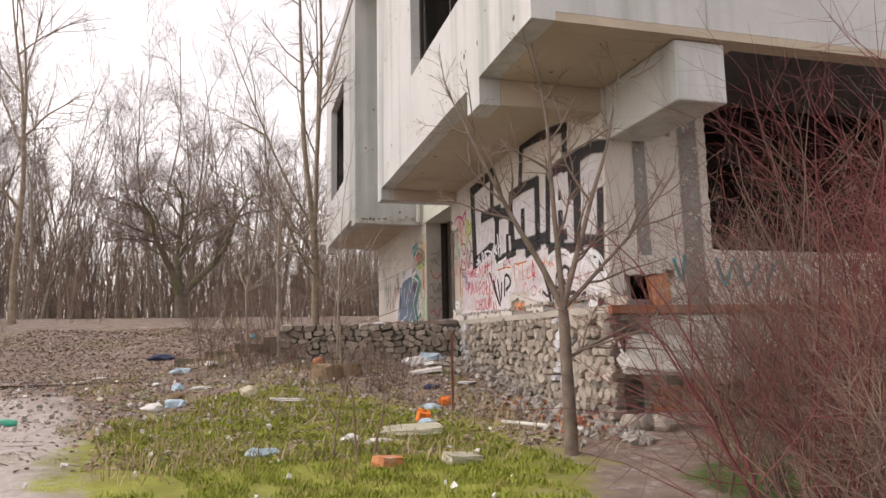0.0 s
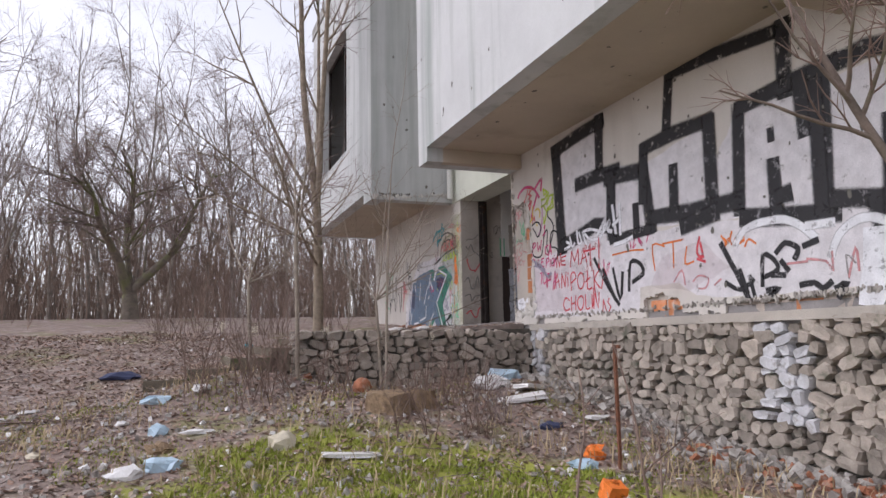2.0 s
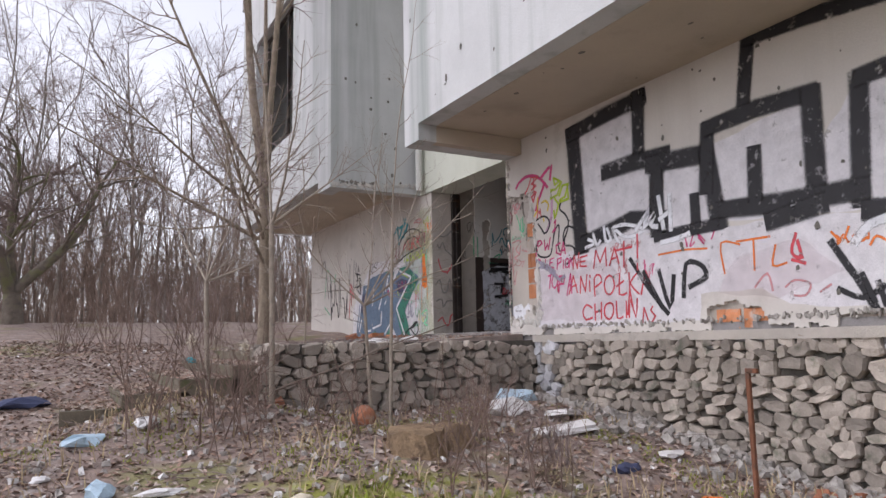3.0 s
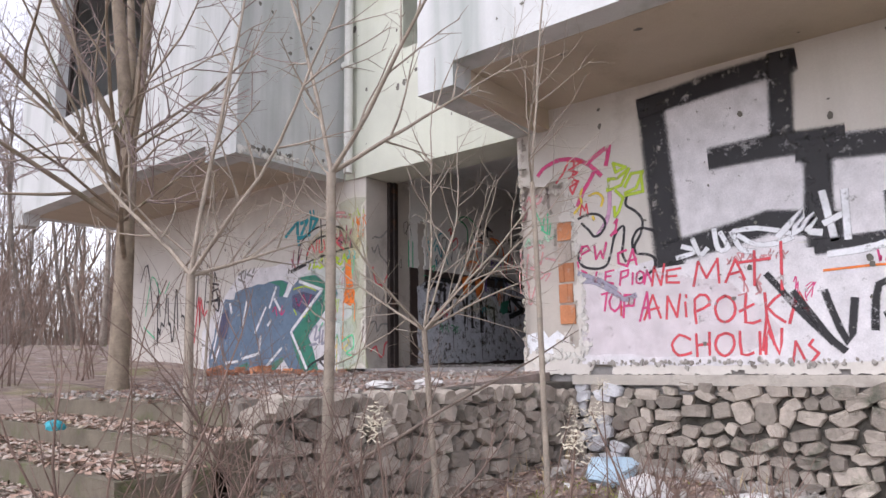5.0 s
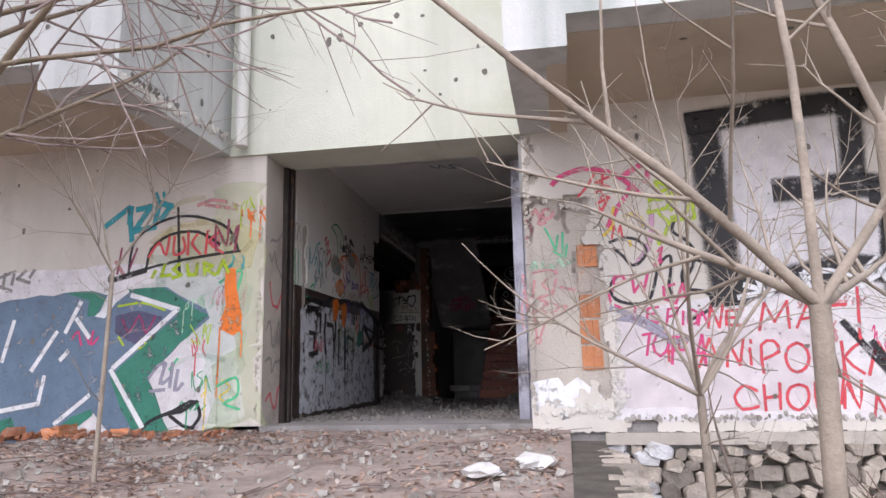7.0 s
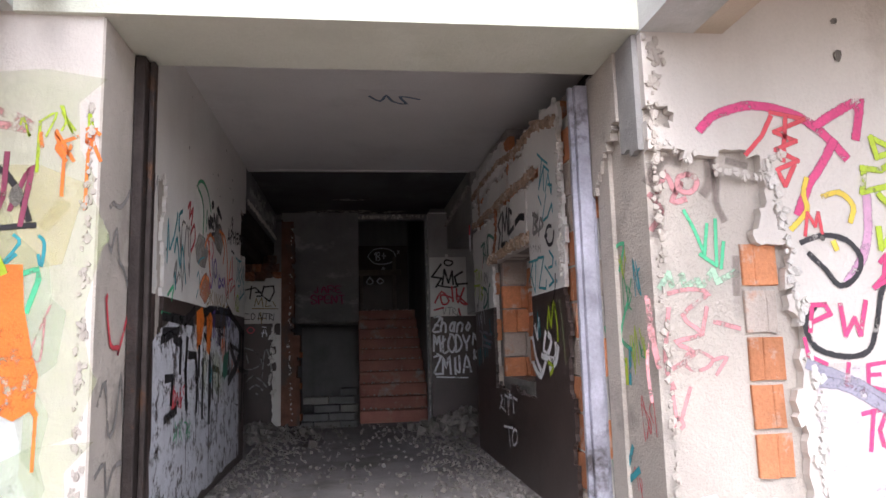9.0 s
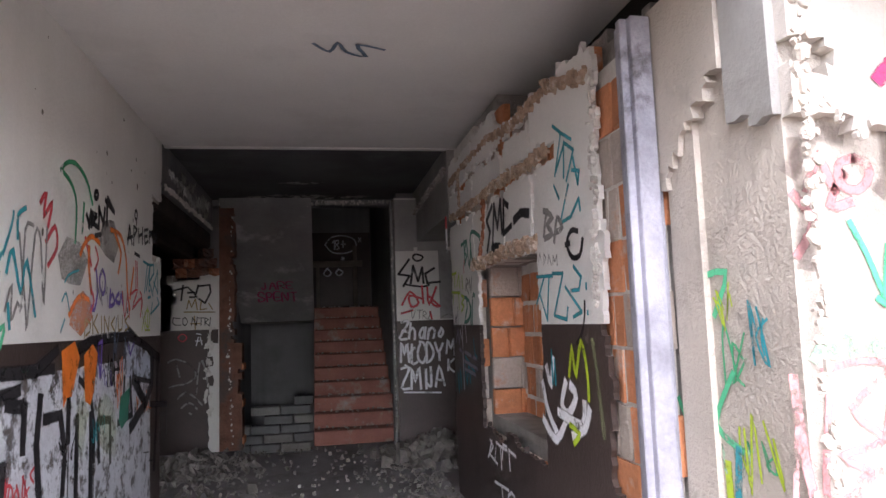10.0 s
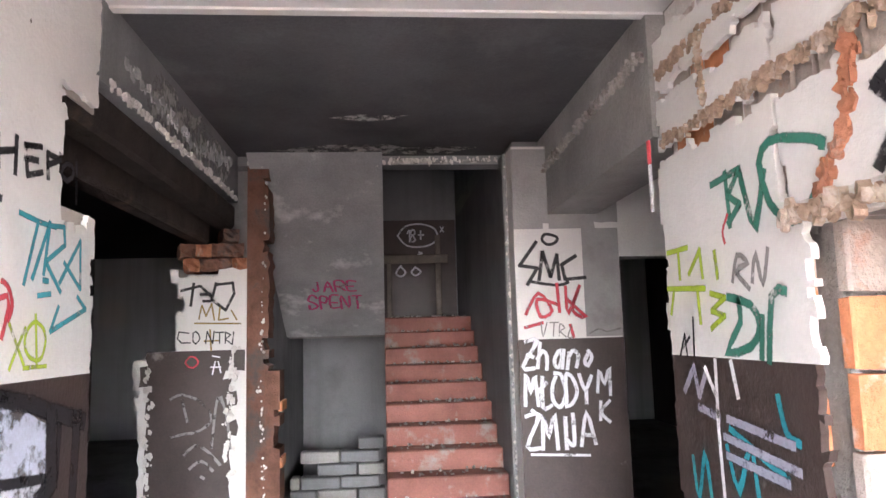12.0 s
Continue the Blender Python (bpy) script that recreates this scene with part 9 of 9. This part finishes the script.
def bricks(parent, frame_of, u0, u1, v0, v1, seed, pale=0.3, keep=lambda u, v: True, step=0.3):
    rnd, v, row = random.Random(seed), v0 + 0.1, 0
    while v < v1:
        u = u0 + (0.15 if row % 2 else 0.0)
        while u < u1:
            if keep(u, v):
                ob = new("brick", rnd.choice(PALE if rnd.random() < pale else BRICKS))
                ob.parent = parent
                ob.matrix_basis = frame_of(u, v) @ pose(0, 0, rnd.uniform(-0.006, 0.004), rnd.uniform(-1, 1), rnd.uniform(-1, 1), 0)
            u += step
        v += 0.2
        row += 1


bricks(wall_right, lambda u, v: pose(u, 13.58, v, 90, 0, 180), 4.8, 7.95, FLOOR, 3.7, 3, 0.4, lambda u, v: not (5.72 < u < 7.24 and 2.55 < v < 3.65))
bricks(wall_right, lambda u, v: pose(u, 13.58, v, 90, 0, 180), 4.8, 7.95, FLOOR, 4.62, 3, 0.5, lambda u, v: v > 3.72 and v + 0.08 < broken_top(u))
part("mortar", boxes((5.74, 7.22, 13.30, 13.374, 2.57, 3.63)), M_SLABWHITE, wall_right, "pale mortar smeared between the bricks")
part("mortar", boxes((4.68, 5.70, 13.56, 13.618, FLOOR, 4.2), (7.27, 8.0, 13.56, 13.618, FLOOR, 4.62), (5.702, 6.7, 13.56, 13.618, 3.68, 4.28), (6.701, 7.268, 13.56, 13.618, 3.68, 4.56), (5.702, 7.268, 13.56, 13.618, FLOOR, 2.5)), M_SLABWHITE, wall_right, "pale mortar between the bricks")
bricks(wall_right, lambda u, v: pose(u, 13.335, v, 90, 0, 180) @ Matrix.Diagonal((0.6, 0.93, 1, 1)), 5.83, 7.2, 2.55, 3.65, 4, 0.2, step=0.19)
bricks(wall_right, lambda u, v: pose(7.1, u, v, 90, 0, -90), 13.45, 13.5, 2.6, 3.6, 6, 0.1)
bricks(wall_right, lambda u, v: pose(7.1, u, v, 90, 0, -90), 13.3, 13.47, 2.6, 3.6, 16, 0.4, lambda u, v: u > 13.4)
bricks(wall_west, lambda u, v: pose(4.078, u, v, 90, 0, -90) @ Matrix.Diagonal((0.55, 0.95, 0.35, 1)), 13.1, 13.2, 2.32, 3.4, 5, 0.3, lambda u, v: u < 13.12)
bricks(wall_west, lambda u, v: pose(4.078, u, v, 90, 0, -90) @ Matrix.Diagonal((0.5, 0.95, 0.32, 1)), 12.96, 13.12, 2.32, 3.4, 15, 0.4, lambda u, v: u > 13.0)
bricks(wall_west, lambda u, v: pose(4.078, u, v, 90, 0, -90) @ Matrix.Diagonal((0.9, 0.9, 0.35, 1)), 9.85, 10.3, 1.86, 2.1, 7, 0.0)
bricks(wall_west, lambda u, v: pose(4.078, u, v, 90, 0, -90) @ Matrix.Diagonal((0.9, 0.5, 0.35, 1)), 7.0, 9.0, 1.8, 1.95, 8, 0.3)
bricks(wall_west, lambda u, v: pose(4.078, u, v, 90, 0, -90) @ Matrix.Diagonal((0.5, 1.0, 0.35, 1)), 12.76, 12.8, 1.95, 2.2, 9, 0.0)
pier_wall = next(o for o in scene.objects if o.name == "pier_left")
bricks(pier_wall, lambda u, v: pose(u, 15.57, v, 90, 0, 0) @ Matrix.Diagonal((0.8, 0.38, 0.6, 1)), 10.72, 10.8, FLOOR, 3.1, 11, 0.2)
